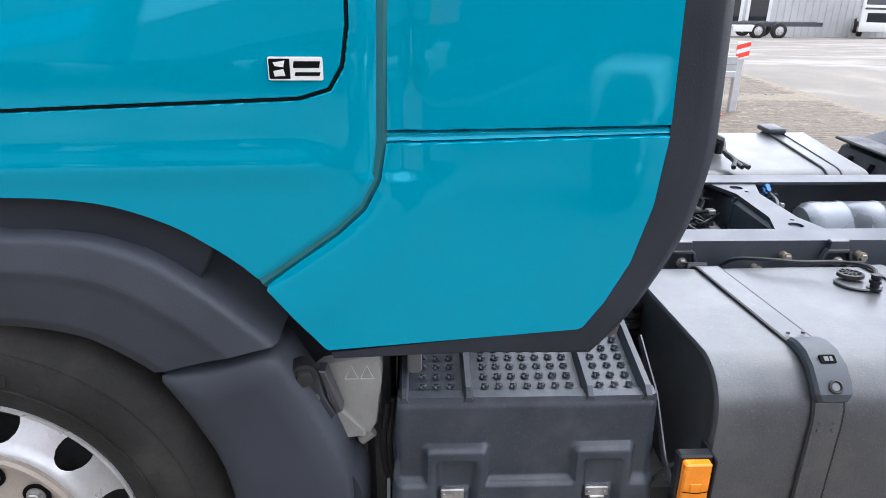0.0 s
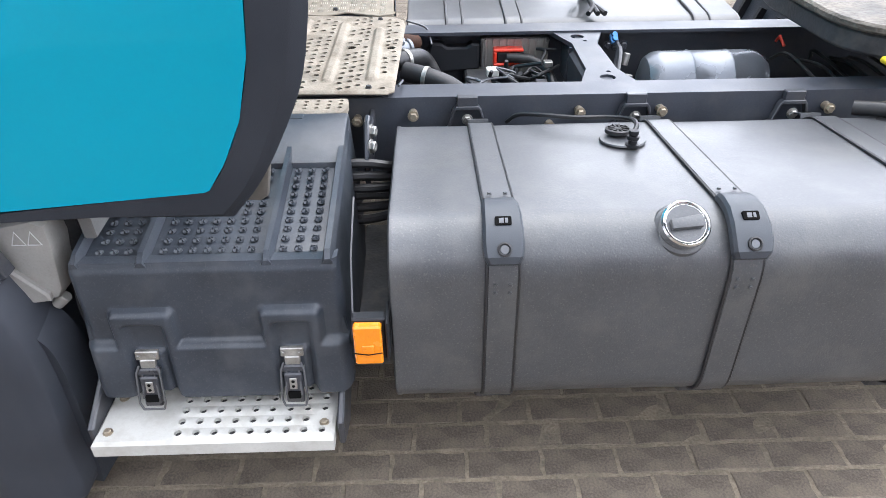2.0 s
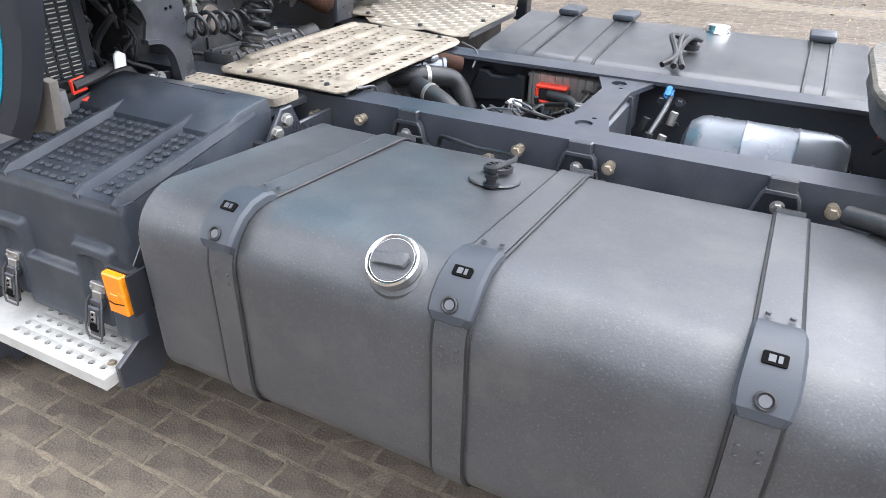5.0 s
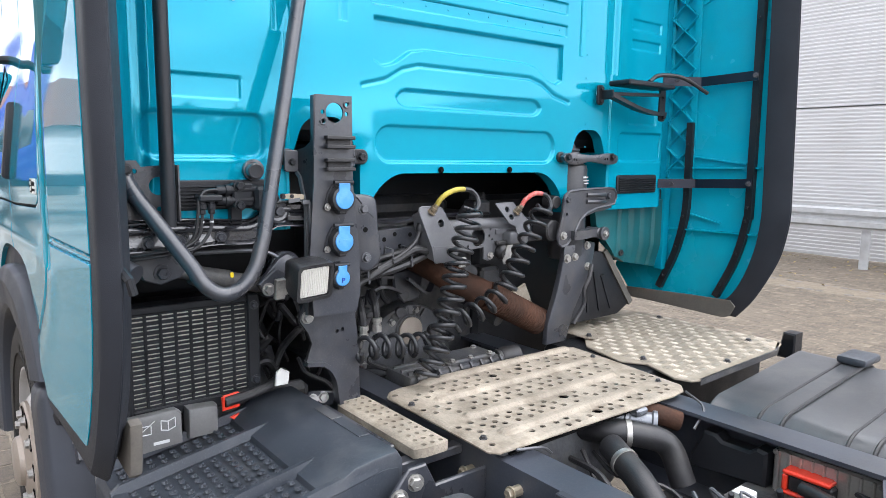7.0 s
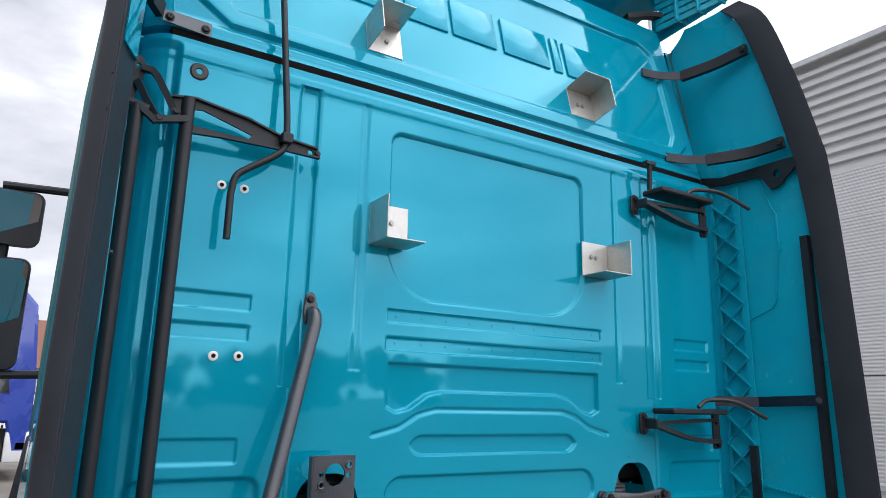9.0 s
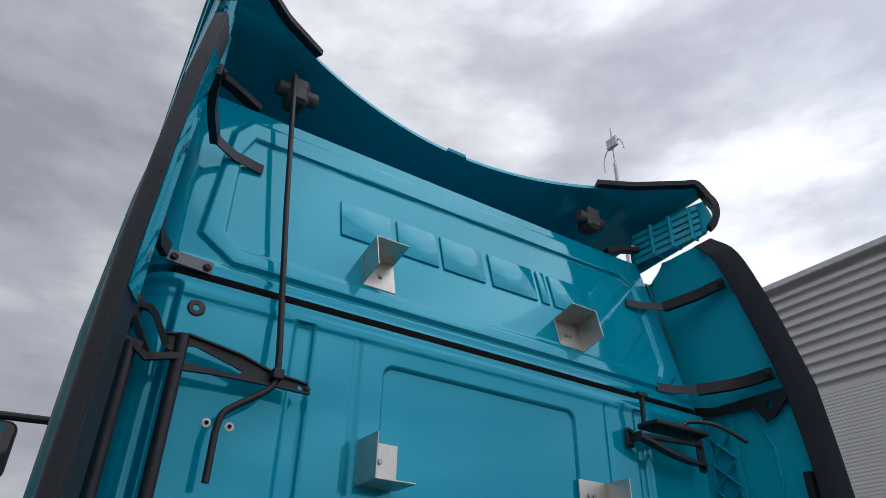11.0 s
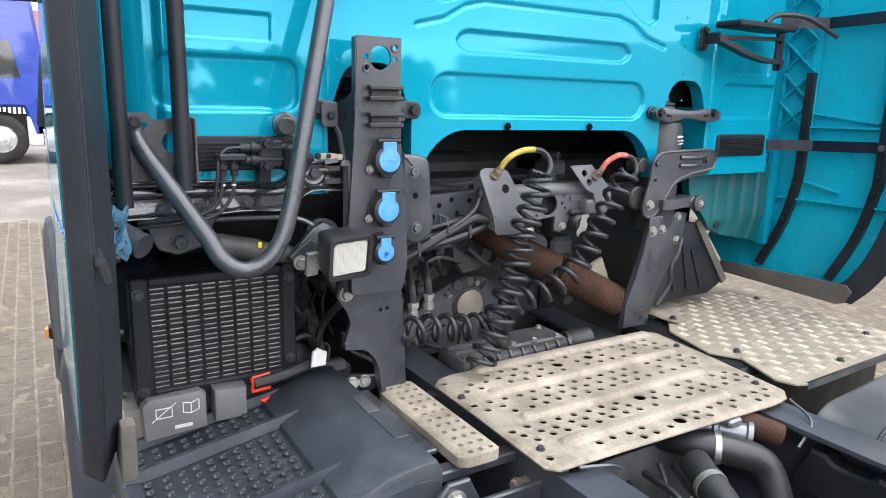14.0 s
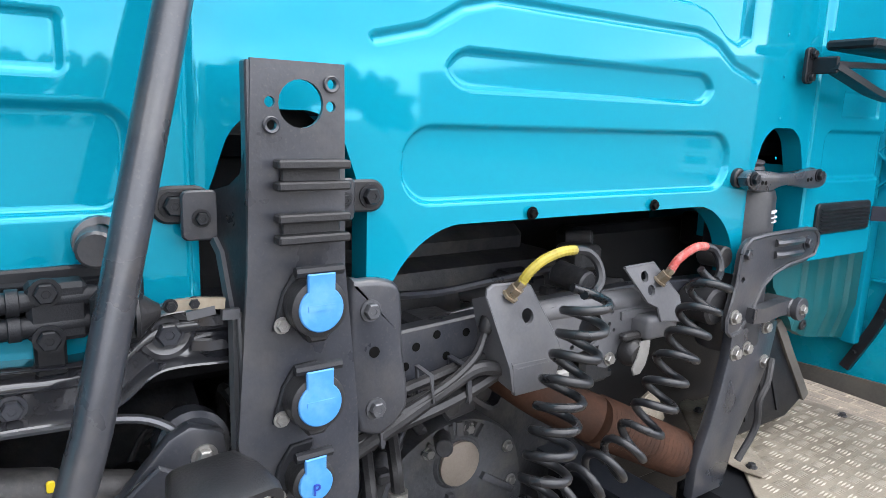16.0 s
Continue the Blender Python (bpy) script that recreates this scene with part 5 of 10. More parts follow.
for k in range(10):
    a = 2 * math.pi * (k + 0.1) / 10
    p = (WX + 0.163 * math.cos(a), WY - 0.0195, WZ + 0.163 * math.sin(a))
    bm = B()
    lathe(bm, [(0.030, 0.001), (0.030, -0.001), (0.026, 0.0005), (0, 0.0005)], p, (0, 1, 0), 20)
    part("nut_recess", bm, INK_SHADE, hub)
    bolt(hub, (p[0], p[1] - 0.002, p[2]), (0, -1, 0), 0.0155, STEEL, "wheel_nut")
bm = B()
tube(bm, spline([(WX + 0.265, WY + 0.02, WZ - 0.11), (WX + 0.285, WY - 0.006, WZ - 0.08), (WX + 0.300, WY - 0.004, WZ - 0.055)], 4), 0.006, 8)
part("tyre_valve", bm, STEEL, wheel)

# fender round it
fender = thing("front_fender", "", "")
fender.parent = truck
fender["label"] = "dark grey grained plastic front fender"


def fender_top(a):
    return np.interp(a, (20, 36, 40, 48, 56, 63, 74, 90, 120, 160, 190), (0.835, 0.828, 0.816, 0.810, 0.806, 0.787, 0.741, 0.712, 0.705, 0.71, 0.72))


def fender_place(a, q):
    """a: degrees round the hub; q: 0 at the tyre's edge, 1 at the top edge. The foot of the piece is cut aslant."""
    a = a + 9.0 * (1 - q) * np.clip((72 - a) / 37, 0, 1)
    rt = fender_top(a)
    rb = np.interp(a, (20, 44, 51, 58, 65, 74, 190), (0.60, 0.598, 0.592, 0.587, 0.570, 0.548, 0.55))
    r = rb + (rt - rb) * q
    y = -1.240 - 0.024 * np.interp(q, (0, 0.12, 0.55, 0.66, 0.94, 0.985, 1.0), (0.0, 0.5, 0.8, 1.0, 0.45, 0.2, -0.4))
    return WX + r * np.cos(np.radians(a)), y, WZ + r * np.sin(np.radians(a))


bm = sheet(np.linspace(35.2, 188, 72), np.linspace(0, 1, 34), fender_place, None, (0, 0.24, 0))
part("upper_fender", bm, FENDER, fender, angle=60)
LOW = [(p.x, p.y) for p in spline([(-0.487, 0.888, 0), (-0.37, 0.903, 0), (-0.262, 0.930, 0), (-0.215, 0.868, 0), (-0.150, 0.735, 0), (-0.114, 0.61, 0), (-0.116, 0.44, 0), (-0.128, 0.257, 0), (-0.140, 0.085, 0), (-0.25, 0.058, 0), (-0.358, 0.055, 0), (-0.352, 0.22, 0), (-0.356, 0.45, 0), (-0.378, 0.655, 0), (-0.437, 0.800, 0)], 3)]


def low_place(x, z):
    d = -sd_poly(x, z, LOW)
    return x, -1.240 - 0.02 * np.clip(d / 0.05, 0, 1) ** 0.6, z


bm = sheet(grid_lines(-0.50, -0.09, 0.011), grid_lines(0.04, 0.95, 0.011), low_place, lambda x, z: sd_poly(x, z, LOW), (0, 0.22, 0))
part("lower_fender", bm, FENDER, fender, angle=60)
# smooth dark liner that closes the gap below the cab's arch
outer = [(x, z + 0.03) for x, z in ARCHLINE if -1.5 < x < -0.33]
inner = [(WX + (float(fender_top(a)) - 0.03) * math.cos(radians(a)), WZ + (float(fender_top(a)) - 0.03) * math.sin(radians(a))) for a in range(48, 140, 4)]
bm = B()
plate(bm, outer + inner, "y", -1.205, -1.17, 0.004)
part("arch_liner", bm, TRIM, fender)
bm = B()
lathe(bm, [(0.68, 0.0), (0.68, 0.5)], (WX, -1.02, WZ), (0, 1, 0), 40)
part("wheel_housing", bm, DARK, fender)

# bracket and grey box between fender and battery cover
bm = B()
plate(bm, [(-0.215, 0.845), (-0.178, 0.862), (-0.166, 0.80), (-0.143, 0.752), (-0.168, 0.722), (-0.196, 0.72), (-0.212, 0.77)][::-1], "y", -1.19, -1.182, 0.002)
plate(bm, [(-0.176, 0.862), (-0.160, 0.862), (-0.128, 0.76), (-0.143, 0.752)][::-1], "y", -1.19, -1.15, 0.003)
br = part("fender_bracket", bm, BRACKET, fender)
for x, z in ((-0.188, 0.795), (-0.180, 0.745)):
    bolt(br, (x, -1.19, z), (0, -1, 0), 0.010, STEEL)
bm = B()
lathe(bm, [(0.0, 0), (0.017, 0), (0.019, 0.004), (0.019, 0.014), (0.028, 0.016), (0.028, 0.05)], (-0.198, -1.225, 0.862), (-0.25, 1, 0.1), 18)
part("rubber_mount", bm, RUBBER, fender)
bm = B()
tube(bm, spline([(-0.215, -1.14, 0.70), (-0.165, -1.15, 0.63), (-0.112, -1.15, 0.57), (-0.108, -1.14, 0.45), (-0.120, -1.13, 0.25), (-0.145, -1.12, 0.06)], 6), 0, flat=(0.05, 0.020))
part("fender_stay", bm, FENDER, fender)
bm = B()
box(bm, -0.30, -0.12, -1.10, -0.95, 0.62, 0.98, 0.02)
part("inner_splash_panel", bm, BLACK, fender)
filt = thing("filter_box", "", "")
filt.parent = truck
filt["label"] = "light grey plastic box with printed warning signs"
bm = B()
plate(bm, [(-0.205, 0.82), (-0.175, 0.845), (-0.075, 0.865), (-0.048, 0.85), (-0.045, 0.80), (-0.058, 0.685), (-0.075, 0.658), (-0.18, 0.645), (-0.20, 0.66)], "y", -1.135, -0.90, 0.012, seg=2)
part("box_body", bm, BOXGREY, filt)
bm = B()
plate(bm, [(-0.20, 0.81), (-0.19, 0.80), (-0.085, 0.68), (-0.085, 0.662), (-0.19, 0.65)], "y", -1.15, -1.13, 0.005)
part("box_cover", bm, BOXGREY, filt)
for u in (0.0, 0.034):
    bm = B()
    pts = [(-0.126 + u, 0.808), (-0.096 + u, 0.808), (-0.111 + u, 0.842), (-0.126 + u, 0.808)]
    tube(bm, [(x, -1.1365, z) for x, z in pts], 0.0014, 5)
    part("printed_sign", bm, PRINT, filt)
bm = B()
cyl(bm, (-0.10, -1.11, 0.625), (-0.07, -1.11, 0.65), 0.014)
part("drain_nozzle", bm, BOXGREY, filt)
for k in range(4):
    bm = B()
    x = -0.035 + 0.014 * k
    tube(bm, spline([(x, -1.10 + 0.02 * (k % 2), 0.72), (x - 0.012, -1.11, 0.6), (x + 0.004, -1.10, 0.45), (x + 0.02, -1.12, 0.33), (x + 0.05, -1.10, 0.27)], 6), 0.008, 8)
    part("cable", bm, RUBBER, filt)
bm = B()
box(bm, -0.09, -0.03, -1.06, -0.55, 0.30, 0.88, 0.02)
part("back_plate", bm, DARK, filt)

# battery box
batt = thing("battery_box", "", "")
batt.parent = truck
batt["label"] = "dark plastic battery cover with studded tread and latches"
BPROF = [(-1.243, 0.794), (-1.236, 0.70), (-1.218, 0.60), (-1.208, 0.50), (-1.20, 0.450), (-0.66, 0.446), (-0.62, 0.60), (-0.62, 0.847), (-0.66, 0.852), (-1.225, 0.802)]
bm = B()
rows = []
for x, k in ((-0.018, 0.985), (-0.008, 1.0), (0.565, 1.0), (0.575, 0.985)):
    rows.append([bm.verts.new((x + (0.012 if x < 0.3 else -0.012) * (1 if z > 0.6 else -0.4), -0.9 + (y + 0.9) * k, 0.64 + (z - 0.64) * k)) for y, z in BPROF])
for a, b in zip(rows, rows[1:]):
    for j in range(len(a)):
        m = (j + 1) % len(a)
        bm.faces.new((a[j], a[m], b[m], b[j]))
bm.faces.new(rows[0][::-1])
bm.faces.new(rows[-1])
part("cover_body", bm, BATT, batt)
# moulded front: a thicker lower part that climbs round each latch in a rounded frame
LATCHES = ((0.050, 0.192), (0.388, 0.524))


def cover_front(x, z):
    low = z - 0.597
    for x0, x1 in LATCHES:
        low = np.minimum(low, sd_box(x, z, x0, x1, 0.3, 0.690, 0.014))
    d = dent(low, 0.024, 0.016)
    for x0, x1 in LATCHES:
        d = d - dent(sd_box(x, z, x0 + 0.027, x1 - 0.027, 0.3, 0.655, 0.010), 0.022, 0.020)
        d = d + dent(sd_box(x, z, x0 + 0.040, x1 - 0.040, 0.3, 0.578, 0.004), 0.012, 0.010)
    y = np.interp(z, (0.448, 0.50, 0.60, 0.70, 0.787, 0.809), (-1.206, -1.212, -1.222, -1.240, -1.256, -1.248))
    return d, y


def front_place(x, z):
    d, y = cover_front(x, z)
    edge = np.minimum(x + 0.026, 0.585 - x)
    bend = np.clip(1 - edge / 0.03, 0, 1) ** 2
    return x, y - d + 0.03 * bend, z


def front_keep(x, z):
    return sd_poly(x, z, [(-0.026, 0.46), (-0.01, 0.452), (0.05, 0.45), (0.08, 0.462), (0.16, 0.462), (0.18, 0.448), (0.40, 0.448), (0.42, 0.462), (0.49, 0.462), (0.51, 0.45), (0.575, 0.452), (0.585, 0.46), (0.582, 0.62), (0.572, 0.807), (-0.010, 0.807), (-0.022, 0.62)])


part("cover_front", sheet(grid_lines(-0.026, 0.585, 0.0052), grid_lines(0.446, 0.809, 0.0052), front_place, front_keep, (0, 0.03, 0)), BATT, batt, angle=50)
top_z = lambda y: 0.809 + (y + 1.245) * (0.051 / 0.585)


def tread_bar(x, w, h, y0=-1.254, y1=-0.68):
    bm = B()
    vs = []
    for y, q in ((y0, 0.2), (y0 + 0.02, 1.0), (y1, 1.0)):
        z = top_z(y)
        vs.append([bm.verts.new((x - w, y, z - 0.008)), bm.verts.new((x - w * 0.5, y, z + h * q)), bm.verts.new((x + w * 0.5, y, z + h * q)), bm.verts.new((x + w, y, z - 0.008))])
    for a, b in zip(vs, vs[1:]):
        for j in range(4):
            m = (j + 1) % 4
            bm.faces.new((a[j], a[m], b[m], b[j]))
    bm.faces.new(vs[0][::-1])
    bm.faces.new(vs[-1])
    return bm


for x, w in ((0.148, 0.012), (0.42, 0.012), (0.552, 0.013), (0.005, 0.010)):
    part("tread_rib", tread_bar(x, w, 0.017), BATT, batt)
# anti-slip cups: a low rim and a raised cross
stud = B()
N8 = 12
rim = [[stud.verts.new((r * math.cos(2 * math.pi * k / N8), r * math.sin(2 * math.pi * k / N8), z)) for k in range(N8)] for r, z in ((0.0112, 0.0), (0.0106, 0.0012), (0.0100, 0.0010), (0.0096, -0.0012))]
for a, b in zip(rim, rim[1:]):
    for k in range(N8):
        stud.faces.new((a[k], a[(k + 1) % N8], b[(k + 1) % N8], b[k]))
stud.faces.new(rim[-1])
for k in range(2):
    m4 = Matrix.Rotation(radians(38 + 90 * k), 4, "Z")
    vs = [stud.verts.new(m4 @ Vector(p)) for p in ((-0.0104, -0.0040, -0.001), (0.0104, -0.0040, -0.001), (0.0104, 0.0040, -0.001), (-0.0104, 0.0040, -0.001), (-0.0098, 0, 0.0052), (0.0098, 0, 0.0052))]
    for q in ((0, 1, 5, 4), (2, 3, 4, 5), (1, 2, 5), (3, 0, 4)):
        stud.faces.new([vs[i] for i in q])
stud = finish(stud, 20)
stud.materials.append(BATT)
slope = pose(0, 0, 0, 4.98, 0, 0)
cols = [0.047, 0.079, 0.110] + [0.187 + 0.0322 * i for i in range(7)] + [0.450, 0.484, 0.518]
for x in cols:
    for j in range(10):
        y = -1.209 + 0.0365 * j
        shared("stud", stud, BATT, batt, Matrix.Translation((x, y, top_z(y))) @ slope @ Matrix.Scale(0.88, 4))
for x0, x1 in LATCHES:
    xc = (x0 + x1) / 2 - 0.008
    bm = B()
    box(bm, xc - 0.027, xc + 0.027, -1.238, -1.226, 0.558, 0.580, 0.002)
    box(bm, xc - 0.018, xc + 0.018, -1.241, -1.230, 0.538, 0.560, 0.002)
    lt = part("latch", bm, STEEL, batt, "zinc-plated steel toggle latch")
    for sx in (-1, 1):
        bolt(lt, (xc + sx * 0.019, -1.238, 0.569), (0, -1, 0), 0.004, STEEL, "rivet")
    bm = B()
    box(bm, xc - 0.027, xc + 0.027, -1.246, -1.232, 0.522, 0.540, 0.003)
    part("latch_bridge", bm, BRACKET, lt)
    bm = B()
    for sx in (-1, 1):
        tube(bm, [(xc + sx * 0.020, -1.244, 0.548), (xc + sx * 0.027, -1.249, 0.532), (xc + sx * 0.030, -1.256, 0.458), (xc + sx * 0.024, -1.258, 0.438)], 0.0028, 8)
        tube(bm, [(xc + sx * 0.014, -1.248, 0.528), (xc + sx * 0.018, -1.256, 0.470)], 0.0022, 8)
    tube(bm, [(xc - 0.024, -1.258, 0.438), (xc + 0.024, -1.258, 0.438)], 0.0028, 8)
    part("latch_frame", bm, STRAP, lt)
    bm = B()
    box(bm, xc - 0.021, xc + 0.021, -1.254, -1.240, 0.442, 0.524, 0.003)
    part("latch_lever", bm, BRACKET, lt)
    bm = B()
    plate(bm, rounded(xc - 0.015, xc + 0.015, 0.458, 0.478, 0.004, 3), "y", -1.2555, -1.2535)
    part("lever_window", bm, INK_SHADE, lt)
    bm = B()
    box(bm, xc - 0.009, xc + 0.009, -1.2565, -1.253, 0.484, 0.514, 0.002)
    lp = part("lever_plate", bm, STEEL, lt)
    for z in (0.493, 0.506):
        bolt(lp, (xc, -1.2565, z), (0, -1, 0), 0.003, INK_SHADE, "rivet")


def deeper(p):
    w = min(1.0, max(0.0, (-0.70 - p.y) / 0.45))
    z = p.z - 0.036 * w
    return Vector((p.x, p.y + w * (0.085 - 0.065 * min(1.0, max(0.0, (0.76 - z) / 0.335))), z))


set_back(batt, deeper)

# access step below it
step = thing("access_step", "", "")
step.parent = truck
step["label"] = "white painted perforated steel access step"
bm = B()


def step_skip(u, v):
    return u < 0.130 or v > -1.135 or u > 0.515 or (u > 0.485 and -1.275 < v < -1.225)


perforated(bm, -0.022, 0.530, -1.293, -1.12, 0.355, 0.02, 0.0440, 0.0375, 0.0090, step_skip, raised=0.004)
rimE = [e for e in bm.edges if e.is_boundary and all(abs(v.co.z - 0.355) < 1e-5 for v in e.verts)]
r = bmesh.ops.extrude_edge_only(bm, edges=rimE)
vv = [g for g in r["geom"] if isinstance(g, bmesh.types.BMVert)]
for v in vv:
    v.co.z -= 0.008
    v.co.x += 0.008 if v.co.x > 0.5 else (-0.008 if v.co.x < 0.05 else 0)
    v.co.y += -0.008 if v.co.y < -1.29 else 0
r = bmesh.ops.extrude_edge_only(bm, edges=[g for g in r["geom"] if isinstance(g, bmesh.types.BMEdge)])
for v in (g for g in r["geom"] if isinstance(g, bmesh.types.BMVert)):
    v.co.z -= 0.034
tread = part("step_tread", bm, STEP, step)
# added dark sheet close below the tread, so the holes look shaded
bm = B()
box(bm, 0.07, 0.522, -1.284, -1.125, 0.346, 0.350)
part("step_pan", bm, RUBBER, step)
for x, y in ((0.0, -1.265), (0.0, -1.155), (0.512, -1.252), (0.512, -1.145)):
    bolt(tread, (x, y, 0.355), (0, 0, 1), 0.009, ZINCBOLT)
for x in (-0.037, 0.553):
    bm = B()
    plate(bm, [(-1.27, 0.30), (-1.17, 0.27), (-1.0, 0.37), (-1.0, 0.60), (-1.07, 0.57), (-1.16, 0.43), (-1.27, 0.37)], "x", x - 0.008, x + 0.008, 0.004)
    part("step_bracket", bm, BRACKET, step)
bm = B()
box(bm, 0.0, 0.56, -1.10, -0.5, 0.33, 0.41, 0.01)
part("battery_tray", bm, DARK, step)

# added dark block in place of the deeply shaded ground behind it
bm = B()
box(bm, 0.56, 0.70, -1.05, -0.45, 0.34, 0.42, 0.01)
part("tray_end", bm, DARK, step)
hoses = thing("hose_bundle", "", "")
hoses.parent = truck
hoses["label"] = "black hoses stacked between battery box and tank"
for k in range(6):
    bm = B()
    tube(bm, spline([(0.50, -0.70 + 0.01 * (k % 2), 0.60 + 0.032 * k), (0.60, -0.72 + 0.012 * (k % 3), 0.602 + 0.033 * k), (0.70, -0.66, 0.60 + 0.028 * k), (0.80, -0.50, 0.60 + 0.02 * k)], 5), 0.014, 8)
    part("hose", bm, RUBBER, hoses)

# amber side marker
mark = thing("side_marker_lamp", "", "")
mark.parent = truck
mark["label"] = "amber side marker lamp on a black bracket"
bm = B()
box(bm, 0.607, 0.668, -1.278, -1.256, 0.565, 0.672, 0.004)
part("lens", bm, ORANGE, mark, "amber ribbed lens")
bm = B()
box(bm, 0.602, 0.676, -1.257, -1.228, 0.56, 0.678, 0.004)
box(bm, 0.676, 0.682, -1.27, -1.19, 0.565, 0.675, 0.002)
part("housing", bm, BLACK, mark)
bm = B()
box(bm, 0.624, 0.650, -1.2805, -1.277, 0.596, 0.622, 0.002)
part("lens_boss", bm, ORANGE, mark)
bm = B()
tube(bm, [(0.607, -1.281, 0.602), (0.638, -1.2825, 0.598), (0.668, -1.281, 0.602)], 0.0012, 5)
part("lens_seam", bm, INK_SHADE, mark)
bm = B()
tube(bm, [(0.605, -1.235, 0.58), (0.597, -1.19, 0.62), (0.594, -1.10, 0.73), (0.594, -0.95, 0.80)], 0, flat=(0.002, 0.008))
part("lamp_arm", bm, BRACKET, mark)
bm = B()
tube(bm, spline([(0.63, -1.225, 0.64), (0.60, -1.2, 0.60), (0.585, -1.15, 0.52), (0.575, -1.05, 0.48)], 5), 0.006, 7)
part("lamp_cable", bm, RUBBER, mark)

arch_lamp = thing("side_marker_lamp", "", "")
arch_lamp.parent = truck
arch_lamp["label"] = "small amber marker lamp on the wheel arch"
bm = B()
box(bm, -1.622, -1.566, -1.288, -1.270, 0.575, 0.612, 0.004, 2)
part("lens", bm, ORANGE, arch_lamp, "amber ribbed lens")
bm = B()
box(bm, -1.628, -1.560, -1.274, -1.245, 0.569, 0.618, 0.004)
part("housing", bm, BLACK, arch_lamp)

# ---- behind the cab ----
RW = float(XB)
fit = thing("rear_wall_fittings", "", "")
fit.parent = truck
fit["label"] = "brackets, bolts and vents on the cab's rear wall"


def angle_bracket(y, z, side, up):
    """A folded aluminium angle with a side flange and a flange above or below."""
    x = float(back_x(z)) + 0.002
    tilt = pose(x, y, z, 0, -13.2 if z > 2.8 else 0, 0)
    w, h, d, t = 0.062, 0.062, 0.115, 0.004
    bm = B()
    box(bm, 0, t, -w, w, -h, h, 0.001, m=tilt)
    box(bm, t, d, *sorted((side * w, side * (w - t))), -h, h, 0.001, m=tilt)
    box(bm, t, d, *sorted((side * w - side * t, -side * w)), *sorted((up * h, up * (h - t))), 0.001, m=tilt)
    ob = part("mounting_angle", bm, ANGLE, fit, "bare aluminium mounting angle")
    for dy in (0.0, -side * 0.022) if y > 0 else (0.006,):
        bolt(ob, tilt @ Vector((t, dy, -up * 0.01)), tilt.to_3x3() @ Vector((1, 0, 0)), 0.007, STEEL)


for y, z, sd, up in ((-0.42, 2.365, -1, -1), (0.40, 2.37, 1, -1), (-0.425, 3.0, -1, 1), (0.425, 3.0, 1, 1)):
    angle_bracket(y, z, sd, up)
for y, z in ((-0.881, 1.968), (-0.82, 1.970), (-0.901, 2.399), (-0.843, 2.399)):
    bm = B()
    lathe(bm, [(0.012, 0), (0.012, 0.004), (0.010, 0.005), (0.0055, 0.005), (0.005, 0.001), (0, 0.001)], (RW - 0.001, y, z), (1, 0, 0), 18)
    g = part("grommet", bm, LABEL, fit, "white ringed blind rivet nut")
    bm = B()
    lathe(bm, [(0.0056, 0.0054), (0, 0.0054)], (RW - 0.001, y, z), (1, 0, 0), 12)
    part("bore", bm, INK_SHADE, g)
bm = B()
lathe(bm, [(0.024, 0), (0.024, 0.006), (0.02, 0.009), (0.009, 0.009), (0.008, 0.004), (0, 0.004)], (RW - 0.004, -0.985, 2.69), (1, 0, 0), 20)
part("rubber_plug", bm, RUBBER, fit)
for y in (-0.153, 0.147):
    bolt(fit, (RW, y, 1.535), (1, 0, 0), 0.008, INK_SHADE)
# fine spot-weld dimples
dimple = B()
lathe(dimple, [(0.0035, 0), (0.003, 0.0012), (0, 0.0015)], n=8)
dimple = finish(dimple)
for z in np.arange(1.62, 2.7, 0.085):
    for y in (0.535,):
        shared("weld_dimple", dimple, TEAL, fit, Matrix.Translation((RW + 0.0005, y + random.uniform(-0.004, 0.004), float(z))) @ frame_of((1, 0, 0)))
for y in np.arange(-0.38, 0.40, 0.085):
    for z in (2.107, 2.031):
        shared("weld_dimple", dimple, TEAL, fit, Matrix.Translation((RW - 0.006, float(y), z)) @ frame_of((1, 0, 0)))
# louvred vents low on the wall
for s in (-1, 1):
    y0, y1 = sorted((s * 0.738, s * 1.0))
    bm = B()
    plate(bm, rounded(y0, y1, 1.437, 1.512, 0.012), "x", RW - 0.01, RW + 0.006, 0.003)
    v = part("air_vent", bm, BLACK, fit, "black louvred air vent")
    for k in range(7):
        bm = B()
        z = 1.447 + 0.0085 * k
        plate(bm, [(RW + 0.004, z), (RW + 0.012, z - 0.003), (RW + 0.012, z - 0.0015), (RW + 0.004, z + 0.002)], "y", y0 + 0.012, y1 - 0.012)
        part("slat", bm, BLACK, v)
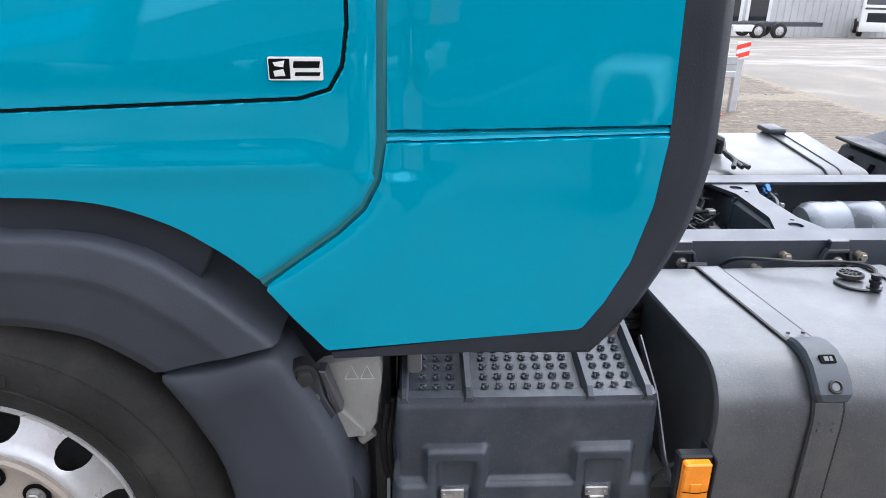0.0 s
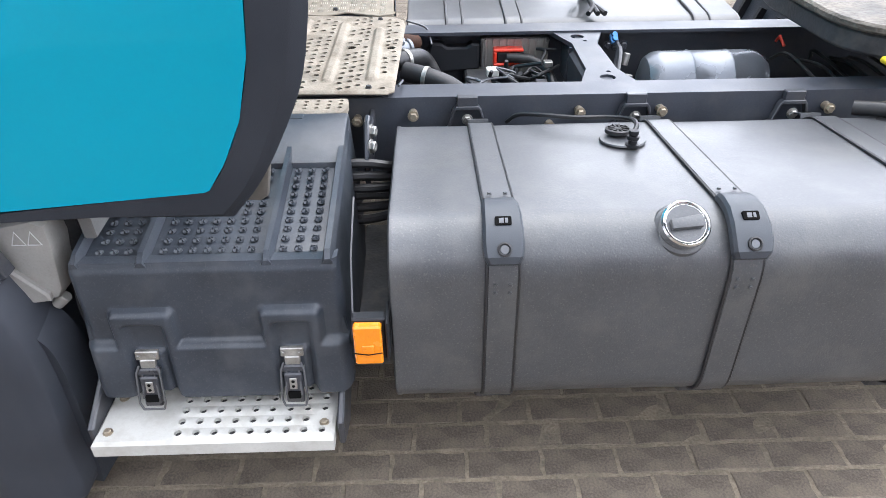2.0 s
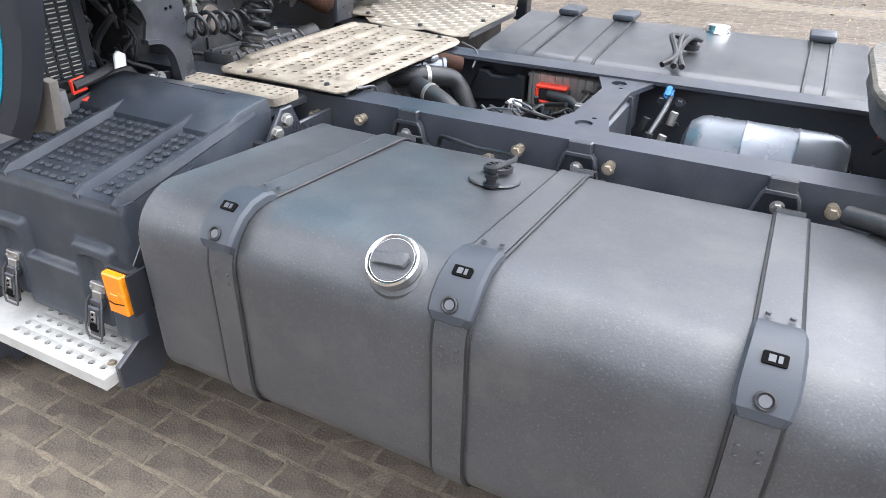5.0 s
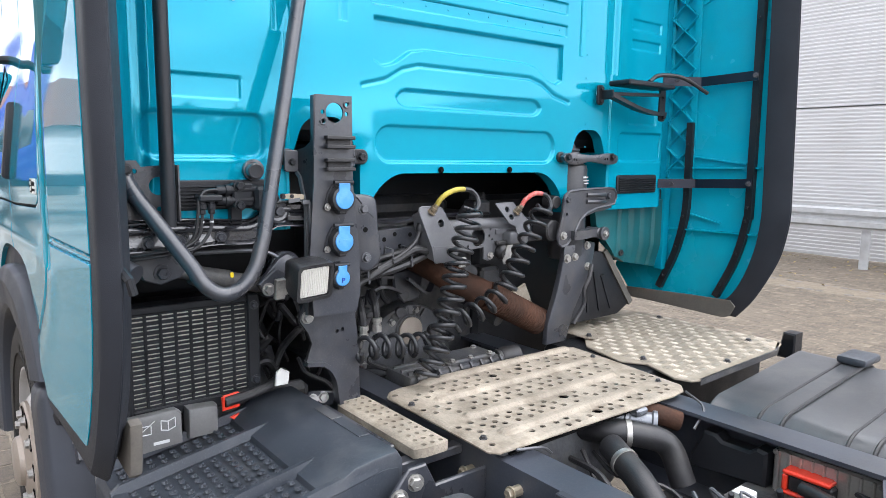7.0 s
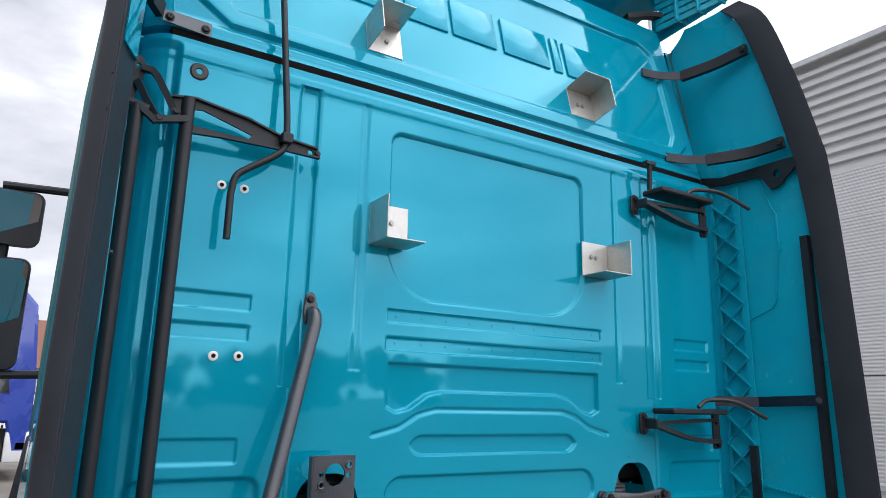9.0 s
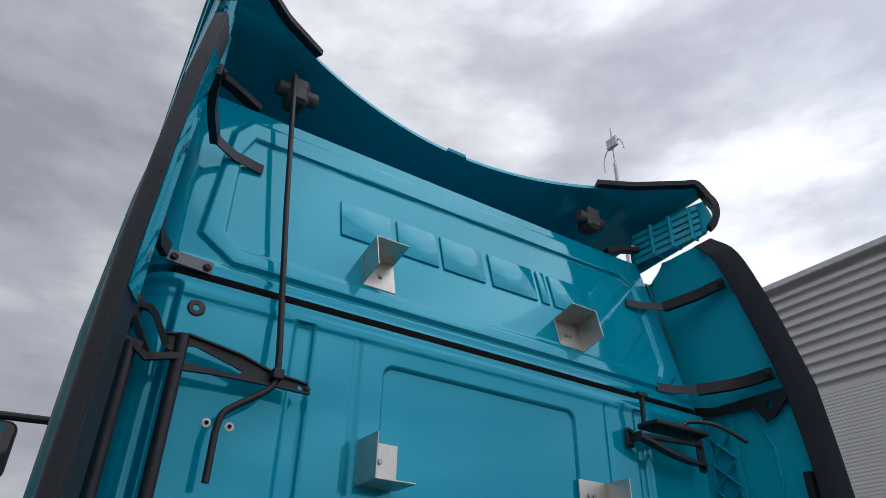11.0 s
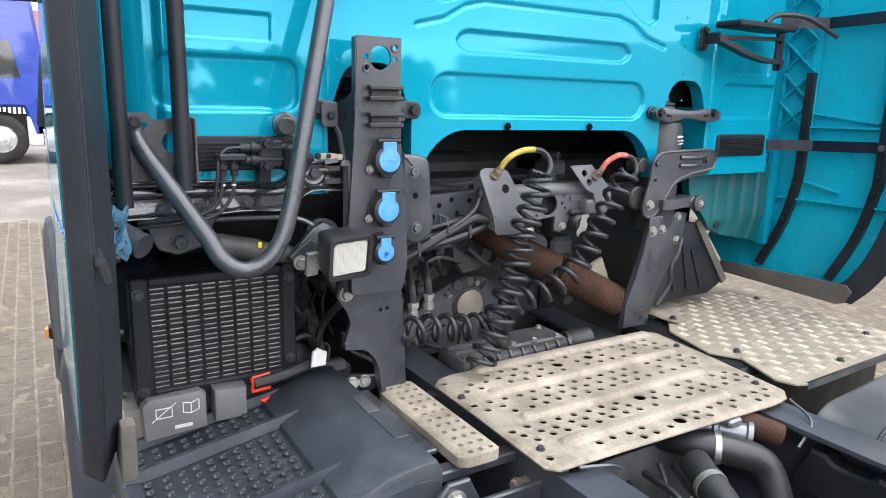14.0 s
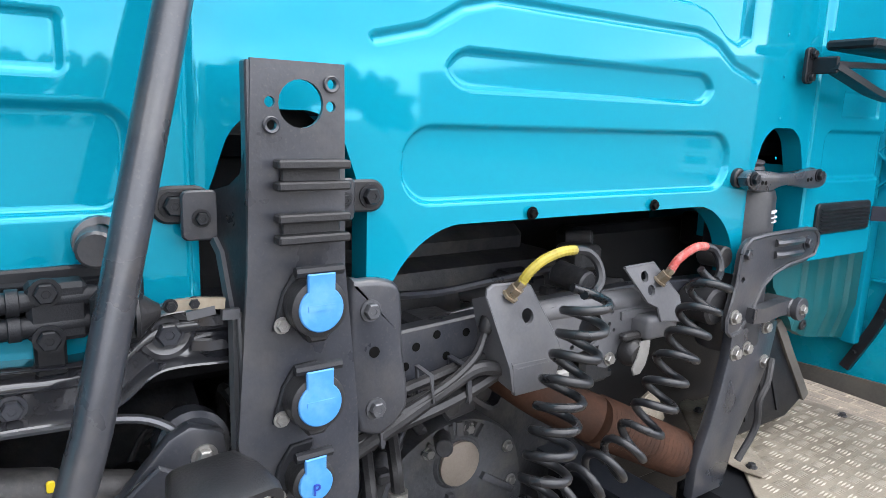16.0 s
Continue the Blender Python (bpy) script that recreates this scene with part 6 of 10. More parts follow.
# dirty underside of the cab's rear corner, right of the vents, its shade put into the teal
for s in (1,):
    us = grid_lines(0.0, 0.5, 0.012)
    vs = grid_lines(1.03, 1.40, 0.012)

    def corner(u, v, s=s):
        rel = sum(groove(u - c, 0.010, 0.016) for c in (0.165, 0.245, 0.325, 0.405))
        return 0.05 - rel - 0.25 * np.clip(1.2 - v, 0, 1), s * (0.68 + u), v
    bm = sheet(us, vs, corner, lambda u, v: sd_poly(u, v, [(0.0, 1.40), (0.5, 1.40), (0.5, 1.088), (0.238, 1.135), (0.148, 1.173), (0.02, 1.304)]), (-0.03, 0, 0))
    cpn = part("corner_panel", bm, TEAL_SHADED, fit, "dirty ribbed teal corner panel with shade in its colour")
    bm = B()
    lathe(bm, [(0.015, 0), (0.014, 0.005), (0.008, 0.006), (0.006, 0.002), (0, 0.002)], (0.046, 0.872, 1.180), (1, 0, 0), 16)
    part("rubber_plug", bm, RUBBER, cpn)

# socket tower
tower = thing("socket_tower", "", "")
tower.parent = truck
tower["label"] = "folded steel tower with trailer sockets and blue caps"
XT = 0.185
bm = B()
face = [(-0.642, 1.736), (-0.532, 1.736), (-0.530, 1.50), (-0.512, 1.32), (-0.508, 1.20), (-0.52, 1.14), (-0.655, 1.14), (-0.665, 1.30), (-0.650, 1.50)]
plate(bm, face[::-1], "x", XT, XT + 0.006, holes=((-0.585, 1.690, 0.0268), (-0.6215, 1.691, 0.0060), (-0.5490, 1.688, 0.0060), (-0.6205, 1.666, 0.0062), (-0.5490, 1.713, 0.0062)))
part("tower_face", bm, BRACKET, tower)
bm = B()
side = [(XT + 0.0045, 1.734), (XT - 0.014, 1.734), (XT - 0.014, 1.60), (XT - 0.014, 1.14), (XT + 0.0045, 1.14)]
plate(bm, side, "y", -0.648, -0.638, 0.002)
part("tower_flange", bm, BRACKET, tower)
for (y, z) in ((-0.6205, 1.666), (-0.5490, 1.713)):
    bm = B()
    lathe(bm, [(0.0098, 0), (0.0098, 0.003), (0.0085, 0.004), (0.0056, 0.003), (0.0056, -0.004)], (XT + 0.006, y, z), (1, 0, 0), 18)
    part("threaded_sleeve", bm, BRACKET, tower)
for z in (1.612, 1.552):
    bm = B()
    for dz in (0.012, -0.012):
        box(bm, XT + 0.012, XT + 0.032, -0.622, -0.535, z + dz - 0.005, z + dz + 0.005, 0.002)
    box(bm, XT + 0.006, XT + 0.014, -0.612, -0.54, z - 0.010, z + 0.010, 0.002)
    part("hose_clip", bm, RUBBER, tower)
for y0, z, s in ((-0.709, 1.572, -1), (-0.456, 1.574, 1)):
    bm = B()
    plate(bm, rounded(*sorted((y0 + s * 0.024, y0 - s * 0.045)), z - 0.022, z + 0.022, 0.020, 5), "x", 0.100, 0.114, 0.003)
    lug = part("rubber_lug", bm, RUBBER, tower)
    bolt(lug, (0.114, y0, z), (1, 0, 0), 0.012, BLACK)
bm = B()
plate(bm, rounded(-0.704, -0.662, 1.532, 1.590, 0.008, 3), "x", 0.122, 0.130, 0.002)
ek = part("ear_plate", bm, BRACKET, tower)
bolt(ek, (0.130, -0.682, 1.558), (1, 0, 0), 0.008, BLACK)
bm = B()
plate(bm, rounded(-0.520, -0.486, 1.545, 1.600, 0.006, 3), "x", 0.122, 0.130, 0.002)
ek = part("ear_plate", bm, BRACKET, tower)
bolt(ek, (0.130, -0.502, 1.572), (1, 0, 0), 0.008, BLACK)
# side web that widens towards the ear and runs down as a narrow flange
bm = B()
web = [(XT - 0.001, 1.64), (XT - 0.010, 1.612), (XT - 0.03, 1.598), (0.126, 1.590), (0.126, 1.532), (0.138, 1.518), (0.150, 1.47), (0.158, 1.44), (0.158, 1.14), (XT - 0.001, 1.14)]
vs = [bm.verts.new((x, -0.648 - 0.30 * (XT - x), z)) for x, z in web]
bm.faces.new(vs)
bmesh.ops.solidify(bm, geom=bm.faces[:], thickness=0.004)
part("tower_ear", bm, BRACKET, tower)
bm = B()
tube(bm, [(x + 0.001, -0.650 - 0.30 * (XT - x), z) for x, z in web[4:9]], 0, flat=(0.0035, 0.005))
part("ear_lip", bm, STRAP, tower)


def socket(y, z, r, letter):
    """A trailer socket with a hinged blue lid."""
    bm = B()
    plate(bm, [(y - 0.046, z - 0.032), (y - 0.028, z - 0.036), (y + 0.01, z + 0.03), (y + 0.01, z + 0.038), (y - 0.018, z + 0.036), (y - 0.034, z + 0.012)], "x", XT + 0.006, XT + 0.014, 0.002)
    so = part("socket", bm, BLACK, tower, "black trailer socket with blue lid")
    bm = B()
    lathe(bm, [(r * 1.02, 0.0), (r * 1.02, 0.026), (r, 0.034), (r * 0.86, 0.036), (0, 0.036)], (XT + 0.006, y, z - 0.004), (1, 0, 0), 28)
    plate(bm, [(y - r * 0.6, z - r * 0.85), (y + r * 0.6, z - r * 0.85), (y + r * 0.3, z - r * 1.35), (y - r * 0.3, z - r * 1.35)], "x", XT + 0.008, XT + 0.036, 0.003)
    part("socket_body", bm, RUBBER, so)
    bm = B()
    neck = r * 0.5
    circ = arc(y, z - 0.004, r * 0.80, 90 + 38, 450 - 38, 24)
    plate(bm, circ + [(y + neck, z + r * 1.12), (y - neck, z + r * 1.12)], "x", XT + 0.040, XT + 0.046, 0.0015)
    ld = part("socket_lid", bm, BLUE, so, "blue plastic lid")
    bm = B()
    tube(bm, [(XT + 0.038, y - r * 0.85, z + r * 1.18), (XT + 0.038, y + r * 0.85, z + r * 1.18)], 0.0065, 8)
    part("hinge_pin", bm, BLACK, so)
    if letter:
        cu = bpy.data.curves.new("letter", "FONT")
        cu.body = "P"
        cu.size = r * 0.75
        cu.extrude = 0.001
        cu.align_x = "CENTER"
        tmp = new("letter", cu)
        dg = bpy.context.evaluated_depsgraph_get()
        me = bpy.data.meshes.new_from_object(tmp.evaluated_get(dg))
        bpy.data.objects.remove(tmp)
        me.materials.clear()
        me.materials.append(BLUECAB)
        lt = new("letter", me)
        lt.parent = ld
        lt.matrix_basis = Matrix(((0, 0, 1, XT + 0.047), (1, 0, 0, y), (0, 1, 0, z - r * 0.62), (0, 0, 0, 1)))
    else:
        bm = B()
        box(bm, XT + 0.046, XT + 0.047, y - r * 0.5, y + r * 0.5, z - r * 0.15, z + r * 0.05)
        part("printed_bar", bm, BLUE, ld)
    bolt(so, (XT + 0.014, y - 0.036, z - 0.026), (1, 0, 0), 0.0075, STEEL)


socket(-0.578, 1.465, 0.034, False)
socket(-0.580, 1.350, 0.034, False)
socket(-0.586, 1.250, 0.027, True)
# lower gusset down to the chassis
bm = B()
plate(bm, [(-0.645, 1.215), (-0.508, 1.215), (-0.490, 1.08), (-0.478, 0.86), (-0.545, 0.855), (-0.560, 0.93), (-0.60, 0.985), (-0.652, 1.00), (-0.635, 1.05), (-0.645, 1.08), (-0.672, 1.12), (-0.665, 1.15)], "x", 0.125, 0.137, holes=((-0.555, 1.075, 0.006), (-0.537, 1.077, 0.006)))
gu = part("tower_foot", bm, BRACKET, tower)
bolt(gu, (0.137, -0.648, 1.128), (1, 0, 0), 0.014, STEEL)
bm = B()
tube(bm, spline([(0.135, -0.655, 0.995), (0.14, -0.60, 0.985), (0.14, -0.565, 0.94), (0.14, -0.552, 0.86)], 5), 0, flat=(0.018, 0.006))
part("foot_lip", bm, BRACKET, tower)
bm = B()
plate(bm, [(p.x, p.y) for p in spline([(-0.50, 1.30, 0), (-0.50, 1.455, 0), (-0.485, 1.467, 0), (-0.44, 1.462, 0), (-0.42, 1.44, 0), (-0.415, 1.36, 0), (-0.405, 1.285, 0), (-0.42, 1.255, 0), (-0.452, 1.238, 0), (-0.485, 1.25, 0)], 3)][::-1], "x", 0.122, 0.145, 0.010, seg=3)
wg = part("tower_wing", bm, BRACKET, tower)
for y, z in ((-0.470, 1.424), (-0.460, 1.282)):
    bolt(wg, (0.145, y, z), (1, 0, 0), 0.0115, STRAP)
bm = B()
lathe(bm, [(0.008, 0), (0.008, 0.001), (0, 0.001)], (0.145, -0.463, 1.364), (1, 0, 0), 14)
part("bore", bm, INK_SHADE, wg)

set_back(tower, lambda p: p + Vector((0, 0.006, 0)))

# work lamp on the tower
lamp = thing("work_lamp", "", "")
lamp.parent = truck
lamp["label"] = "square black work lamp with clear ribbed glass"
lm = Matrix.Translation((0.275, -0.703, 1.264)) @ pose(0, 0, 0, 3, 13, 5) @ Matrix.Scale(0.93, 4)
bm = B()
rows = []
for x, k in ((-0.075, 0.55), (-0.06, 0.78), (-0.02, 0.98), (0.02, 1.05), (0.032, 1.02), (0.032, 0.86), (0.022, 0.84)):
    rows.append([bm.verts.new(lm @ Vector((x, u * k, v * k))) for u, v in rounded(-0.055, 0.055, -0.052, 0.052, 0.014, 3)])
for a, b in zip(rows, rows[1:]):
    for j in range(len(a)):
        m = (j + 1) % len(a)
        bm.faces.new((a[j], a[m], b[m], b[j]))
bm.faces.new(rows[0][::-1])
part("lamp_housing", bm, RUBBER, lamp)
bm = B()
plate(bm, rounded(-0.046, 0.046, -0.043, 0.043, 0.010, 3), "x", 0.018, 0.026, 0.003)
bmesh.ops.transform(bm, matrix=lm, verts=bm.verts)
lg = part("lamp_glass", bm, LENS, lamp, "clear ribbed lamp glass")
for k in range(15):
    bm = B()
    y = -0.040 + 0.08 * k / 14
    tube(bm, [lm @ Vector((0.0262, y, -0.038)), lm @ Vector((0.0262, y, 0.038))], 0.0019, 6)
    part("glass_rib", bm, LENS, lg)
bm = B()
box(bm, -0.06, -0.045, -0.075, -0.045, -0.07, -0.01, 0.002, m=lm)
part("lamp_foot", bm, STEEL, lamp)
bm = B()
plate(bm, [(-0.79, 1.24), (-0.74, 1.28), (-0.69, 1.25), (-0.70, 1.20), (-0.77, 1.205)], "x", 0.15, 0.16, 0.003)
lb = part("lamp_bracket", bm, BRACKET, lamp)
for y, z in ((-0.765, 1.225), (-0.72, 1.222)):
    bolt(lb, (0.16, y, z), (1, 0, 0), 0.013, STEEL)

# tubular hoop and hose uprights
hoop = thing("hose_support", "", "")
hoop.parent = truck
hoop["label"] = "bent black steel tubes carrying the trailer hoses"
bm = B()
hp = spline([(0.112, -0.640, 2.094), (0.130, -0.636, 2.088), (0.145, -0.640, 2.060)], 6) + spline([(0.255, -0.815, 1.38), (0.264, -0.842, 1.305), (0.268, -0.880, 1.260), (0.266, -0.925, 1.248), (0.256, -0.962, 1.272), (0.238, -0.985, 1.315)], 6) + spline([(0.165, -1.060, 1.445), (0.150, -1.080, 1.480), (0.135, -1.092, 1.51), (0.115, -1.092, 1.53)], 6)
tube(bm, hp, 0.0185, 14)
part("hoop_tube", bm, BRACKET, hoop, angle=50)
bm = B()
plate(bm, [(-0.660, 2.066), (-0.622, 2.066), (-0.620, 2.10), (-0.632, 2.142), (-0.645, 2.150), (-0.658, 2.142), (-0.664, 2.10)], "x", RW, RW + 0.01, 0.003)
hb = part("hoop_foot", bm, BRACKET, hoop)
bolt(hb, (RW + 0.01, -0.646, 2.128), (1, 0, 0), 0.008, BLACK)
for y, zt, zb in ((-1.012, 2.585, 1.405), (-1.126, 2.54, 1.375)):
    bm = B()
    tube(bm, [(0.17, y, zb), (0.17, y, (zb + zt) / 2), (0.17, y, zt)], 0.0165, 12)
    part("upright", bm, BLACK, hoop, angle=50)
# flat upper arm with a long slot
bm = B()
for outline in ([(-1.051, 2.580), (-0.997, 2.588), (-0.863, 2.567), (-0.851, 2.527), (-0.975, 2.563), (-1.026, 2.556)],
                [(-0.863, 2.567), (-0.772, 2.539), (-0.674, 2.528), (-0.662, 2.518), (-0.667, 2.502), (-0.760, 2.504), (-0.858, 2.503), (-0.858, 2.514), (-0.851, 2.527)],
                [(-1.051, 2.580), (-1.026, 2.556), (-0.998, 2.518), (-1.012, 2.496), (-1.039, 2.549)],
                [(-1.012, 2.496), (-0.998, 2.518), (-0.858, 2.514), (-0.858, 2.503), (-0.924, 2.502)]):
    plate(bm, outline, "x", 0.163, 0.169, holes=((-0.692, 2.515, 0.0075),) if len(outline) == 9 else ())
arm = part("upper_arm", bm, BLACK, hoop)
bm = B()
tube(bm, [(0.172, -1.051, 2.580), (0.172, -0.997, 2.588), (0.172, -0.863, 2.567), (0.172, -0.772, 2.539), (0.172, -0.674, 2.528)], 0, flat=(0.006, 0.0025))
tube(bm, [(0.172, -1.012, 2.497), (0.172, -0.924, 2.503), (0.172, -0.76, 2.505), (0.172, -0.667, 2.503)], 0, flat=(0.006, 0.0025))
part("arm_lip", bm, BLACK, arm)
bolt(arm, (0.169, -0.674, 2.516), (1, 0, 0), 0.006, BLACK)
bm = B()
plate(bm, [(-1.140, 2.682), (-1.124, 2.680), (-1.108, 2.652), (-1.122, 2.606), (-1.138, 2.545), (-1.148, 2.545), (-1.146, 2.62)], "x", 0.128, 0.136, 0.002, holes=((-1.129, 2.655, 0.006),))
part("link_bracket", bm, BLACK, hoop)
for pts, w in (([(0.140, -1.122, 2.648), (0.142, -1.098, 2.646), (0.150, -1.084, 2.628), (0.172, -1.035, 2.531)], 0.008), ([(0.140, -1.128, 2.612), (0.155, -1.104, 2.562), (0.175, -1.076, 2.509)], 0.008),
               ([(0.178, -1.122, 2.533), (0.182, -1.081, 2.502)], 0.007), ([(0.182, -1.085, 2.507), (0.180, -1.013, 2.526)], 0.008)):
    bm = B()
    tube(bm, pts, 0, flat=(0.008, w))
    part("link", bm, BLACK, hoop)
for y, z in ((-1.040, 2.538), (-1.076, 2.512)):
    bolt(hoop, (0.184, y, z), (1, 0, 0), 0.008, BLACK)
bm = B()
tube(bm, [(0.17, -1.18, 2.55), (0.175, -1.10, 2.53)], 0.012, 10)
part("pivot", bm, BLACK, hoop)
bm = B()
rod = [(-0.03, -0.80, 3.76), (0.09, -0.785, 3.1), (0.175, -0.765, 2.60)] + spline([(0.178, -0.762, 2.53), (0.18, -0.78, 2.49), (0.18, -0.86, 2.43), (0.18, -0.885, 2.405), (0.18, -0.893, 2.36)], 5) + [(0.18, -0.893, 2.245)]
tube(bm, rod, 0.009, 9)
part("hanger_rod", bm, BLACK, hoop, angle=50)
bm = B()
box(bm, 0.160, 0.198, -0.780, -0.750, 2.518, 2.546, 0.003)
part("rod_clamp", bm, BLACK, hoop)
# bracket at the lower left corner
bm = B()
plate(bm, [(-1.13, 1.56), (-1.07, 1.56), (-1.06, 1.545), (-0.982, 1.552), (-0.98, 1.41), (-1.12, 1.42)], "x", RW + 0.015, RW + 0.021, holes=((-1.022, 1.50, 0.022), (-1.022, 1.445, 0.006), (-1.075, 1.535, 0.006)))
box(bm, RW + 0.015, RW + 0.045, -0.984, -0.979, 1.415, 1.55, 0.001)
cb = part("corner_bracket", bm, BRACKET, hoop)
bolt(cb, (RW + 0.03, -1.095, 1.54), (1, 0, 0), 0.010, BLACK)
bm = B()
cyl(bm, (RW - 0.01, -0.782, 1.537), (RW + 0.05, -0.79, 1.535), 0.020)
lathe(bm, [(0.028, 0), (0.028, 0.012), (0.02, 0.014)], (RW, -0.780, 1.537), (1, 0, 0), 20)
part("rubber_stub", bm, BRACKET, hoop)

# level valve with its lever and air lines
valve = thing("level_valve", "", "")
valve.parent = truck
valve["label"] = "black cab levelling valve with lever and air lines"
bm = B()
box(bm, RW + 0.02, RW + 0.07, -0.80, -0.75, 1.435, 1.495, 0.008)
cyl(bm, (RW + 0.045, -0.895, 1.488), (RW + 0.045, -0.79, 1.488), 0.011)
cyl(bm, (RW + 0.045, -0.895, 1.462), (RW + 0.045, -0.79, 1.462), 0.011)
cyl(bm, (RW + 0.045, -0.872, 1.488), (RW + 0.045, -0.86, 1.488), 0.014)
cyl(bm, (RW + 0.045, -0.872, 1.462), (RW + 0.045, -0.86, 1.462), 0.014)
box(bm, RW + 0.02, RW + 0.055, -0.855, -0.80, 1.445, 1.505, 0.005)
lathe(bm, [(0.028, 0), (0.028, 0.010), (0.025, 0.016), (0.028, 0.022), (0.012, 0.03), (0, 0.03)], (RW + 0.045, -0.785, 1.460), (0.0, 1, 0), 18)
vb = part("valve_body", bm, BLACK, valve)
for z in (1.498, 1.450):
    bolt(vb, (RW + 0.056, -0.838, z), (1, 0, 0), 0.011, BLACK)
bm = B()
tube(bm, [(RW + 0.055, -0.705, 1.455), (RW + 0.06, -0.675, 1.460)], 0, flat=(0.003, 0.005))
part("lever", bm, STRAP, valve)
bm = B()
tube(bm, [(RW + 0.06, -0.668, 1.453), (RW + 0.06, -0.648, 1.452)], 0, flat=(0.004, 0.006))
tube(bm, [(RW + 0.06, -0.648, 1.453), (RW + 0.06, -0.646, 1.40), (RW + 0.05, -0.632, 1.27)], 0.0045, 8)
part("link_rod", bm, STRAP, valve)
for pts in (((0.17, -0.934, 1.448), (0.172, -0.936, 1.415), (0.17, -0.946, 1.376), (0.165, -0.979, 1.352), (0.16, -1.03, 1.344), (0.13, -1.10, 1.335)),
            ((0.17, -0.911, 1.446), (0.172, -0.915, 1.396), (0.17, -0.940, 1.358), (0.165, -0.969, 1.343), (0.16, -1.03, 1.335), (0.13, -1.10, 1.325)),
            ((0.165, -0.895, 1.490), (0.172, -0.926, 1.487), (0.175, -0.943, 1.466), (0.174, -0.946, 1.43), (0.168, -0.957, 1.375), (0.16, -1.0, 1.350), (0.13, -1.10, 1.34))):
    bm = B()
    tube(bm, spline(pts, 7), 0.0042, 8)
    part("air_line", bm, RUBBER, valve)
for y in (-0.934, -0.911):
    bm = B()
    lathe(bm, [(0.006, -0.012), (0.008, -0.01), (0.008, 0.0), (0.011, 0.002), (0.011, 0.012), (0.008, 0.014), (0.008, 0.026), (0, 0.026)], (0.17, y, 1.443), (0, 0, 1), 10)
    part("line_fitting", bm, BLACK, valve)
    bm = B()
    lathe(bm, [(0.0046, 0), (0.005, 0.001), (0.005, 0.004), (0.0046, 0.005)], (0.171, y - 0.001, 1.41), (0, 0, 1), 8)
    part("printed_bar", bm, PRINT, valve)
bm = B()
box(bm, RW + 0.035, RW + 0.075, -0.945, -0.885, 1.462, 1.478, 0.004)
part("line_connector", bm, BLACK, valve)
bm = B()
box(bm, RW + 0.0, RW + 0.025, -0.85, -0.82, 1.40, 1.447, 0.003)
part("valve_bracket", bm, BLACK, valve)
bm = B()
lathe(bm, [(0.008, -0.006), (0.012, 0.0), (0.020, 0.010), (0.024, 0.016), (0.030, 0.018), (0.030, 0.022), (0.0, 0.024)], (RW + 0.05, -0.738, 1.464), (0, -1, 0), 20)
part("valve_boot", bm, RUBBER, valve)
bm = B()
tube(bm, [(RW + 0.052, -0.722, 1.468), (RW + 0.056, -0.695, 1.469), (RW + 0.06, -0.664, 1.466)], 0, flat=(0.003, 0.0065))
la = part("lever_arm", bm, ZINCBOLT, valve, "beige zinc lever")
for y in (-0.722, -0.697):
    bolt(la, (RW + 0.056, y, 1.469), (1, 0, 0), 0.006, BLACK)

# stamped cross beam that carries the cab
beam = thing("cab_suspension_beam", "", "")
beam.parent = truck
beam["label"] = "stamped dark steel beam carrying the cab suspension"
bm = B()
rows = []
shape = spline([(-1.18, 1.342, 1.424), (-0.975, 1.343, 1.421), (-0.886, 1.348, 1.416), (-0.805, 1.345, 1.412), (-0.770, 1.356, 1.427), (-0.739, 1.380, 1.450), (-0.710, 1.386, 1.457), (-0.646, 1.382, 1.455), (-0.56, 1.380, 1.452)], 5)
for y, z0, z1 in shape:
    h = z1 - z0
    rows.append([bm.verts.new((x + 0.024, y, z0 + q * h)) for x, q in ((0.03, 1.0), (0.106, 1.0), (0.117, 0.985), (0.119, 0.95), (0.112, 0.90), (0.101, 0.87), (0.100, 0.82), (0.108, 0.76), (0.111, 0.70), (0.111, 0.60), (0.106, 0.54), (0.100, 0.50), (0.100, 0.16), (0.105, 0.10), (0.118, 0.06), (0.119, 0.025), (0.110, 0.0), (0.03, 0.0))])
for a, b in zip(rows, rows[1:]):
    for j in range(len(a)):
        m = (j + 1) % len(a)
        bm.faces.new((a[j], a[m], b[m], b[j]))
bm.faces.new(rows[0])
bm.faces.new(rows[-1][::-1])
part("beam_left", bm, GLOSSDARK, beam, "glossy dark pressed steel beam", angle=50)
for z in (1.432, 1.402):
    bm = B()
    tube(bm, [(0.126, -0.690, z + 0.006), (0.136, -0.672, z + 0.006), (0.136, -0.635, z + 0.006), (0.126, -0.605, z + 0.006)], 0, flat=(0.006, 0.006))
    part("pressed_rib", bm, GLOSSDARK, beam)
bm = B()
lathe(bm, [(0.034, 0), (0.032, 0.006), (0.026, 0.008), (0.02, 0.006), (0, 0.006)], (0.124, -0.719, 1.428), (1, 0, 0), 24)
part("pressed_boss", bm, GLOSSDARK, beam)
for y, z in ((-0.719, 1.428), (-0.874, 1.368), (-0.975, 1.363), (-1.05, 1.362)):
    bolt(beam, (0.130 if y > -0.8 else 0.125, y, z), (1, 0, 0), 0.014 if y > -0.8 else 0.011, BRACKET)
bm = B()
plate(bm, [(-0.46, 1.34), (-0.15, 1.355), (0.20, 1.36), (0.47, 1.35), (0.47, 1.26), (0.2, 1.27), (-0.15, 1.265), (-0.46, 1.245)], "x", 0.0, 0.035, 0.004)
bc = part("beam_middle", bm, BRACKET, beam)
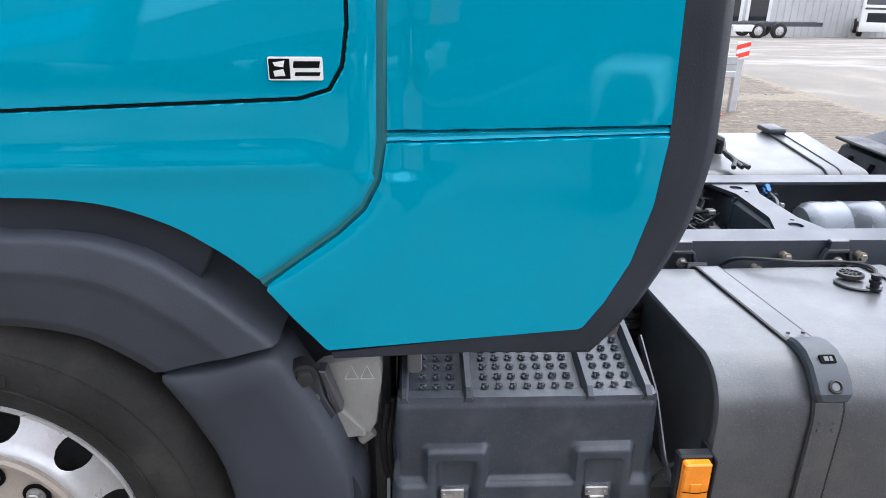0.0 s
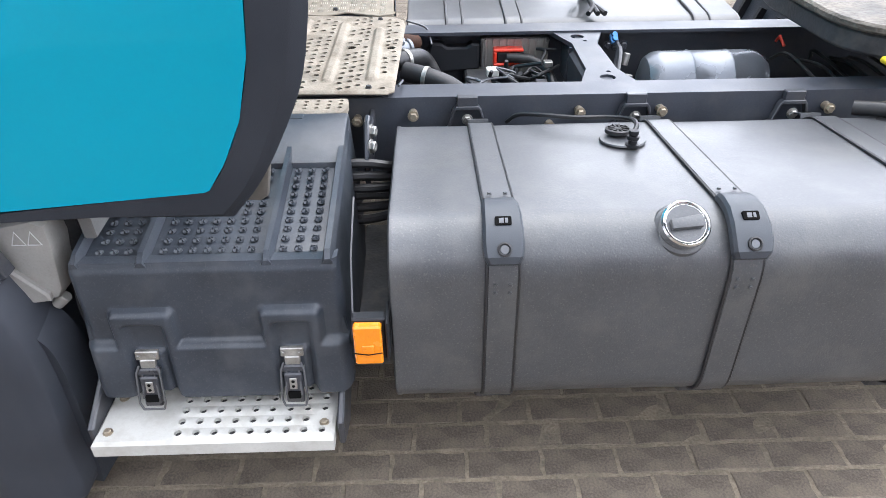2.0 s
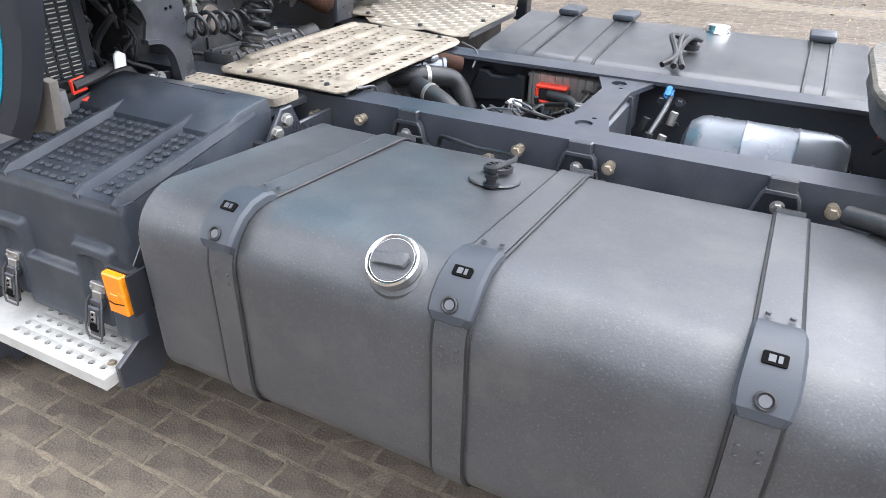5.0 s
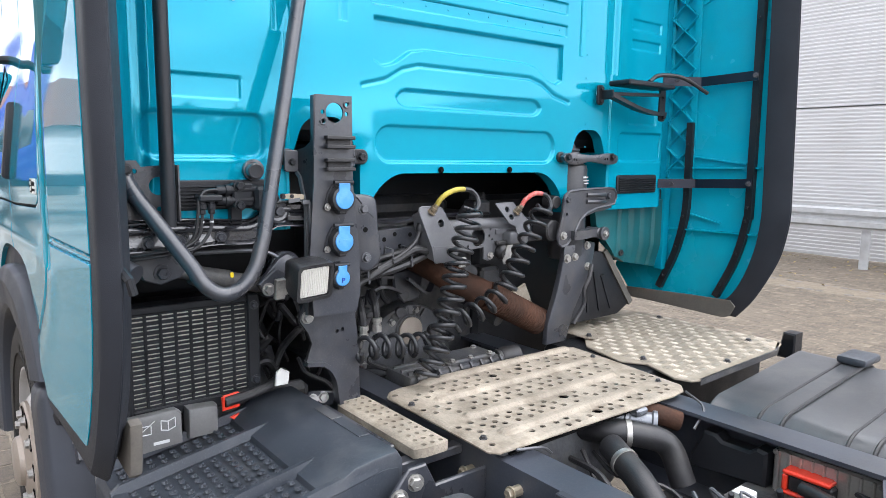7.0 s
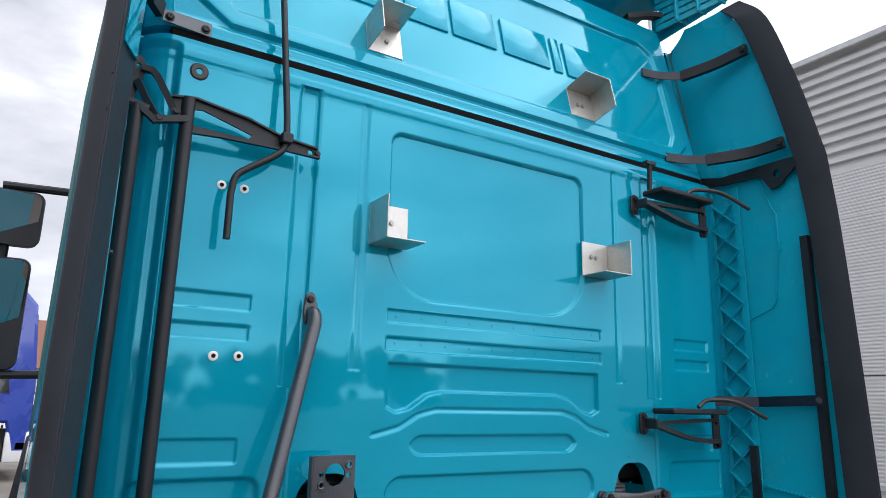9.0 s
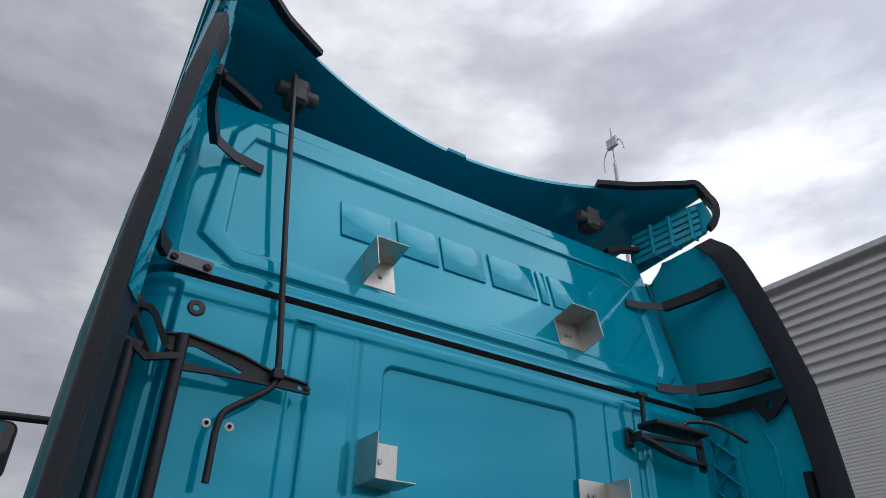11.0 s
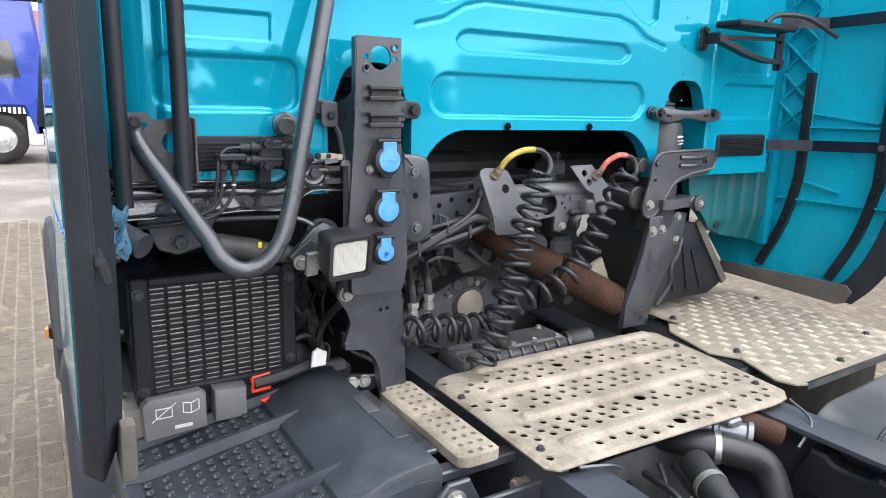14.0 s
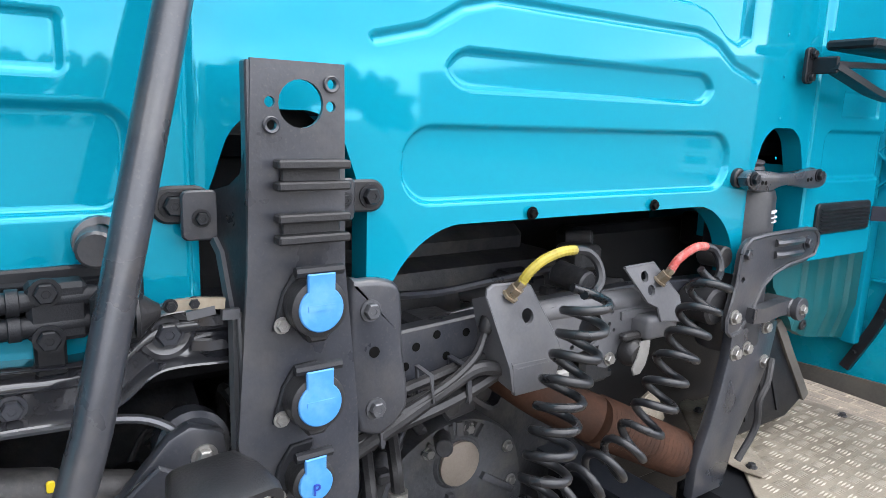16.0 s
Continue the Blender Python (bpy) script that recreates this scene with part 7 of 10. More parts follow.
for y, z in ((-0.36, 1.32), (-0.32, 1.315), (-0.28, 1.33), (-0.26, 1.29), (-0.34, 1.285), (-0.22, 1.325), (-0.38, 1.27), (0.33, 1.33), (0.38, 1.30)):
    bm = B()
    lathe(bm, [(0.0075, 0), (0.0075, 0.0006), (0, 0.0006)], (0.0352, y, z), (1, 0, 0), 12)
    part("bore", bm, INK_SHADE, bc)
for k, (r, dz, dx) in enumerate(((0.010, 0.0, 0.0), (0.008, -0.018, 0.012), (0.007, -0.034, 0.0), (0.012, -0.04, 0.022))):
    bm = B()
    tube(bm, spline([(0.06 + dx, -0.62, 1.17 + dz), (0.06 + dx, -0.46, 1.235 + dz), (0.065 + dx, -0.28, 1.275 + dz), (0.06 + dx, -0.16, 1.292 + dz * 0.5), (0.04, -0.06, 1.29)], 6), r, 8)
    part("cable", bm, RUBBER, beam)
for y, z in ((-0.26, 1.262), (-0.42, 1.225)):
    bm = B()
    tube(bm, [(0.045, y, z + 0.03), (0.098, y, z + 0.028), (0.10, y + 0.004, z - 0.03), (0.05, y + 0.006, z - 0.04), (0.045, y, z + 0.03)], 0, flat=(0.005, 0.002))
    part("cable_tie", bm, BRACKET, beam)
# torsion tube and damper in front of the cooler
bm = B()
lathe(bm, [(0, 0), (0.020, 0), (0.024, 0.006), (0.026, 0.012), (0.0265, 0.10), (0.0245, 0.108), (0.0225, 0.11), (0.0225, 0.185), (0.019, 0.196), (0, 0.197)], (0.085, -0.945, 1.271), (0.05, 1, -0.23), 22)
cyl(bm, (0.08, -1.06, 1.30), (0.085, -0.94, 1.270), 0.013)
tt = part("damper_tube", bm, DAMPER, beam, "scuffed dark damper sleeve", angle=40)
bm = B()
plate(bm, rounded(-0.849, -0.840, 1.258, 1.272, 0.003, 2), "x", 0.112, 0.116, 0.001)
part("yellow_mark", bm, YELLOW, tt)
bm = B()
tube(bm, [(0.08, -1.20, 1.36), (0.20, -1.10, 1.30)], 0.026, 12)
part("link_tube", bm, BRACKET, beam)
bm = B()
plate(bm, [(-1.09, 1.34), (-0.93, 1.34), (-0.97, 1.27), (-1.02, 1.255), (-1.06, 1.27)], "x", 0.09, 0.105, 0.003)
tb = part("hanger_plate", bm, BRACKET, beam)
bolt(tb, (0.105, -1.015, 1.285), (1, 0, 0), 0.016, BRACKET)
bm = B()
tube(bm, spline([(0.08, -0.98, 1.325), (0.09, -0.86, 1.325), (0.10, -0.75, 1.318), (0.115, -0.70, 1.285), (0.115, -0.685, 1.24)], 6), 0.006, 8)
part("grey_line", bm, STRAP, beam)
bm = B()
lathe(bm, [(0.045, 0), (0.045, 0.03), (0.038, 0.036), (0.02, 0.034), (0, 0.034)], (0.08, -0.69, 1.268), (1, 0, 0.1), 24)
plate(bm, [(-0.785, 1.235), (-0.775, 1.215), (-0.745, 1.205), (-0.655, 1.262), (-0.66, 1.295), (-0.70, 1.312), (-0.725, 1.30)][::-1], "x", 0.118, 0.14, 0.005, seg=2)
pa = part("pivot_arm", bm, BRACKET, beam)
bolt(pa, (0.14, -0.685, 1.27), (1, 0, 0), 0.012, STEEL)
bolt(pa, (0.14, -0.752, 1.24), (1, 0, 0), 0.014, STEEL)

# hose couplings between the two sides
coup = thing("hose_coupling", "", "")
coup.parent = truck
coup["label"] = "grey bracket with yellow and red air hose couplings"
YTAB = [(-0.229, 1.402), (-0.226, 1.413), (-0.215, 1.418), (-0.150, 1.416), (-0.138, 1.410), (-0.093, 1.316), (-0.088, 1.296), (-0.094, 1.288), (-0.188, 1.286), (-0.200, 1.300)]
RTAB = [(0.100, 1.417), (0.181, 1.419), (0.243, 1.350), (0.243, 1.318), (0.236, 1.305), (0.180, 1.312), (0.176, 1.338), (0.150, 1.350)]


def tab_x(z):
    """The tabs lean towards the cab at the top."""
    return 0.122 - 0.28 * (z - 1.33)


for nm, m, outline, bores, at in (("yellow", YELH, YTAB, ((-0.152, 1.364, 0.0125),), (-0.186, 1.399)), ("red", REDH, RTAB, ((0.148, 1.397, 0.0105), (0.162, 1.370, 0.0105)), (0.187, 1.384))):
    bm = B()
    plate(bm, outline, "x", -0.007, 0.0, holes=bores)
    tube(bm, [(-0.003, u, v) for u, v in outline + outline[:1]], 0.0034, 6)
    for v in bm.verts:
        v.co.x += tab_x(v.co.z)
    tab = part("coupling_tab", bm, TABGREY, coup, "grey painted coupling tab")
    bm = B()
    if nm == "yellow":
        # folded side and front below the bend
        plate(bm, [(-0.198, 1.294), (-0.091, 1.292), (-0.097, 1.262), (-0.106, 1.238), (-0.188, 1.238), (-0.195, 1.262)], "x", 0.122, 0.134, 0.003, seg=2)
        plate(bm, [(0.10, 1.405), (0.06, 1.39), (0.06, 1.29), (0.09, 1.255), (0.132, 1.245), (0.134, 1.29)], "y", -0.232, -0.226)
        for v in bm.verts:
            if v.co.y < -0.22:
                v.co.y += max(0.0, 1.40 - v.co.z) * 0.25
    else:
        box(bm, 0.066, 0.122, 0.150, 0.240, 1.272, 1.318, 0.010, 3)
    part("tab_fold", bm, TABGREY, tab)
    o = Vector((tab_x(at[1]), at[0], at[1]))
    d = Vector((0.55, 0.30, 0.78)).normalized()
    bm = B()
    lathe(bm, [(0.016, 0), (0.016, 0.004), (0.012, 0.005), (0.012, 0.013), (0.0125, 0.014), (0.0125, 0.022), (0.0085, 0.023), (0.0095, 0.031), (0.0085, 0.036)], o, d, 6)
    part("coupling_nut", bm, BRASS, coup, "brass coupling nut")
    e = o + d * 0.030
    bm = B()
    if nm == "yellow":
        sl = spline([e, e + Vector((0.008, 0.012, 0.022)), e + Vector((0.014, 0.036, 0.040)), e + Vector((0.018, 0.068, 0.050)), e + Vector((0.018, 0.100, 0.051))], 12)
    else:
        sl = spline([e, e + Vector((0.006, 0.010, 0.020)), e + Vector((0.012, 0.030, 0.036)), e + Vector((0.014, 0.058, 0.045)), e + Vector((0.012, 0.088, 0.043))], 12)
    rr = [0.0086 if i % 3 else 0.0079 for i in range(len(sl))]
    tube(bm, sl, 0.010, 10, rr)
    part("hose_sleeve", bm, m, coup, nm + " plastic hose sleeve")
    last = sl[-1]
    if nm == "yellow":
        top = spline([last, last + Vector((0.003, 0.026, -0.005)), last + Vector((0.010, 0.044, -0.024)), last + Vector((0.020, 0.044, -0.050)), last + Vector((0.030, 0.020, -0.068)), last + Vector((0.040, -0.015, -0.066))], 8)
        line = [(0.20, -0.107, 1.419), (0.20, -0.121, 1.337), (0.20, -0.15, 1.269), (0.205, -0.168, 1.199), (0.215, -0.190, 1.13), (0.22, -0.216, 1.075), (0.225, -0.236, 1.015), (0.225, -0.272, 0.95), (0.225, -0.297, 0.905)]
        turns, big = 14, 0.0320
    else:
        top = spline([last, last + Vector((0.003, 0.022, -0.008)), last + Vector((0.010, 0.034, -0.030)), last + Vector((0.018, 0.028, -0.052)), last + Vector((0.030, 0.0, -0.062))], 8)
        line = [(0.195, 0.235, 1.415), (0.195, 0.205, 1.368), (0.195, 0.164, 1.304), (0.195, 0.123, 1.242), (0.195, 0.089, 1.18), (0.19, 0.038, 1.119), (0.185, -0.044, 1.078), (0.175, -0.125, 1.054), (0.165, -0.19, 1.02), (0.16, -0.26, 0.995), (0.16, -0.34, 1.0), (0.16, -0.43, 1.012), (0.16, -0.50, 1.01)]
        turns, big = 19, 0.030
    bm = B()
    tube(bm, top, 0.008, 8)
    hose = part("hose", bm, COILHOSE, coup)
    bm = B()
    coil(bm, line, big + 0.003, 0.0074, turns, 8, 16)
    part("coiled_hose", bm, COILHOSE, coup, "black coiled air hose", angle=60)
bm = B()
tube(bm, [(0.06, -0.10, 1.345), (0.065, 0.03, 1.348), (0.06, 0.17, 1.340)], 0.022, 14)
part("bracket_tube", bm, TABGREY, coup)
bm = B()
plate(bm, [(-0.124, 1.255), (-0.10, 1.34), (-0.065, 1.360), (0.0, 1.345), (0.052, 1.352), (0.157, 1.350), (0.20, 1.335), (0.255, 1.315), (0.268, 1.290), (0.262, 1.266), (0.130, 1.267), (0.108, 1.240), (0.104, 1.224), (0.085, 1.218), (0.062, 1.226), (0.061, 1.268), (0.0, 1.262), (-0.065, 1.256), (-0.085, 1.213), (-0.108, 1.217)], "x", 0.074, 0.080,
      holes=((0.036, 1.304, 0.032), (0.092, 1.330, 0.005), (0.086, 1.306, 0.005), (0.100, 1.292, 0.004), (-0.010, 1.275, 0.005)))
bp = part("bracket_plate", bm, TABGREY, coup)
bm = B()
tube(bm, [(0.081, 0.115, 1.318), (0.083, 0.16, 1.320), (0.081, 0.215, 1.315)], 0, flat=(0.004, 0.008))
part("pressed_rib", bm, TABGREY, bp)
bm = B()
lathe(bm, [(0.028, 0), (0.03, 0.012), (0.026, 0.022), (0.02, 0.03), (0, 0.03)], (0.082, 0.140, 1.248), (1, 0, -0.15), 20)
box(bm, 0.085, 0.105, 0.105, 0.180, 1.272, 1.288, 0.005)
sk = part("small_socket", bm, RUBBER, coup)
bm = B()
plate(bm, [(0.139, 1.272), (0.168, 1.274), (0.166, 1.245), (0.158, 1.222), (0.144, 1.206), (0.126, 1.206), (0.121, 1.220), (0.133, 1.240)], "x", 0.110, 0.116, 0.003, seg=2)
part("socket_lid", bm, BOXGREY, sk)
bm = B()
box(bm, 0.085, 0.098, -0.060, -0.028, 1.208, 1.242, 0.004)
part("white_tag", bm, BOXGREY, coup)
for y, z in ((-0.097, 1.226), (0.092, 1.236)):
    bolt(coup, (0.080, y, z), (1, 0, 0), 0.010, STEEL)

bm = B()
tube(bm, spline([(0.085, -0.215, 1.36), (0.09, -0.225, 1.335), (0.10, -0.25, 1.305), (0.10, -0.30, 1.272), (0.09, -0.38, 1.235)], 6), 0.007, 8)
part("cable", bm, RUBBER, coup)
bm = B()
lathe(bm, [(0.010, 0), (0.014, 0.008), (0.014, 0.026), (0.009, 0.03)], (0.088, -0.222, 1.338), (-0.1, 0.4, 1), 12)
part("cable_gland", bm, RUBBER, coup)
bm = B()
tube(bm, [(0.062, -0.335, 1.295), (0.105, -0.335, 1.292), (0.108, -0.331, 1.25), (0.062, -0.331, 1.245), (0.062, -0.335, 1.295)], 0, flat=(0.004, 0.0015))
part("cable_tie", bm, STRAP, coup)
bm = B()
tube(bm, spline([(0.10, -0.19, 1.275), (0.10, -0.245, 1.285), (0.095, -0.30, 1.262), (0.09, -0.40, 1.215), (0.08, -0.52, 1.16)], 6), 0.0125, 10)
part("cable_loom", bm, RUBBER, coup)

# right-hand cab support: air spring, clamp, plate, post
supp = thing("cab_support", "", "")
supp.parent = truck
supp["label"] = "dark steel cab support with air spring and clamp"
for s in (1, -1):
    yc = 0.510 if s > 0 else -0.552
    k = 1.42 if s > 0 else 1.0
    bm = B()
    lathe(bm, [(0, 1.19), (0.044 * k, 1.19), (0.050 * k, 1.21), (0.050 * k, 1.535), (0.047 * k, 1.55), (0.036 * k, 1.558), (0.030, 1.562), (0.030, 1.586), (0.040, 1.588), (0.042, 1.594), (0.040, 1.600), (0.036, 1.602), (0.040, 1.606), (0.040, 1.612), (0.026, 1.616), (0.018, 1.632), (0.016, 1.640), (0.008, 1.642), (0.008, 1.662), (0, 1.662)], (0.058 if s > 0 else 0.075, yc, 0), (0, 0, 1), 28)
    sp = part("air_spring", bm, SPRING, supp)
    if s > 0:
        for y0, y1, z0, z1 in ((0.515, 0.535, 1.502, 1.509), (0.540, 0.575, 1.503, 1.507), (0.516, 0.576, 1.491, 1.494), (0.520, 0.575, 1.481, 1.484)):
            bm = B()
            for q in range(5):
                ya, yb2 = y0 + (y1 - y0) * q / 5, y0 + (y1 - y0) * (q + 0.86) / 5
                xs = 0.0585 + (0.071 ** 2 - (ya - 0.51) ** 2) ** 0.5
                box(bm, xs - 0.004, xs, ya, yb2, z0, z1)
            part("printed_bar", bm, PRINT, sp)
bm = B()
plate(bm, [(p.x, p.y) for p in spline([(0.388, 1.582, 0), (0.405, 1.594, 0), (0.443, 1.597, 0), (0.541, 1.589, 0), (0.647, 1.597, 0), (0.694, 1.590, 0), (0.704, 1.578, 0), (0.690, 1.558, 0), (0.635, 1.554, 0), (0.539, 1.564, 0), (0.472, 1.552, 0), (0.421, 1.556, 0), (0.396, 1.566, 0)], 3)][::-1], "x", 0.118, 0.142, 0.004, seg=2)
cp = part("clamp_bar", bm, BRACKET, supp)
for y, z in ((0.412, 1.580), (0.664, 1.583)):
    bolt(cp, (0.142, y, z), (1, 0, 0), 0.011, BLACK)
for y, z in ((0.444, 1.572), (0.457, 1.571), (0.622, 1.574), (0.635, 1.575)):
    bm = B()
    lathe(bm, [(0.0045, 0), (0.0045, 0.0006), (0, 0.0006)], (0.1422, y, z), (1, 0, 0), 10)
    part("bore", bm, INK_SHADE, cp)
bm = B()
cyl(bm, (0.07, 0.405, 1.580), (0.118, 0.405, 1.580), 0.020)
cyl(bm, (0.07, 0.690, 1.580), (0.118, 0.690, 1.580), 0.018)
part("rubber_bush", bm, RUBBER, supp)
PLATE = [(0.400, 1.425), (0.409, 1.443), (0.427, 1.455), (0.479, 1.460), (0.644, 1.464), (0.680, 1.460), (0.697, 1.446), (0.700, 1.428), (0.688, 1.402), (0.640, 1.394), (0.583, 1.388), (0.526, 1.372), (0.488, 1.345), (0.462, 1.305), (0.440, 1.275), (0.418, 1.256), (0.392, 1.252), (0.375, 1.264), (0.371, 1.290), (0.384, 1.330), (0.394, 1.367)]
bm = B()
plate(bm, PLATE[::-1], "x", 0.130, 0.142, holes=((0.415, 1.370, 0.006),))
rim = [(0.142, u, v) for u, v in PLATE]
tube(bm, rim + rim[:1], 0.005, 6)
pl = part("support_plate", bm, BRACKET, supp)
for y, z in ((0.414, 1.425), (0.650, 1.432), (0.397, 1.292)):
    bolt(pl, (0.143, y, z), (1, 0, 0), 0.012, BRACKET if z > 1.3 else STEEL)
for z in (1.440, 1.414):
    bm = B()
    tube(bm, [(0.143, 0.522, z), (0.148, 0.54, z), (0.148, 0.61, z), (0.143, 0.628, z)], 0.0085, 8)
    part("pressed_rib", bm, BRACKET, pl)
# a flange turned in along the plate's hollow edge
bm = B()
tube(bm, [(0.125, u, v) for u, v in PLATE[8:15]], 0, flat=(0.004, 0.018))
part("turned_flange", bm, BRACKET, pl)
bm = B()
cyl(bm, (0.06, 0.385, 1.415), (0.118, 0.385, 1.415), 0.024)
cyl(bm, (0.04, 0.375, 1.310), (0.118, 0.375, 1.310), 0.040)
part("rubber_bush", bm, RUBBER, supp)
bm = B()
tube(bm, spline([(0.148, 0.440, 1.292), (0.150, 0.48, 1.290), (0.150, 0.53, 1.295), (0.150, 0.575, 1.296)], 4), 0, flat=(0.014, 0.016))
cyl(bm, (0.10, 0.583, 1.293), (0.168, 0.583, 1.293), 0.021)
cyl(bm, (0.168, 0.593, 1.292), (0.182, 0.593, 1.292), 0.026)
kb = part("pivot_link", bm, BRACKET, supp)
bolt(kb, (0.182, 0.593, 1.292), (1, 0, 0), 0.009, STEEL)
POST = [(0.428, 1.248), (0.580, 1.256), (0.606, 1.250), (0.600, 1.205), (0.590, 1.160), (0.560, 1.100), (0.488, 0.984), (0.455, 0.880), (0.345, 0.880), (0.350, 0.960), (0.385, 1.050), (0.407, 1.119), (0.426, 1.200)]
bm = B()
plate(bm, POST[::-1], "x", 0.100, 0.125, 0.005, seg=2)
po = part("support_post", bm, BRACKET, supp)
for y, z, r in ((0.443, 1.200, 0.013), (0.486, 1.204, 0.012), (0.555, 1.243, 0.012), (0.562, 1.161, 0.012)):
    bolt(po, (0.125, y, z), (1, 0, 0), r, STEEL)
bm = B()
tube(bm, spline([(0.14, 0.57, 1.17), (0.15, 0.545, 1.12), (0.15, 0.52, 1.08), (0.15, 0.52, 1.02), (0.145, 0.47, 0.95)], 6), 0.008, 8)
part("cable", bm, RUBBER, supp)
bm = B()
plate(bm, [(0.56, 0.90), (0.607, 0.959), (0.640, 1.10), (0.674, 1.165), (0.740, 1.195), (0.803, 1.186), (0.870, 1.09), (0.985, 0.945), (0.902, 0.905)], "x", -0.02, 0.02, 0.008, seg=2)
ms = part("mud_shield", bm, BLACK, supp)
bm = B()
tube(bm, [(0.022, 0.795, 1.195), (0.022, 0.87, 1.095), (0.022, 0.985, 0.947)], 0, flat=(0.006, 0.014))
part("shield_edge", bm, DUSTY, ms)
for k in range(3):
    bm = B()
    tube(bm, [(0.021, 0.68 + 0.05 * k, 1.13 - 0.02 * k), (0.021, 0.70 + 0.075 * k, 0.94)], 0, flat=(0.004, 0.006))
    part("pressed_rib", bm, BLACK, ms)

# folding step brackets on the right of the wall
for z in (1.853, 2.645):
    fb = thing("folding_bracket", "", "")
    fb.parent = truck
    fb["label"] = "black folding bracket with a flat arm"
    bm = B()
    box(bm, RW + 0.03, RW + 0.13, 0.625, 0.915, z - 0.004, z + 0.016, 0.005)
    part("bracket_top", bm, BLACK, fb)
    bm = B()
    tube(bm, spline([(RW + 0.06, 0.60, z - 0.04), (RW + 0.07, 0.67, z - 0.062), (RW + 0.075, 0.76, z - 0.085), (RW + 0.075, 0.85, z - 0.096), (RW + 0.07, 0.925, z - 0.096)], 5), 0, flat=(0.018, 0.007))
    tube(bm, [(RW + 0.06, 0.605, z - 0.036), (RW + 0.07, 0.92, z - 0.022)], 0, flat=(0.012, 0.006))
    part("bracket_brace", bm, BLACK, fb)
    bm = B()
    plate(bm, rounded(0.905, 0.942, z - 0.125, z + 0.006, 0.010, 3), "x", RW + 0.06, RW + 0.07, 0.002)
    be = part("bracket_end", bm, BLACK, fb)
    bolt(be, (RW + 0.07, 0.925, z - 0.108), (1, 0, 0), 0.010, BLACK)
    bolt(be, (RW + 0.07, 0.922, z - 0.03), (1, 0, 0), 0.008, BLACK)
    bm = B()
    plate(bm, rounded(0.578, 0.612, z - 0.075, z + 0.0, 0.012, 3), "x", RW + 0.012, RW + 0.022, 0.002)
    box(bm, RW + 0.012, RW + 0.075, 0.598, 0.606, z - 0.055, z - 0.02, 0.003)
    bf = part("bracket_foot", bm, BLACK, fb)
    for dz in (-0.014, -0.062):
        bolt(bf, (RW + 0.022, 0.595, z + dz), (1, 0, 0), 0.009, BLACK)
    bm = B()
    tube(bm, spline([(RW + 0.09, 0.80, z + 0.022), (RW + 0.10, 0.85, z + 0.048), (RW + 0.14, 0.95, z + 0.042), (RW + 0.18, 1.06, z - 0.012)], 6), 0.008, 8)
    part("cable", bm, RUBBER, fb)
    if z > 2:
        bm = B()
        tube(bm, [(RW + 0.05, 0.645, z + 0.012), (RW + 0.06, 0.64, z + 0.12)], 0.009, 8)
        tube(bm, [(RW + 0.06, 0.615, z + 0.122), (RW + 0.06, 0.665, z + 0.124)], 0, flat=(0.012, 0.006))
        part("handle", bm, BLACK, fb)
        bm = B()
        plate(bm, [(-0.02, 2.865), (0.10, 2.835), (0.43, 2.835), (0.435, 2.80), (0.36, 2.735), (0.32, 2.725), (0.28, 2.79), (0.10, 2.80), (-0.02, 2.82)], "y", 1.165, 1.175, holes=((0.35, 2.785, 0.016),))
        part("gusset", bm, BLACK, fb)
# upper left hinge strap
x0 = float(back_x(2.83))
bm = B()
plate(bm, [(-1.083, 2.850), (-0.961, 2.845), (-0.962, 2.806), (-1.086, 2.816)], "x", x0 + 0.012, x0 + 0.017, 0.001)
hs = part("hinge_strap", bm, STRAP, fit)
for y, z in ((-1.068, 2.830), (-0.977, 2.824)):
    bolt(hs, (x0 + 0.017, y, z), (1, 0, 0), 0.009, BLACK)
bm = B()
tube(bm, [(x0 + 0.01, -1.09, 2.845), (x0 + 0.05, -1.12, 2.855), (0.25, -1.15, 2.87), (0.40, -1.165, 2.885)], 0, flat=(0.010, 0.022))
part("hinge_arm", bm, BLACK, fit)

# ---- on and between the chassis rails ----
walkway = thing("catwalk", "", "")
walkway.parent = truck
walkway["label"] = "worn perforated aluminium catwalk plate"
CATZ = 0.868


CAT_RIBS = ((0.172, -0.27, 0.40), (0.316, -0.315, 0.355), (0.466, -0.33, 0.30), (0.604, -0.325, 0.22))
CAT_OUT = [(0.150, -0.345), (0.160, -0.385), (0.195, -0.415), (0.655, -0.425), (0.678, -0.405), (0.70, 0.29), (0.692, 0.36), (0.66, 0.40), (0.17, 0.455), (0.150, 0.43)]


def cat_height(u, v):
    """Raised ribs across the plate, of uneven length, and a slight warp."""
    h = 0.0015 * np.sin(u * 9 + 1) * np.cos(v * 6)
    for c, v0, v1 in CAT_RIBS:
        d = sd_box(u, v, c - 0.010, c + 0.010, v0, v1, 0.008)
        h = h + dent(d - 0.006, 0.010, 0.014)
    return h


cat_holes = [(0.245, -0.038, 0.016), (0.241, 0.083, 0.015), (0.515, 0.004, 0.016), (0.655, -0.011, 0.016)]
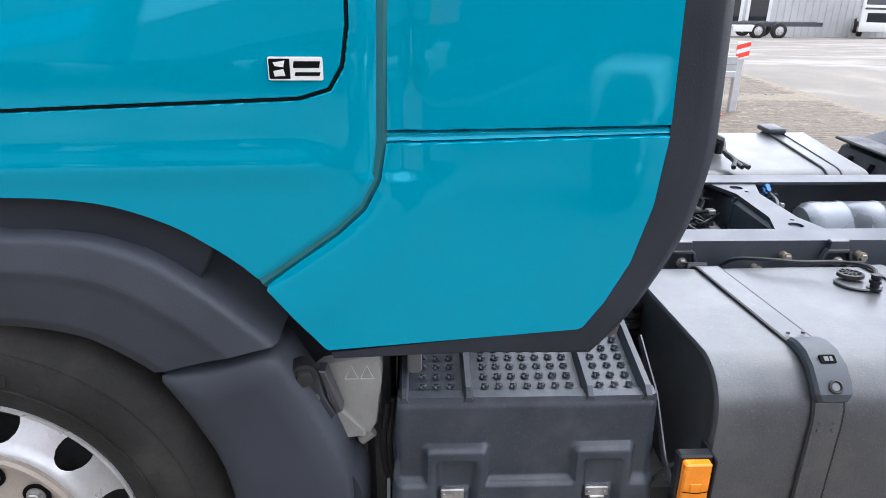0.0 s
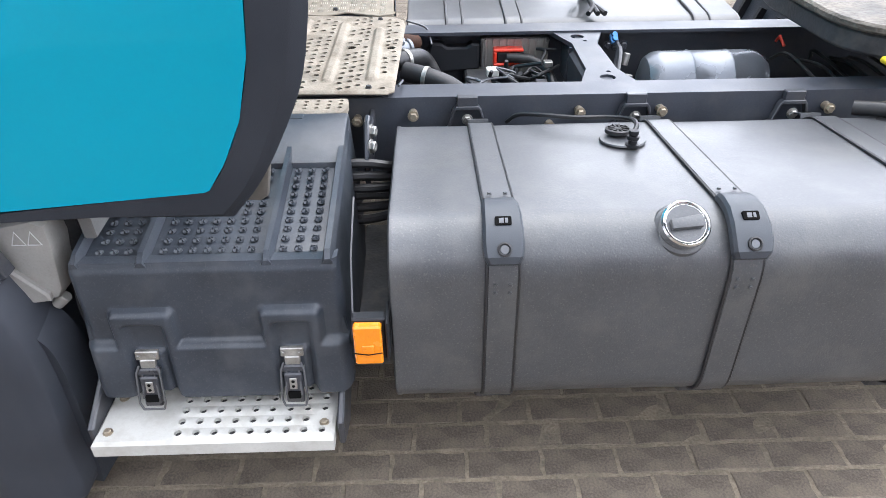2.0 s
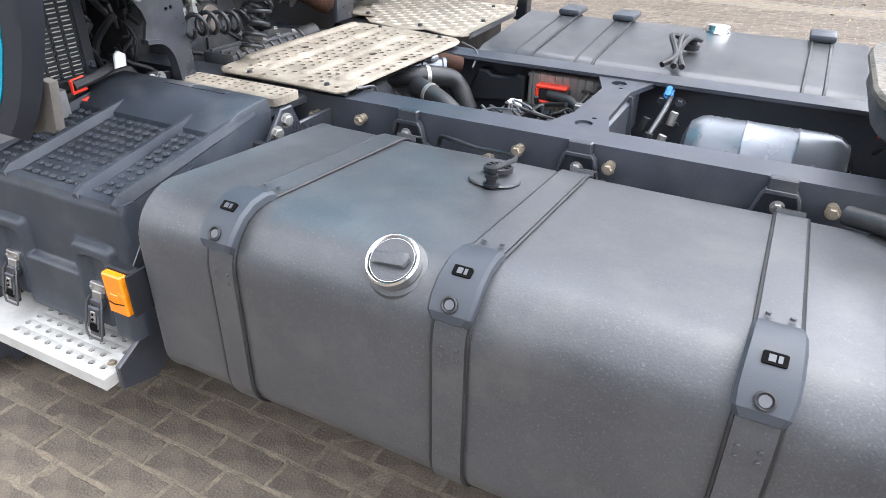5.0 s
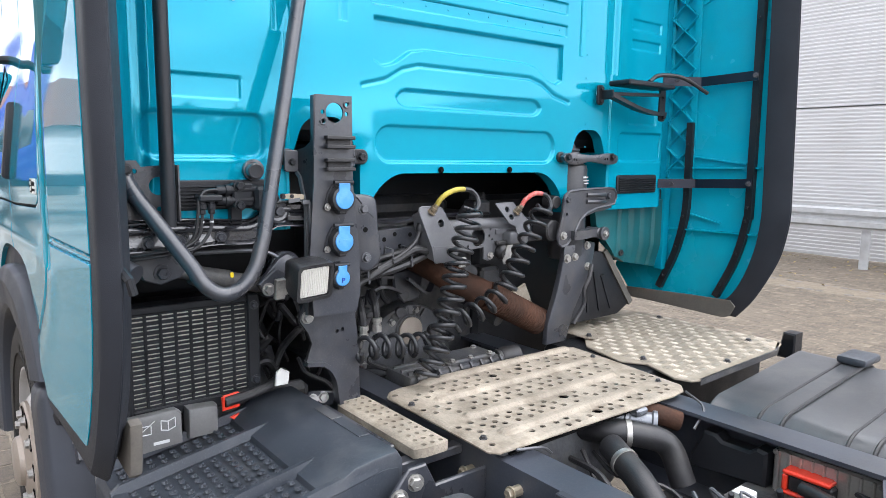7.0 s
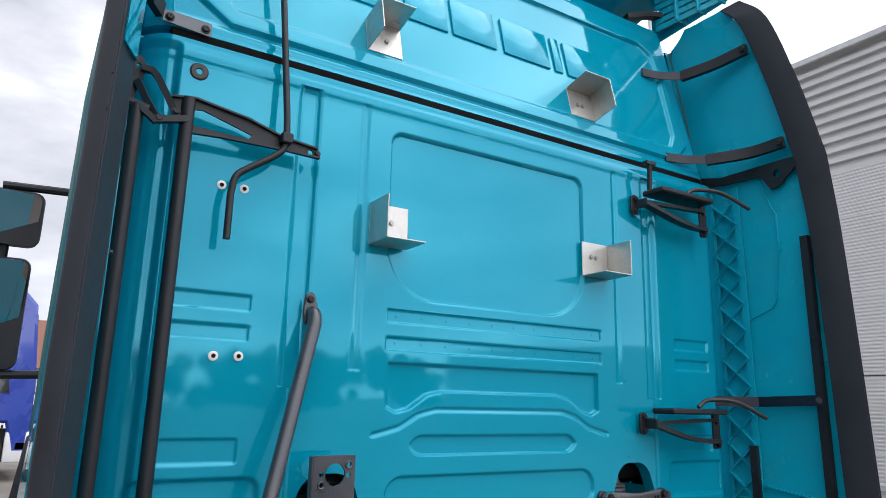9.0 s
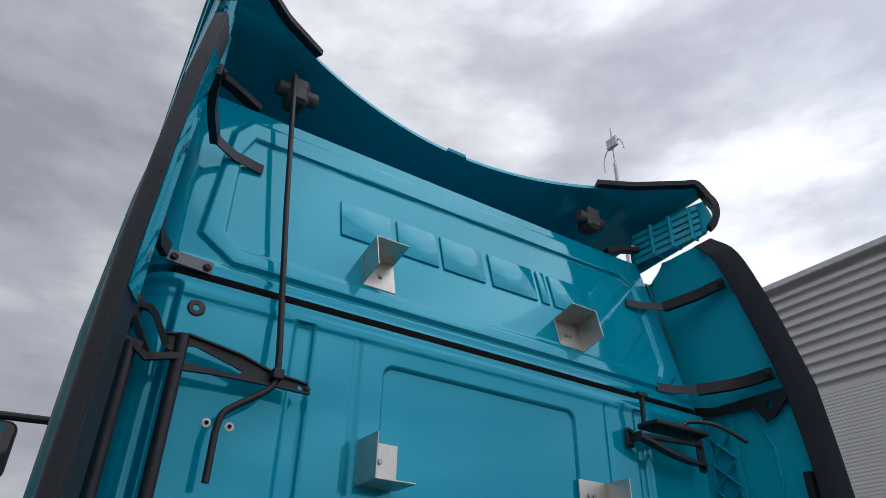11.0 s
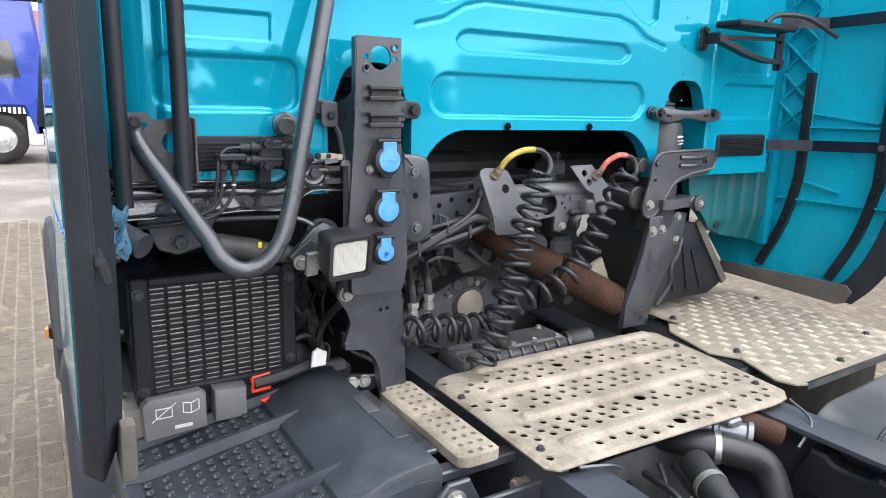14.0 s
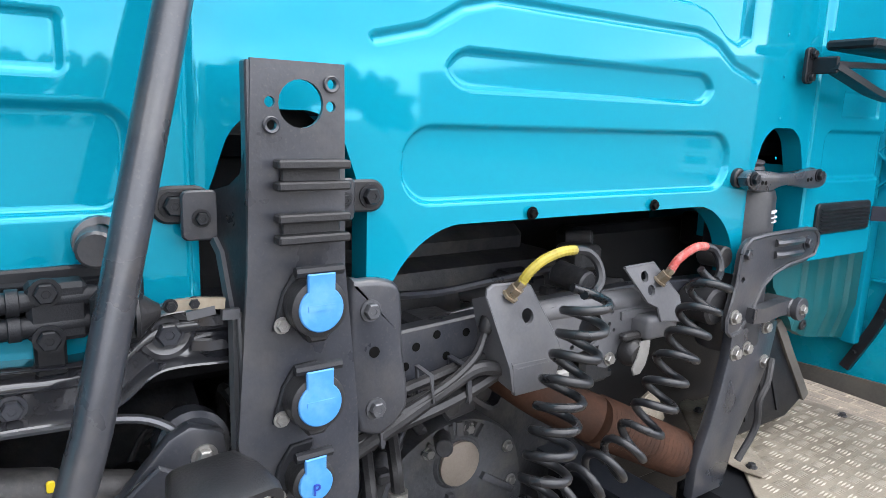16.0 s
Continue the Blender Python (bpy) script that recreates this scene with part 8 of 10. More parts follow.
for k, u in enumerate((0.212, 0.247, 0.281, 0.358, 0.391, 0.424, 0.508, 0.536, 0.563, 0.640, 0.668)):
    for j in range(17):
        v = -0.40 + 0.0155 * (k % 3) + 0.0465 * j + random.uniform(-0.004, 0.004)
        near = min(math.hypot(u - a, v - b) - r for a, b, r in cat_holes[:4])
        if random.random() < 0.86 and near > 0.016 and sd_poly(np.array([u]), np.array([v]), CAT_OUT)[0] < -0.016:
            cat_holes.append((u + random.uniform(-0.003, 0.003), v, 0.0092))


def cat_gap(u, v):
    """The distance to the nearest hole's edge."""
    d = np.full(np.shape(u), 1e9)
    for hu, hv, r in cat_holes:
        d = np.minimum(d, np.hypot(u - hu, v - hv) - r)
    return d


def cat_keep(u, v):
    return np.maximum(-cat_gap(u, v), sd_poly(u, v, CAT_OUT))


def cat_place(u, v):
    edge = np.clip(-sd_poly(u, v, CAT_OUT), 0, 0.014)
    rim = 0.0022 * np.exp(-((cat_gap(u, v) - 0.001) / 0.004) ** 2)
    return u, v, CATZ + cat_height(u, v) + rim - 0.006 * (1 - edge / 0.014) ** 2


bm = sheet(grid_lines(0.145, 0.705, 0.0042), grid_lines(-0.43, 0.46, 0.0042), cat_place, cat_keep, (0, 0, -0.004))
part("perforated_plate", bm, ALU, walkway, angle=50)
# added black sheet that stands for the shade seen through the holes
bm = B()
box(bm, 0.19, 0.67, -0.36, 0.36, 0.838, 0.844, 0.002)
part("under_tray", bm, INK_SHADE, walkway)
for y in (-0.35, 0.33):
    bm = B()
    box(bm, 0.22, 0.66, y - 0.03, y + 0.03, 0.836, 0.862, 0.003)
    part("plate_support", bm, DARK, walkway)
for x, y in ((0.30, -0.40), (0.60, -0.39), (0.60, 0.36), (0.30, 0.40)):
    bolt(walkway, (x, y, CATZ), (0, 0, 1), 0.008, DARK)

board = thing("side_step_board", "", "")
board.parent = truck
board["label"] = "narrow perforated aluminium step board"
bm = B()
so = [(0.15 + i * 0.034, -0.525 + 0.026 * j + 0.004 * (i % 2)) for i in range(12) for j in range(3)]


def board_keep(u, v):
    d = np.full(np.shape(u), 1e9)
    for hu, hv in so:
        d = np.minimum(d, np.hypot(u - hu, v - hv) - 0.007)
    return np.maximum(-d, sd_box(u, v, 0.125, 0.545, -0.553, -0.448, 0.025))


bm = sheet(grid_lines(0.12, 0.55, 0.005), grid_lines(-0.56, -0.44, 0.005), lambda u, v: (u, v, 0.860 - 0.006 * np.clip((np.abs(v + 0.5) - 0.045) / 0.008, 0, 1)), board_keep, (0, 0, -0.024))
part("board_plate", bm, ALU, board, angle=50)
bm = B()
box(bm, 0.10, 0.46, -0.60, -0.565, 0.835, 0.848, 0.003)
box(bm, 0.10, 0.46, -0.602, -0.596, 0.775, 0.848, 0.002)
part("board_rail", bm, BRACKET, board)
for x in (0.16, 0.50):
    bm = B()
    box(bm, x - 0.02, x + 0.02, -0.62, -0.39, 0.80, 0.825, 0.004)
    part("board_arm", bm, BRACKET, board)
bm = B()
plate(bm, [(-0.70, 0.78), (-0.63, 0.86), (-0.58, 0.86), (-0.55, 0.80), (-0.39, 0.80), (-0.39, 0.70), (-0.70, 0.70)], "x", 0.60, 0.615, 0.004)
bb = part("box_bracket", bm, BRACKET, board)
for y, z in ((-0.66, 0.80), (-0.615, 0.825)):
    bolt(bb, (0.617, y, z), (1, -0.3, 0), 0.016, STEEL)
bm = B()
plate(bm, [(-0.63, 0.82), (-0.53, 0.83), (-0.52, 0.87), (-0.60, 0.885), (-0.63, 0.87)], "x", 0.06, 0.075, 0.003)
b2 = part("box_bracket", bm, BRACKET, board)
for y in (-0.60, -0.565):
    bolt(b2, (0.076, y, 0.862), (1, -0.2, 0.2), 0.013, STEEL)

# tread plate on the right
tread = thing("tread_plate", "", "")
tread.parent = truck
tread["label"] = "five-bar aluminium tread plate over the right rail"
TP = [(0.165, 0.527), (0.02, 0.68), (-0.09, 0.80), (-0.10, 1.205), (0.28, 1.222), (0.56, 1.215), (0.60, 1.19), (0.632, 1.06), (0.655, 0.52), (0.640, 0.485), (0.590, 0.466), (0.44, 0.525), (0.36, 0.475)]
bm = B()
plate(bm, TP, "z", 0.848, 0.856, 0.002)
part("base_plate", bm, ALU_PLATE, tread)
vsx, fcs = [], []
pitch = 0.043
i = 0
y = 0.50
row = 0
while y < 1.23:
    x = -0.09
    col = 0
    while x < 0.66:
        turn = (row + col) % 2
        if sd_poly(np.array([x]), np.array([y]), TP)[0] < -0.022:
            for k in range(4):
                o = (k - 1.5) * 0.0085
                cx, cy = (x, y + o) if turn else (x + o, y)
                lx, ly = (0.016, 0.0024) if turn else (0.0024, 0.016)
                b0 = len(vsx)
                vsx += [(cx - lx, cy, 0.8561), (cx, cy - ly, 0.8561), (cx + lx, cy, 0.8561), (cx, cy + ly, 0.8561), (cx - lx * 0.4, cy, 0.8592), (cx + lx * 0.4, cy, 0.8592)] if turn else [(cx, cy - ly, 0.8561), (cx + lx, cy, 0.8561), (cx, cy + ly, 0.8561), (cx - lx, cy, 0.8561), (cx, cy - ly * 0.4, 0.8592), (cx, cy + ly * 0.4, 0.8592)]
                fcs += [(b0, b0 + 1, b0 + 4), (b0 + 1, b0 + 5, b0 + 4), (b0 + 1, b0 + 2, b0 + 5), (b0 + 2, b0 + 3, b0 + 5), (b0 + 3, b0 + 4, b0 + 5), (b0 + 3, b0, b0 + 4)]
        x += pitch
        col += 1
    y += pitch
    row += 1
me = bpy.data.meshes.new("tread_pattern")
me.from_pydata(vsx, [], fcs)
me.materials.append(TREADTOP)
tb = new("tread_pattern", me)
tb.parent = tread
tagged(tb, kind="stuff")
bm = B()
plate(bm, [(-0.256, 0.85), (-0.25, 0.80), (-0.04, 0.60), (0.098, 0.592), (0.134, 0.605), (0.135, 0.635), (0.092, 0.68), (-0.07, 0.80), (-0.10, 0.86)], "z", 0.8605, 0.866, 0.002)
plate(bm, [(-0.255, 0.855), (-0.105, 0.865), (-0.108, 1.205), (-0.255, 1.20)], "z", 0.846, 0.852, 0.002)
ear = part("plate_ear", bm, ALU, tread)
bolt(ear, (0.095, 0.625, 0.866), (0, 0, 1), 0.010, DARK)
bolt(ear, (-0.18, 0.80, 0.866), (0, 0, 1), 0.010, DARK)
for x, y in ((0.40, 0.56), (0.60, 0.78), (0.50, 1.12), (0.05, 1.17)):
    bolt(tread, (x, y, 0.856), (0, 0, 1), 0.010, DARK)
bm = B()
box(bm, 0.0, 0.50, 0.45, 1.25, 0.52, 0.845, 0.02)
part("silencer_box", bm, BLACK, tread)
bm = B()
tube(bm, [(0.58, 1.21, 0.846), (0.632, 1.08, 0.846), (0.652, 0.52, 0.846)], 0, flat=(0.004, 0.010))
part("plate_edge", bm, DARK, tread)
bm = B()
plate(bm, [(0.55, 0.78), (0.62, 0.78), (0.62, 0.885), (0.57, 0.885)], "y", 1.26, 1.33, 0.006)
part("marker_block", bm, BLACK, tread)

# cooler behind the cab's left corner
cool = thing("condenser", "", "")
cool.parent = truck
cool["label"] = "condenser behind a black plastic grille"
bm = B()
box(bm, -0.07, -0.020, -1.098, -0.735, 0.885, 1.17, 0.004)
part("core", bm, CORE, cool, "dusty aluminium cooling fins")
gy0, gy1, gz0, gz1 = -1.072, -0.758, 0.904, 1.160
for k in range(9):
    bm = B()
    y = gy0 + (gy1 - gy0) * k / 8
    box(bm, -0.0185, -0.012, y - 0.0042, y + 0.0042, gz0, gz1, 0.001)
    part("grille_bar", bm, BLACK, cool)
for j in range(11):
    z = gz0 + (gz1 - gz0) * j / 10
    bm = B()
    box(bm, -0.0185, -0.012, gy0, gy1, z - 0.0050, z + 0.0050, 0.001)
    part("grille_bar", bm, BLACK, cool)
    if j < 10:
        bm = B()
        zz = z + (gz1 - gz0) / 20
        box(bm, -0.0185, -0.013, gy0, gy1, zz - 0.0034, zz + 0.0034)
        part("grille_slat", bm, BLACK, cool)
bm = B()
for y0, y1, z0, z1 in ((-1.112, gy0, 0.872, 1.182), (gy1, -0.722, 0.872, 1.182), (gy0, gy1, 0.872, gz0), (gy0, gy1, gz1, 1.182)):
    box(bm, -0.07, -0.006, y0, y1, z0, z1, 0.004)
fr = part("grille_frame", bm, BLACK, cool)
for y, z in ((-1.095, 1.145), (-1.095, 0.905), (-0.738, 1.150), (-0.738, 0.930)):
    bolt(fr, (-0.006, y, z), (1, 0, 0), 0.010, BRACKET)
# lids and cables between cooler and battery cover
lids = thing("fuse_box", "", "")
lids.parent = truck
lids["label"] = "grey plastic fuse box lids with printed signs"
bm = B()
plate(bm, [(-1.125, 0.79), (-0.985, 0.80), (-0.985, 0.885), (-1.0, 0.897), (-1.115, 0.893), (-1.13, 0.88)], "x", 0.012, 0.045, 0.008, seg=2)
part("large_lid", bm, BOXLID, lids)
bm = B()
plate(bm, [(-0.965, 0.80), (-0.885, 0.80), (-0.885, 0.88), (-0.965, 0.885)], "x", -0.02, 0.035, 0.008, seg=2)
part("small_lid", bm, BOXLID, lids)
bm = B()
for a, b in (((-1.10, 0.845), (-1.065, 0.845)), ((-1.065, 0.845), (-1.065, 0.868)), ((-1.065, 0.868), (-1.10, 0.868)), ((-1.10, 0.868), (-1.10, 0.845)), ((-1.11, 0.838), (-1.055, 0.878)),
             ((-1.04, 0.85), (-1.022, 0.845)), ((-1.022, 0.845), (-1.004, 0.852)), ((-1.04, 0.85), (-1.04, 0.875)), ((-1.004, 0.852), (-1.004, 0.877)), ((-1.022, 0.845), (-1.022, 0.87)), ((-1.04, 0.875), (-1.022, 0.87)), ((-1.022, 0.87), (-1.004, 0.877))):
    tube(bm, [(0.0465, a[0], a[1]), (0.0465, b[0], b[1])], 0.0014, 5)
part("printed_sign", bm, PRINT, lids)
bm = B()
box(bm, 0.045, 0.0462, -1.06, -1.02, 0.812, 0.820)
part("printed_bar", bm, PRINT, lids)
bm = B()
tube(bm, [(0.04, -0.872, 0.90), (0.04, -0.83, 0.905), (0.04, -0.83, 0.90)], 0.005, 7)
tube(bm, [(0.045, -0.874, 0.902), (0.045, -0.874, 0.868), (0.045, -0.83, 0.872)], 0.006, 7)
part("red_clamp", bm, REDP, lids, "red plastic battery terminal cover")
bm = B()
plate(bm, [(-0.86, 0.845), (-0.835, 0.852), (-0.85, 0.838)], "x", 0.05, 0.062, 0.002)
part("red_flag", bm, REDP, lids)
bm = B()
tube(bm, spline([(0.045, -0.87, 0.887), (0.045, -0.80, 0.895), (0.03, -0.73, 0.905), (0.0, -0.68, 0.91)], 6), 0.015, 10)
part("battery_cable", bm, RUBBER, lids)
bm = B()
plate(bm, [(-0.725, 0.905), (-0.685, 0.905), (-0.680, 0.94), (-0.705, 0.955), (-0.72, 0.945)], "x", 0.045, 0.055, 0.002)
part("white_tag", bm, LABEL, lids)
set_back(lids, lambda p: p + Vector((0, 0.020, 0.012)))
# rear cover of the battery box
bm = B()
plate(bm, [(-0.835, 0.80), (-0.822, 0.835), (-0.742, 0.874), (-0.665, 0.885), (-0.625, 0.885), (-0.61, 0.86), (-0.61, 0.62), (-0.80, 0.62)], "x", -0.02, 0.562, 0.008, seg=2)
rc = part("rear_cover", bm, BATT, batt)
for x0, x1, m in ((0.20, 0.30, STRAP), (0.31, 0.44, CLIP)):
    bm = B()
    box(bm, x0, x1, -0.66, -0.628, 0.885, 0.8875, 0.001)
    part("type_label", bm, m, rc)

# engine, gearbox and exhaust under the cab
eng = thing("engine_and_gearbox", "", "")
eng.parent = truck
eng["label"] = "grimy engine and gearbox with pipes and cables"
bm = B()
box(bm, -1.3, -0.30, -0.36, 0.36, 0.60, 1.36, 0.05, 2)
box(bm, -0.9, -0.40, -0.24, 0.30, 1.25, 1.42, 0.03)
part("engine_block", bm, DARK, eng)
bm = B()
DY, DZ = -0.052, 0.93
arch = [(p.x, p.y) for p in spline([(DY - 0.235, DZ - 0.16, 0), (DY - 0.225, DZ - 0.06, 0), (DY - 0.165, DZ + 0.025, 0), (DY - 0.08, DZ + 0.08, 0), (DY + 0.01, DZ + 0.098, 0), (DY + 0.10, DZ + 0.072, 0), (DY + 0.17, DZ + 0.01, 0), (DY + 0.20, DZ - 0.10, 0), (DY + 0.20, DZ - 0.16, 0)], 4)]
plate(bm, arch[::-1], "x", -0.30, -0.205, 0.014, seg=2)
gb = part("bell_housing", bm, HOUSING, eng, "dusty grey cast bell housing")
bm = B()
lathe(bm, [(0.066, -0.02), (0.064, 0.0), (0.058, 0.006), (0, 0.006)], (-0.205, DY, DZ), (1, 0, 0), 30)
part("housing_boss", bm, HOUSING, gb)
bm = B()
lathe(bm, [(0.052, 0), (0.052, 0.008), (0.046, 0.011), (0, 0.011)], (-0.199, DY, DZ), (1, 0, 0), 28)
part("housing_cover", bm, HUB, gb)
for u, v in ((-0.077, 0.040), (0.030, 0.072), (0.145, 0.0), (-0.16, -0.02), (0.16, -0.09), (-0.20, -0.10)):
    bolt(gb, (-0.205, DY + u, DZ + v), (1, 0, 0), 0.011, STEEL)
for k in range(9):
    a = radians(52 + 12 * k)
    bm = B()
    tube(bm, [(-0.202, DY + 0.078 * math.cos(a), DZ - 0.005 + 0.068 * math.sin(a)), (-0.206, DY + 0.112 * math.cos(a), DZ - 0.005 + 0.098 * math.sin(a))], 0, flat=(0.008, 0.0045))
    part("housing_rib", bm, HOUSING, gb)
for pts, w in ((((-0.20, DY - 0.16, DZ - 0.10), (-0.198, DY - 0.09, DZ - 0.065)), 0.006), (((-0.20, DY + 0.07, DZ - 0.05), (-0.198, DY + 0.16, DZ - 0.11)), 0.006), (((-0.20, DY - 0.02, DZ - 0.07), (-0.20, DY - 0.03, DZ - 0.15)), 0.007)):
    bm = B()
    tube(bm, pts, 0, flat=(w, 0.008))
    part("housing_rib", bm, HOUSING, gb)
# brackets and ribs above the housing
for pts in (((-0.17, -0.30, 1.06), (-0.15, -0.22, 1.12), (-0.16, -0.12, 1.09)), ((-0.15, -0.10, 1.14), (-0.14, -0.02, 1.08), (-0.15, 0.02, 1.12)), ((-0.18, -0.36, 1.13), (-0.15, -0.27, 1.16), (-0.16, -0.16, 1.15))):
    bm = B()
    tube(bm, spline(pts, 4), 0, flat=(0.012, 0.005))
    part("steel_bracket", bm, BRACKET, eng)
bm = B()
plate(bm, [(-0.14, 1.16), (-0.05, 1.17), (0.0, 1.14), (-0.02, 1.05), (-0.09, 1.04), (-0.13, 1.09)], "x", -0.20, -0.185, 0.006)
part("steel_bracket", bm, BRACKET, eng)
bm = B()
box(bm, -0.20, 0.60, -0.20, 0.20, 0.56, 0.80, 0.05, 2)
box(bm, -0.04, 0.11, -0.27, 0.15, 0.78, 0.872, 0.016, 2)
box(bm, -0.02, 0.095, -0.10, 0.12, 0.868, 0.886, 0.006)
part("gearbox_case", bm, HOUSING, eng, "grimy ribbed gearbox case")
for k in range(9):
    bm = B()
    y = -0.24 + 0.046 * k
    tube(bm, [(0.112, y, 0.79), (0.113, y, 0.862), (0.10, y, 0.874)], 0, flat=(0.004, 0.005))
    part("case_rib", bm, HOUSING, eng)
for x in (0.0, 0.045, 0.085):
    bm = B()
    tube(bm, [(x, -0.26, 0.874), (x, -0.11, 0.874)], 0, flat=(0.005, 0.004))
    part("case_rib", bm, HOUSING, eng)
for x, y in ((0.09, -0.08), (0.09, 0.0), (0.09, 0.09), (0.0, 0.09)):
    bolt(eng, (x, y, 0.886), (0, 0, 1), 0.009, STEEL)
bm = B()
lathe(bm, [(0.030, 0), (0.036, 0.004), (0.036, 0.016), (0.034, 0.018), (0.040, 0.03), (0.040, 0.09), (0, 0.09)], (0.06, 0.15, 0.845), (0.25, 1, 0.1), 20)
part("rubber_elbow", bm, RUBBER, eng)
for a, b, r in (((-0.16, -0.36, 1.24), (0.05, -0.52, 1.14), 0.03), ((-0.1, -0.3, 1.05), (0.05, -0.44, 0.98), 0.02), ((-0.2, 0.16, 1.05), (0.02, 0.20, 0.98), 0.03)):
    bm = B()
    tube(bm, [a, ((a[0] + b[0]) / 2, (a[1] + b[1]) / 2, (a[2] + b[2]) / 2 + 0.01), b], r, 12)
    part("steering_shaft", bm, DARK, eng)
rnd = random.Random(5)
for k in range(20):
    y = rnd.uniform(-0.46, -0.20)
    z = rnd.uniform(0.90, 1.16)
    x = rnd.uniform(-0.24, -0.12)
    pts = [(x, y, z)]
    for q in range(4):
        y += rnd.uniform(-0.06, 0.05)
        z += rnd.uniform(-0.08, 0.05)
        x += rnd.uniform(-0.05, 0.05)
        pts.append((x, min(y, -0.20), max(0.85, z)))
    bm = B()
    tube(bm, spline(pts, 5), rnd.choice((0.004, 0.006, 0.008, 0.011)), 7)
    part("engine_cable", bm, RUBBER if k % 7 else BRACKET, eng)
for k in range(22):
    y, z, x = rnd.uniform(-0.70, -0.52), rnd.uniform(0.88, 1.20), rnd.uniform(-0.30, -0.05)
    pts = [(x, y, z)]
    for q in range(4):
        y += rnd.uniform(-0.06, 0.06)
        z += rnd.uniform(-0.10, 0.06)
        x += rnd.uniform(-0.04, 0.06)
        pts.append((x, y, max(0.8, z)))
    bm = B()
    tube(bm, spline(pts, 5), rnd.choice((0.005, 0.008, 0.012)), 7)
    part("engine_cable", bm, RUBBER, eng)
for k in range(26):
    x, y, z = rnd.uniform(-0.28, -0.02), rnd.uniform(-0.42, 0.34), rnd.uniform(1.02, 1.44)
    w = rnd.uniform(0.012, 0.05)
    bm = B()
    if k % 2:
        box(bm, x - w, x + w, y - w, y + w, z - w * 0.7, z + w * 0.7, w * 0.25)
    else:
        cyl(bm, (x - w, y, z), (x + w, y + rnd.uniform(-0.05, 0.05), z + rnd.uniform(-0.02, 0.02)), w * 0.7, 12)
    part("engine_fitting", bm, DARK if k % 5 else BRACKET, eng)
for k in range(2):
    bm = B()
    z = 1.36 - 0.05 * k
    tube(bm, spline([(-0.14, -0.44, z), (-0.10, -0.30, z + 0.005), (-0.13, -0.16, z - 0.01), (-0.12, 0.0, z + 0.004), (-0.16, 0.3, z)], 5), 0.008, 7)
    part("pipe", bm, BRACKET, eng)
for x, y, z in ((0.02, -0.345, 1.045), (0.02, -0.395, 1.025)):
    bm = B()
    tube(bm, spline([(x - 0.05, y + 0.02, z + 0.09), (x, y, z + 0.06), (x + 0.01, y, z + 0.02)], 5), 0.012, 8)
    hz = part("pressure_hose", bm, RUBBER, eng)
    bm = B()
    lathe(bm, [(0.016, 0), (0.016, 0.02), (0.013, 0.021), (0.013, 0.03), (0.017, 0.031), (0.017, 0.045), (0, 0.045)], (x + 0.01, y, z - 0.025), (0, 0, 1), 10)
    part("hose_fitting", bm, STEEL, hz)
bm = B()
box(bm, -0.62, -0.52, -0.95, 0.95, 1.10, 1.62, 0.02)
part("insulation_mat", bm, BLACK, eng)
ex = thing("exhaust_pipe", "", "")
ex.parent = truck
ex["label"] = "rust-brown exhaust pipe with flexible section"
bm = B()
tube(bm, spline([(-0.22, -0.06, 1.22), (-0.10, -0.03, 1.185), (-0.03, 0.03, 1.135), (0.03, 0.12, 1.085)], 4), 0.050, 20)
part("exhaust_elbow", bm, RUST, ex)
bm = B()
ln = [Vector((0.03, 0.12, 1.085)).lerp(Vector((0.06, 0.37, 0.955)), t / 40) for t in range(41)]
tube(bm, ln, 0.05, 20, [0.050 + 0.004 * (i % 2) for i in range(41)])
part("flexible_section", bm, RUST, ex, angle=20)
bm = B()
plate(bm, [(0.24, 1.06), (0.34, 1.10), (0.38, 1.02), (0.33, 0.96), (0.27, 1.0)], "x", 0.0, 0.012, 0.002)
part("heat_shield", bm, ALU, ex)

# right-hand fuel tank
rt = thing("right_tank", "", "")
rt.parent = truck
rt["label"] = "dark grey strapped tank on the right rail"
pr = [(-y, z + 0.01) for y, z in prof][::-1]
pr = [(y * 1.0 + 0.0, z) for y, z in pr]
part("tank_shell", tank_mesh(pr, 0.70, 2.12), RTANK, rt, angle=40)
gp = grow(pr, 0.004)
cut = [p for p in gp if p[1] > 0.70 and p[0] > 0.42]
cut.sort(key=lambda p: p[0])
for x in (0.90, 1.15, 1.95):
    for dx in (-0.034, 0.034):
        bm = B()
        tube(bm, [(x + dx, y, z + 0.001) for y, z in cut], 0.006, 6)
        part("edging", bm, RUBBER, rt)
    bm = B()
    tube(bm, [(x, y, z) for y, z in cut], 0, flat=(0.03, 0.002))
    st = part("strap", bm, RTANK, rt)
    bm = B()
    box(bm, x - 0.05, x + 0.05, 1.06, 1.20, 0.865, 0.895, 0.012, 2)
    part("clip_cover", bm, CLIP, st)
bm = B()
lathe(bm, [(0.06, 0), (0.06, 0.012), (0.05, 0.014), (0.05, 0.035), (0.045, 0.042), (0, 0.042)], (1.55, 1.10, 0.842), (0, 0.3, 1), 28)
part("filler_cap", bm, CHROME, rt)
bm = B()
lathe(bm, [(0.03, 0), (0.03, 0.02), (0.02, 0.022), (0.02, 0.05), (0, 0.05)], (1.50, 0.77, 0.845), (0, 0, 1), 18)
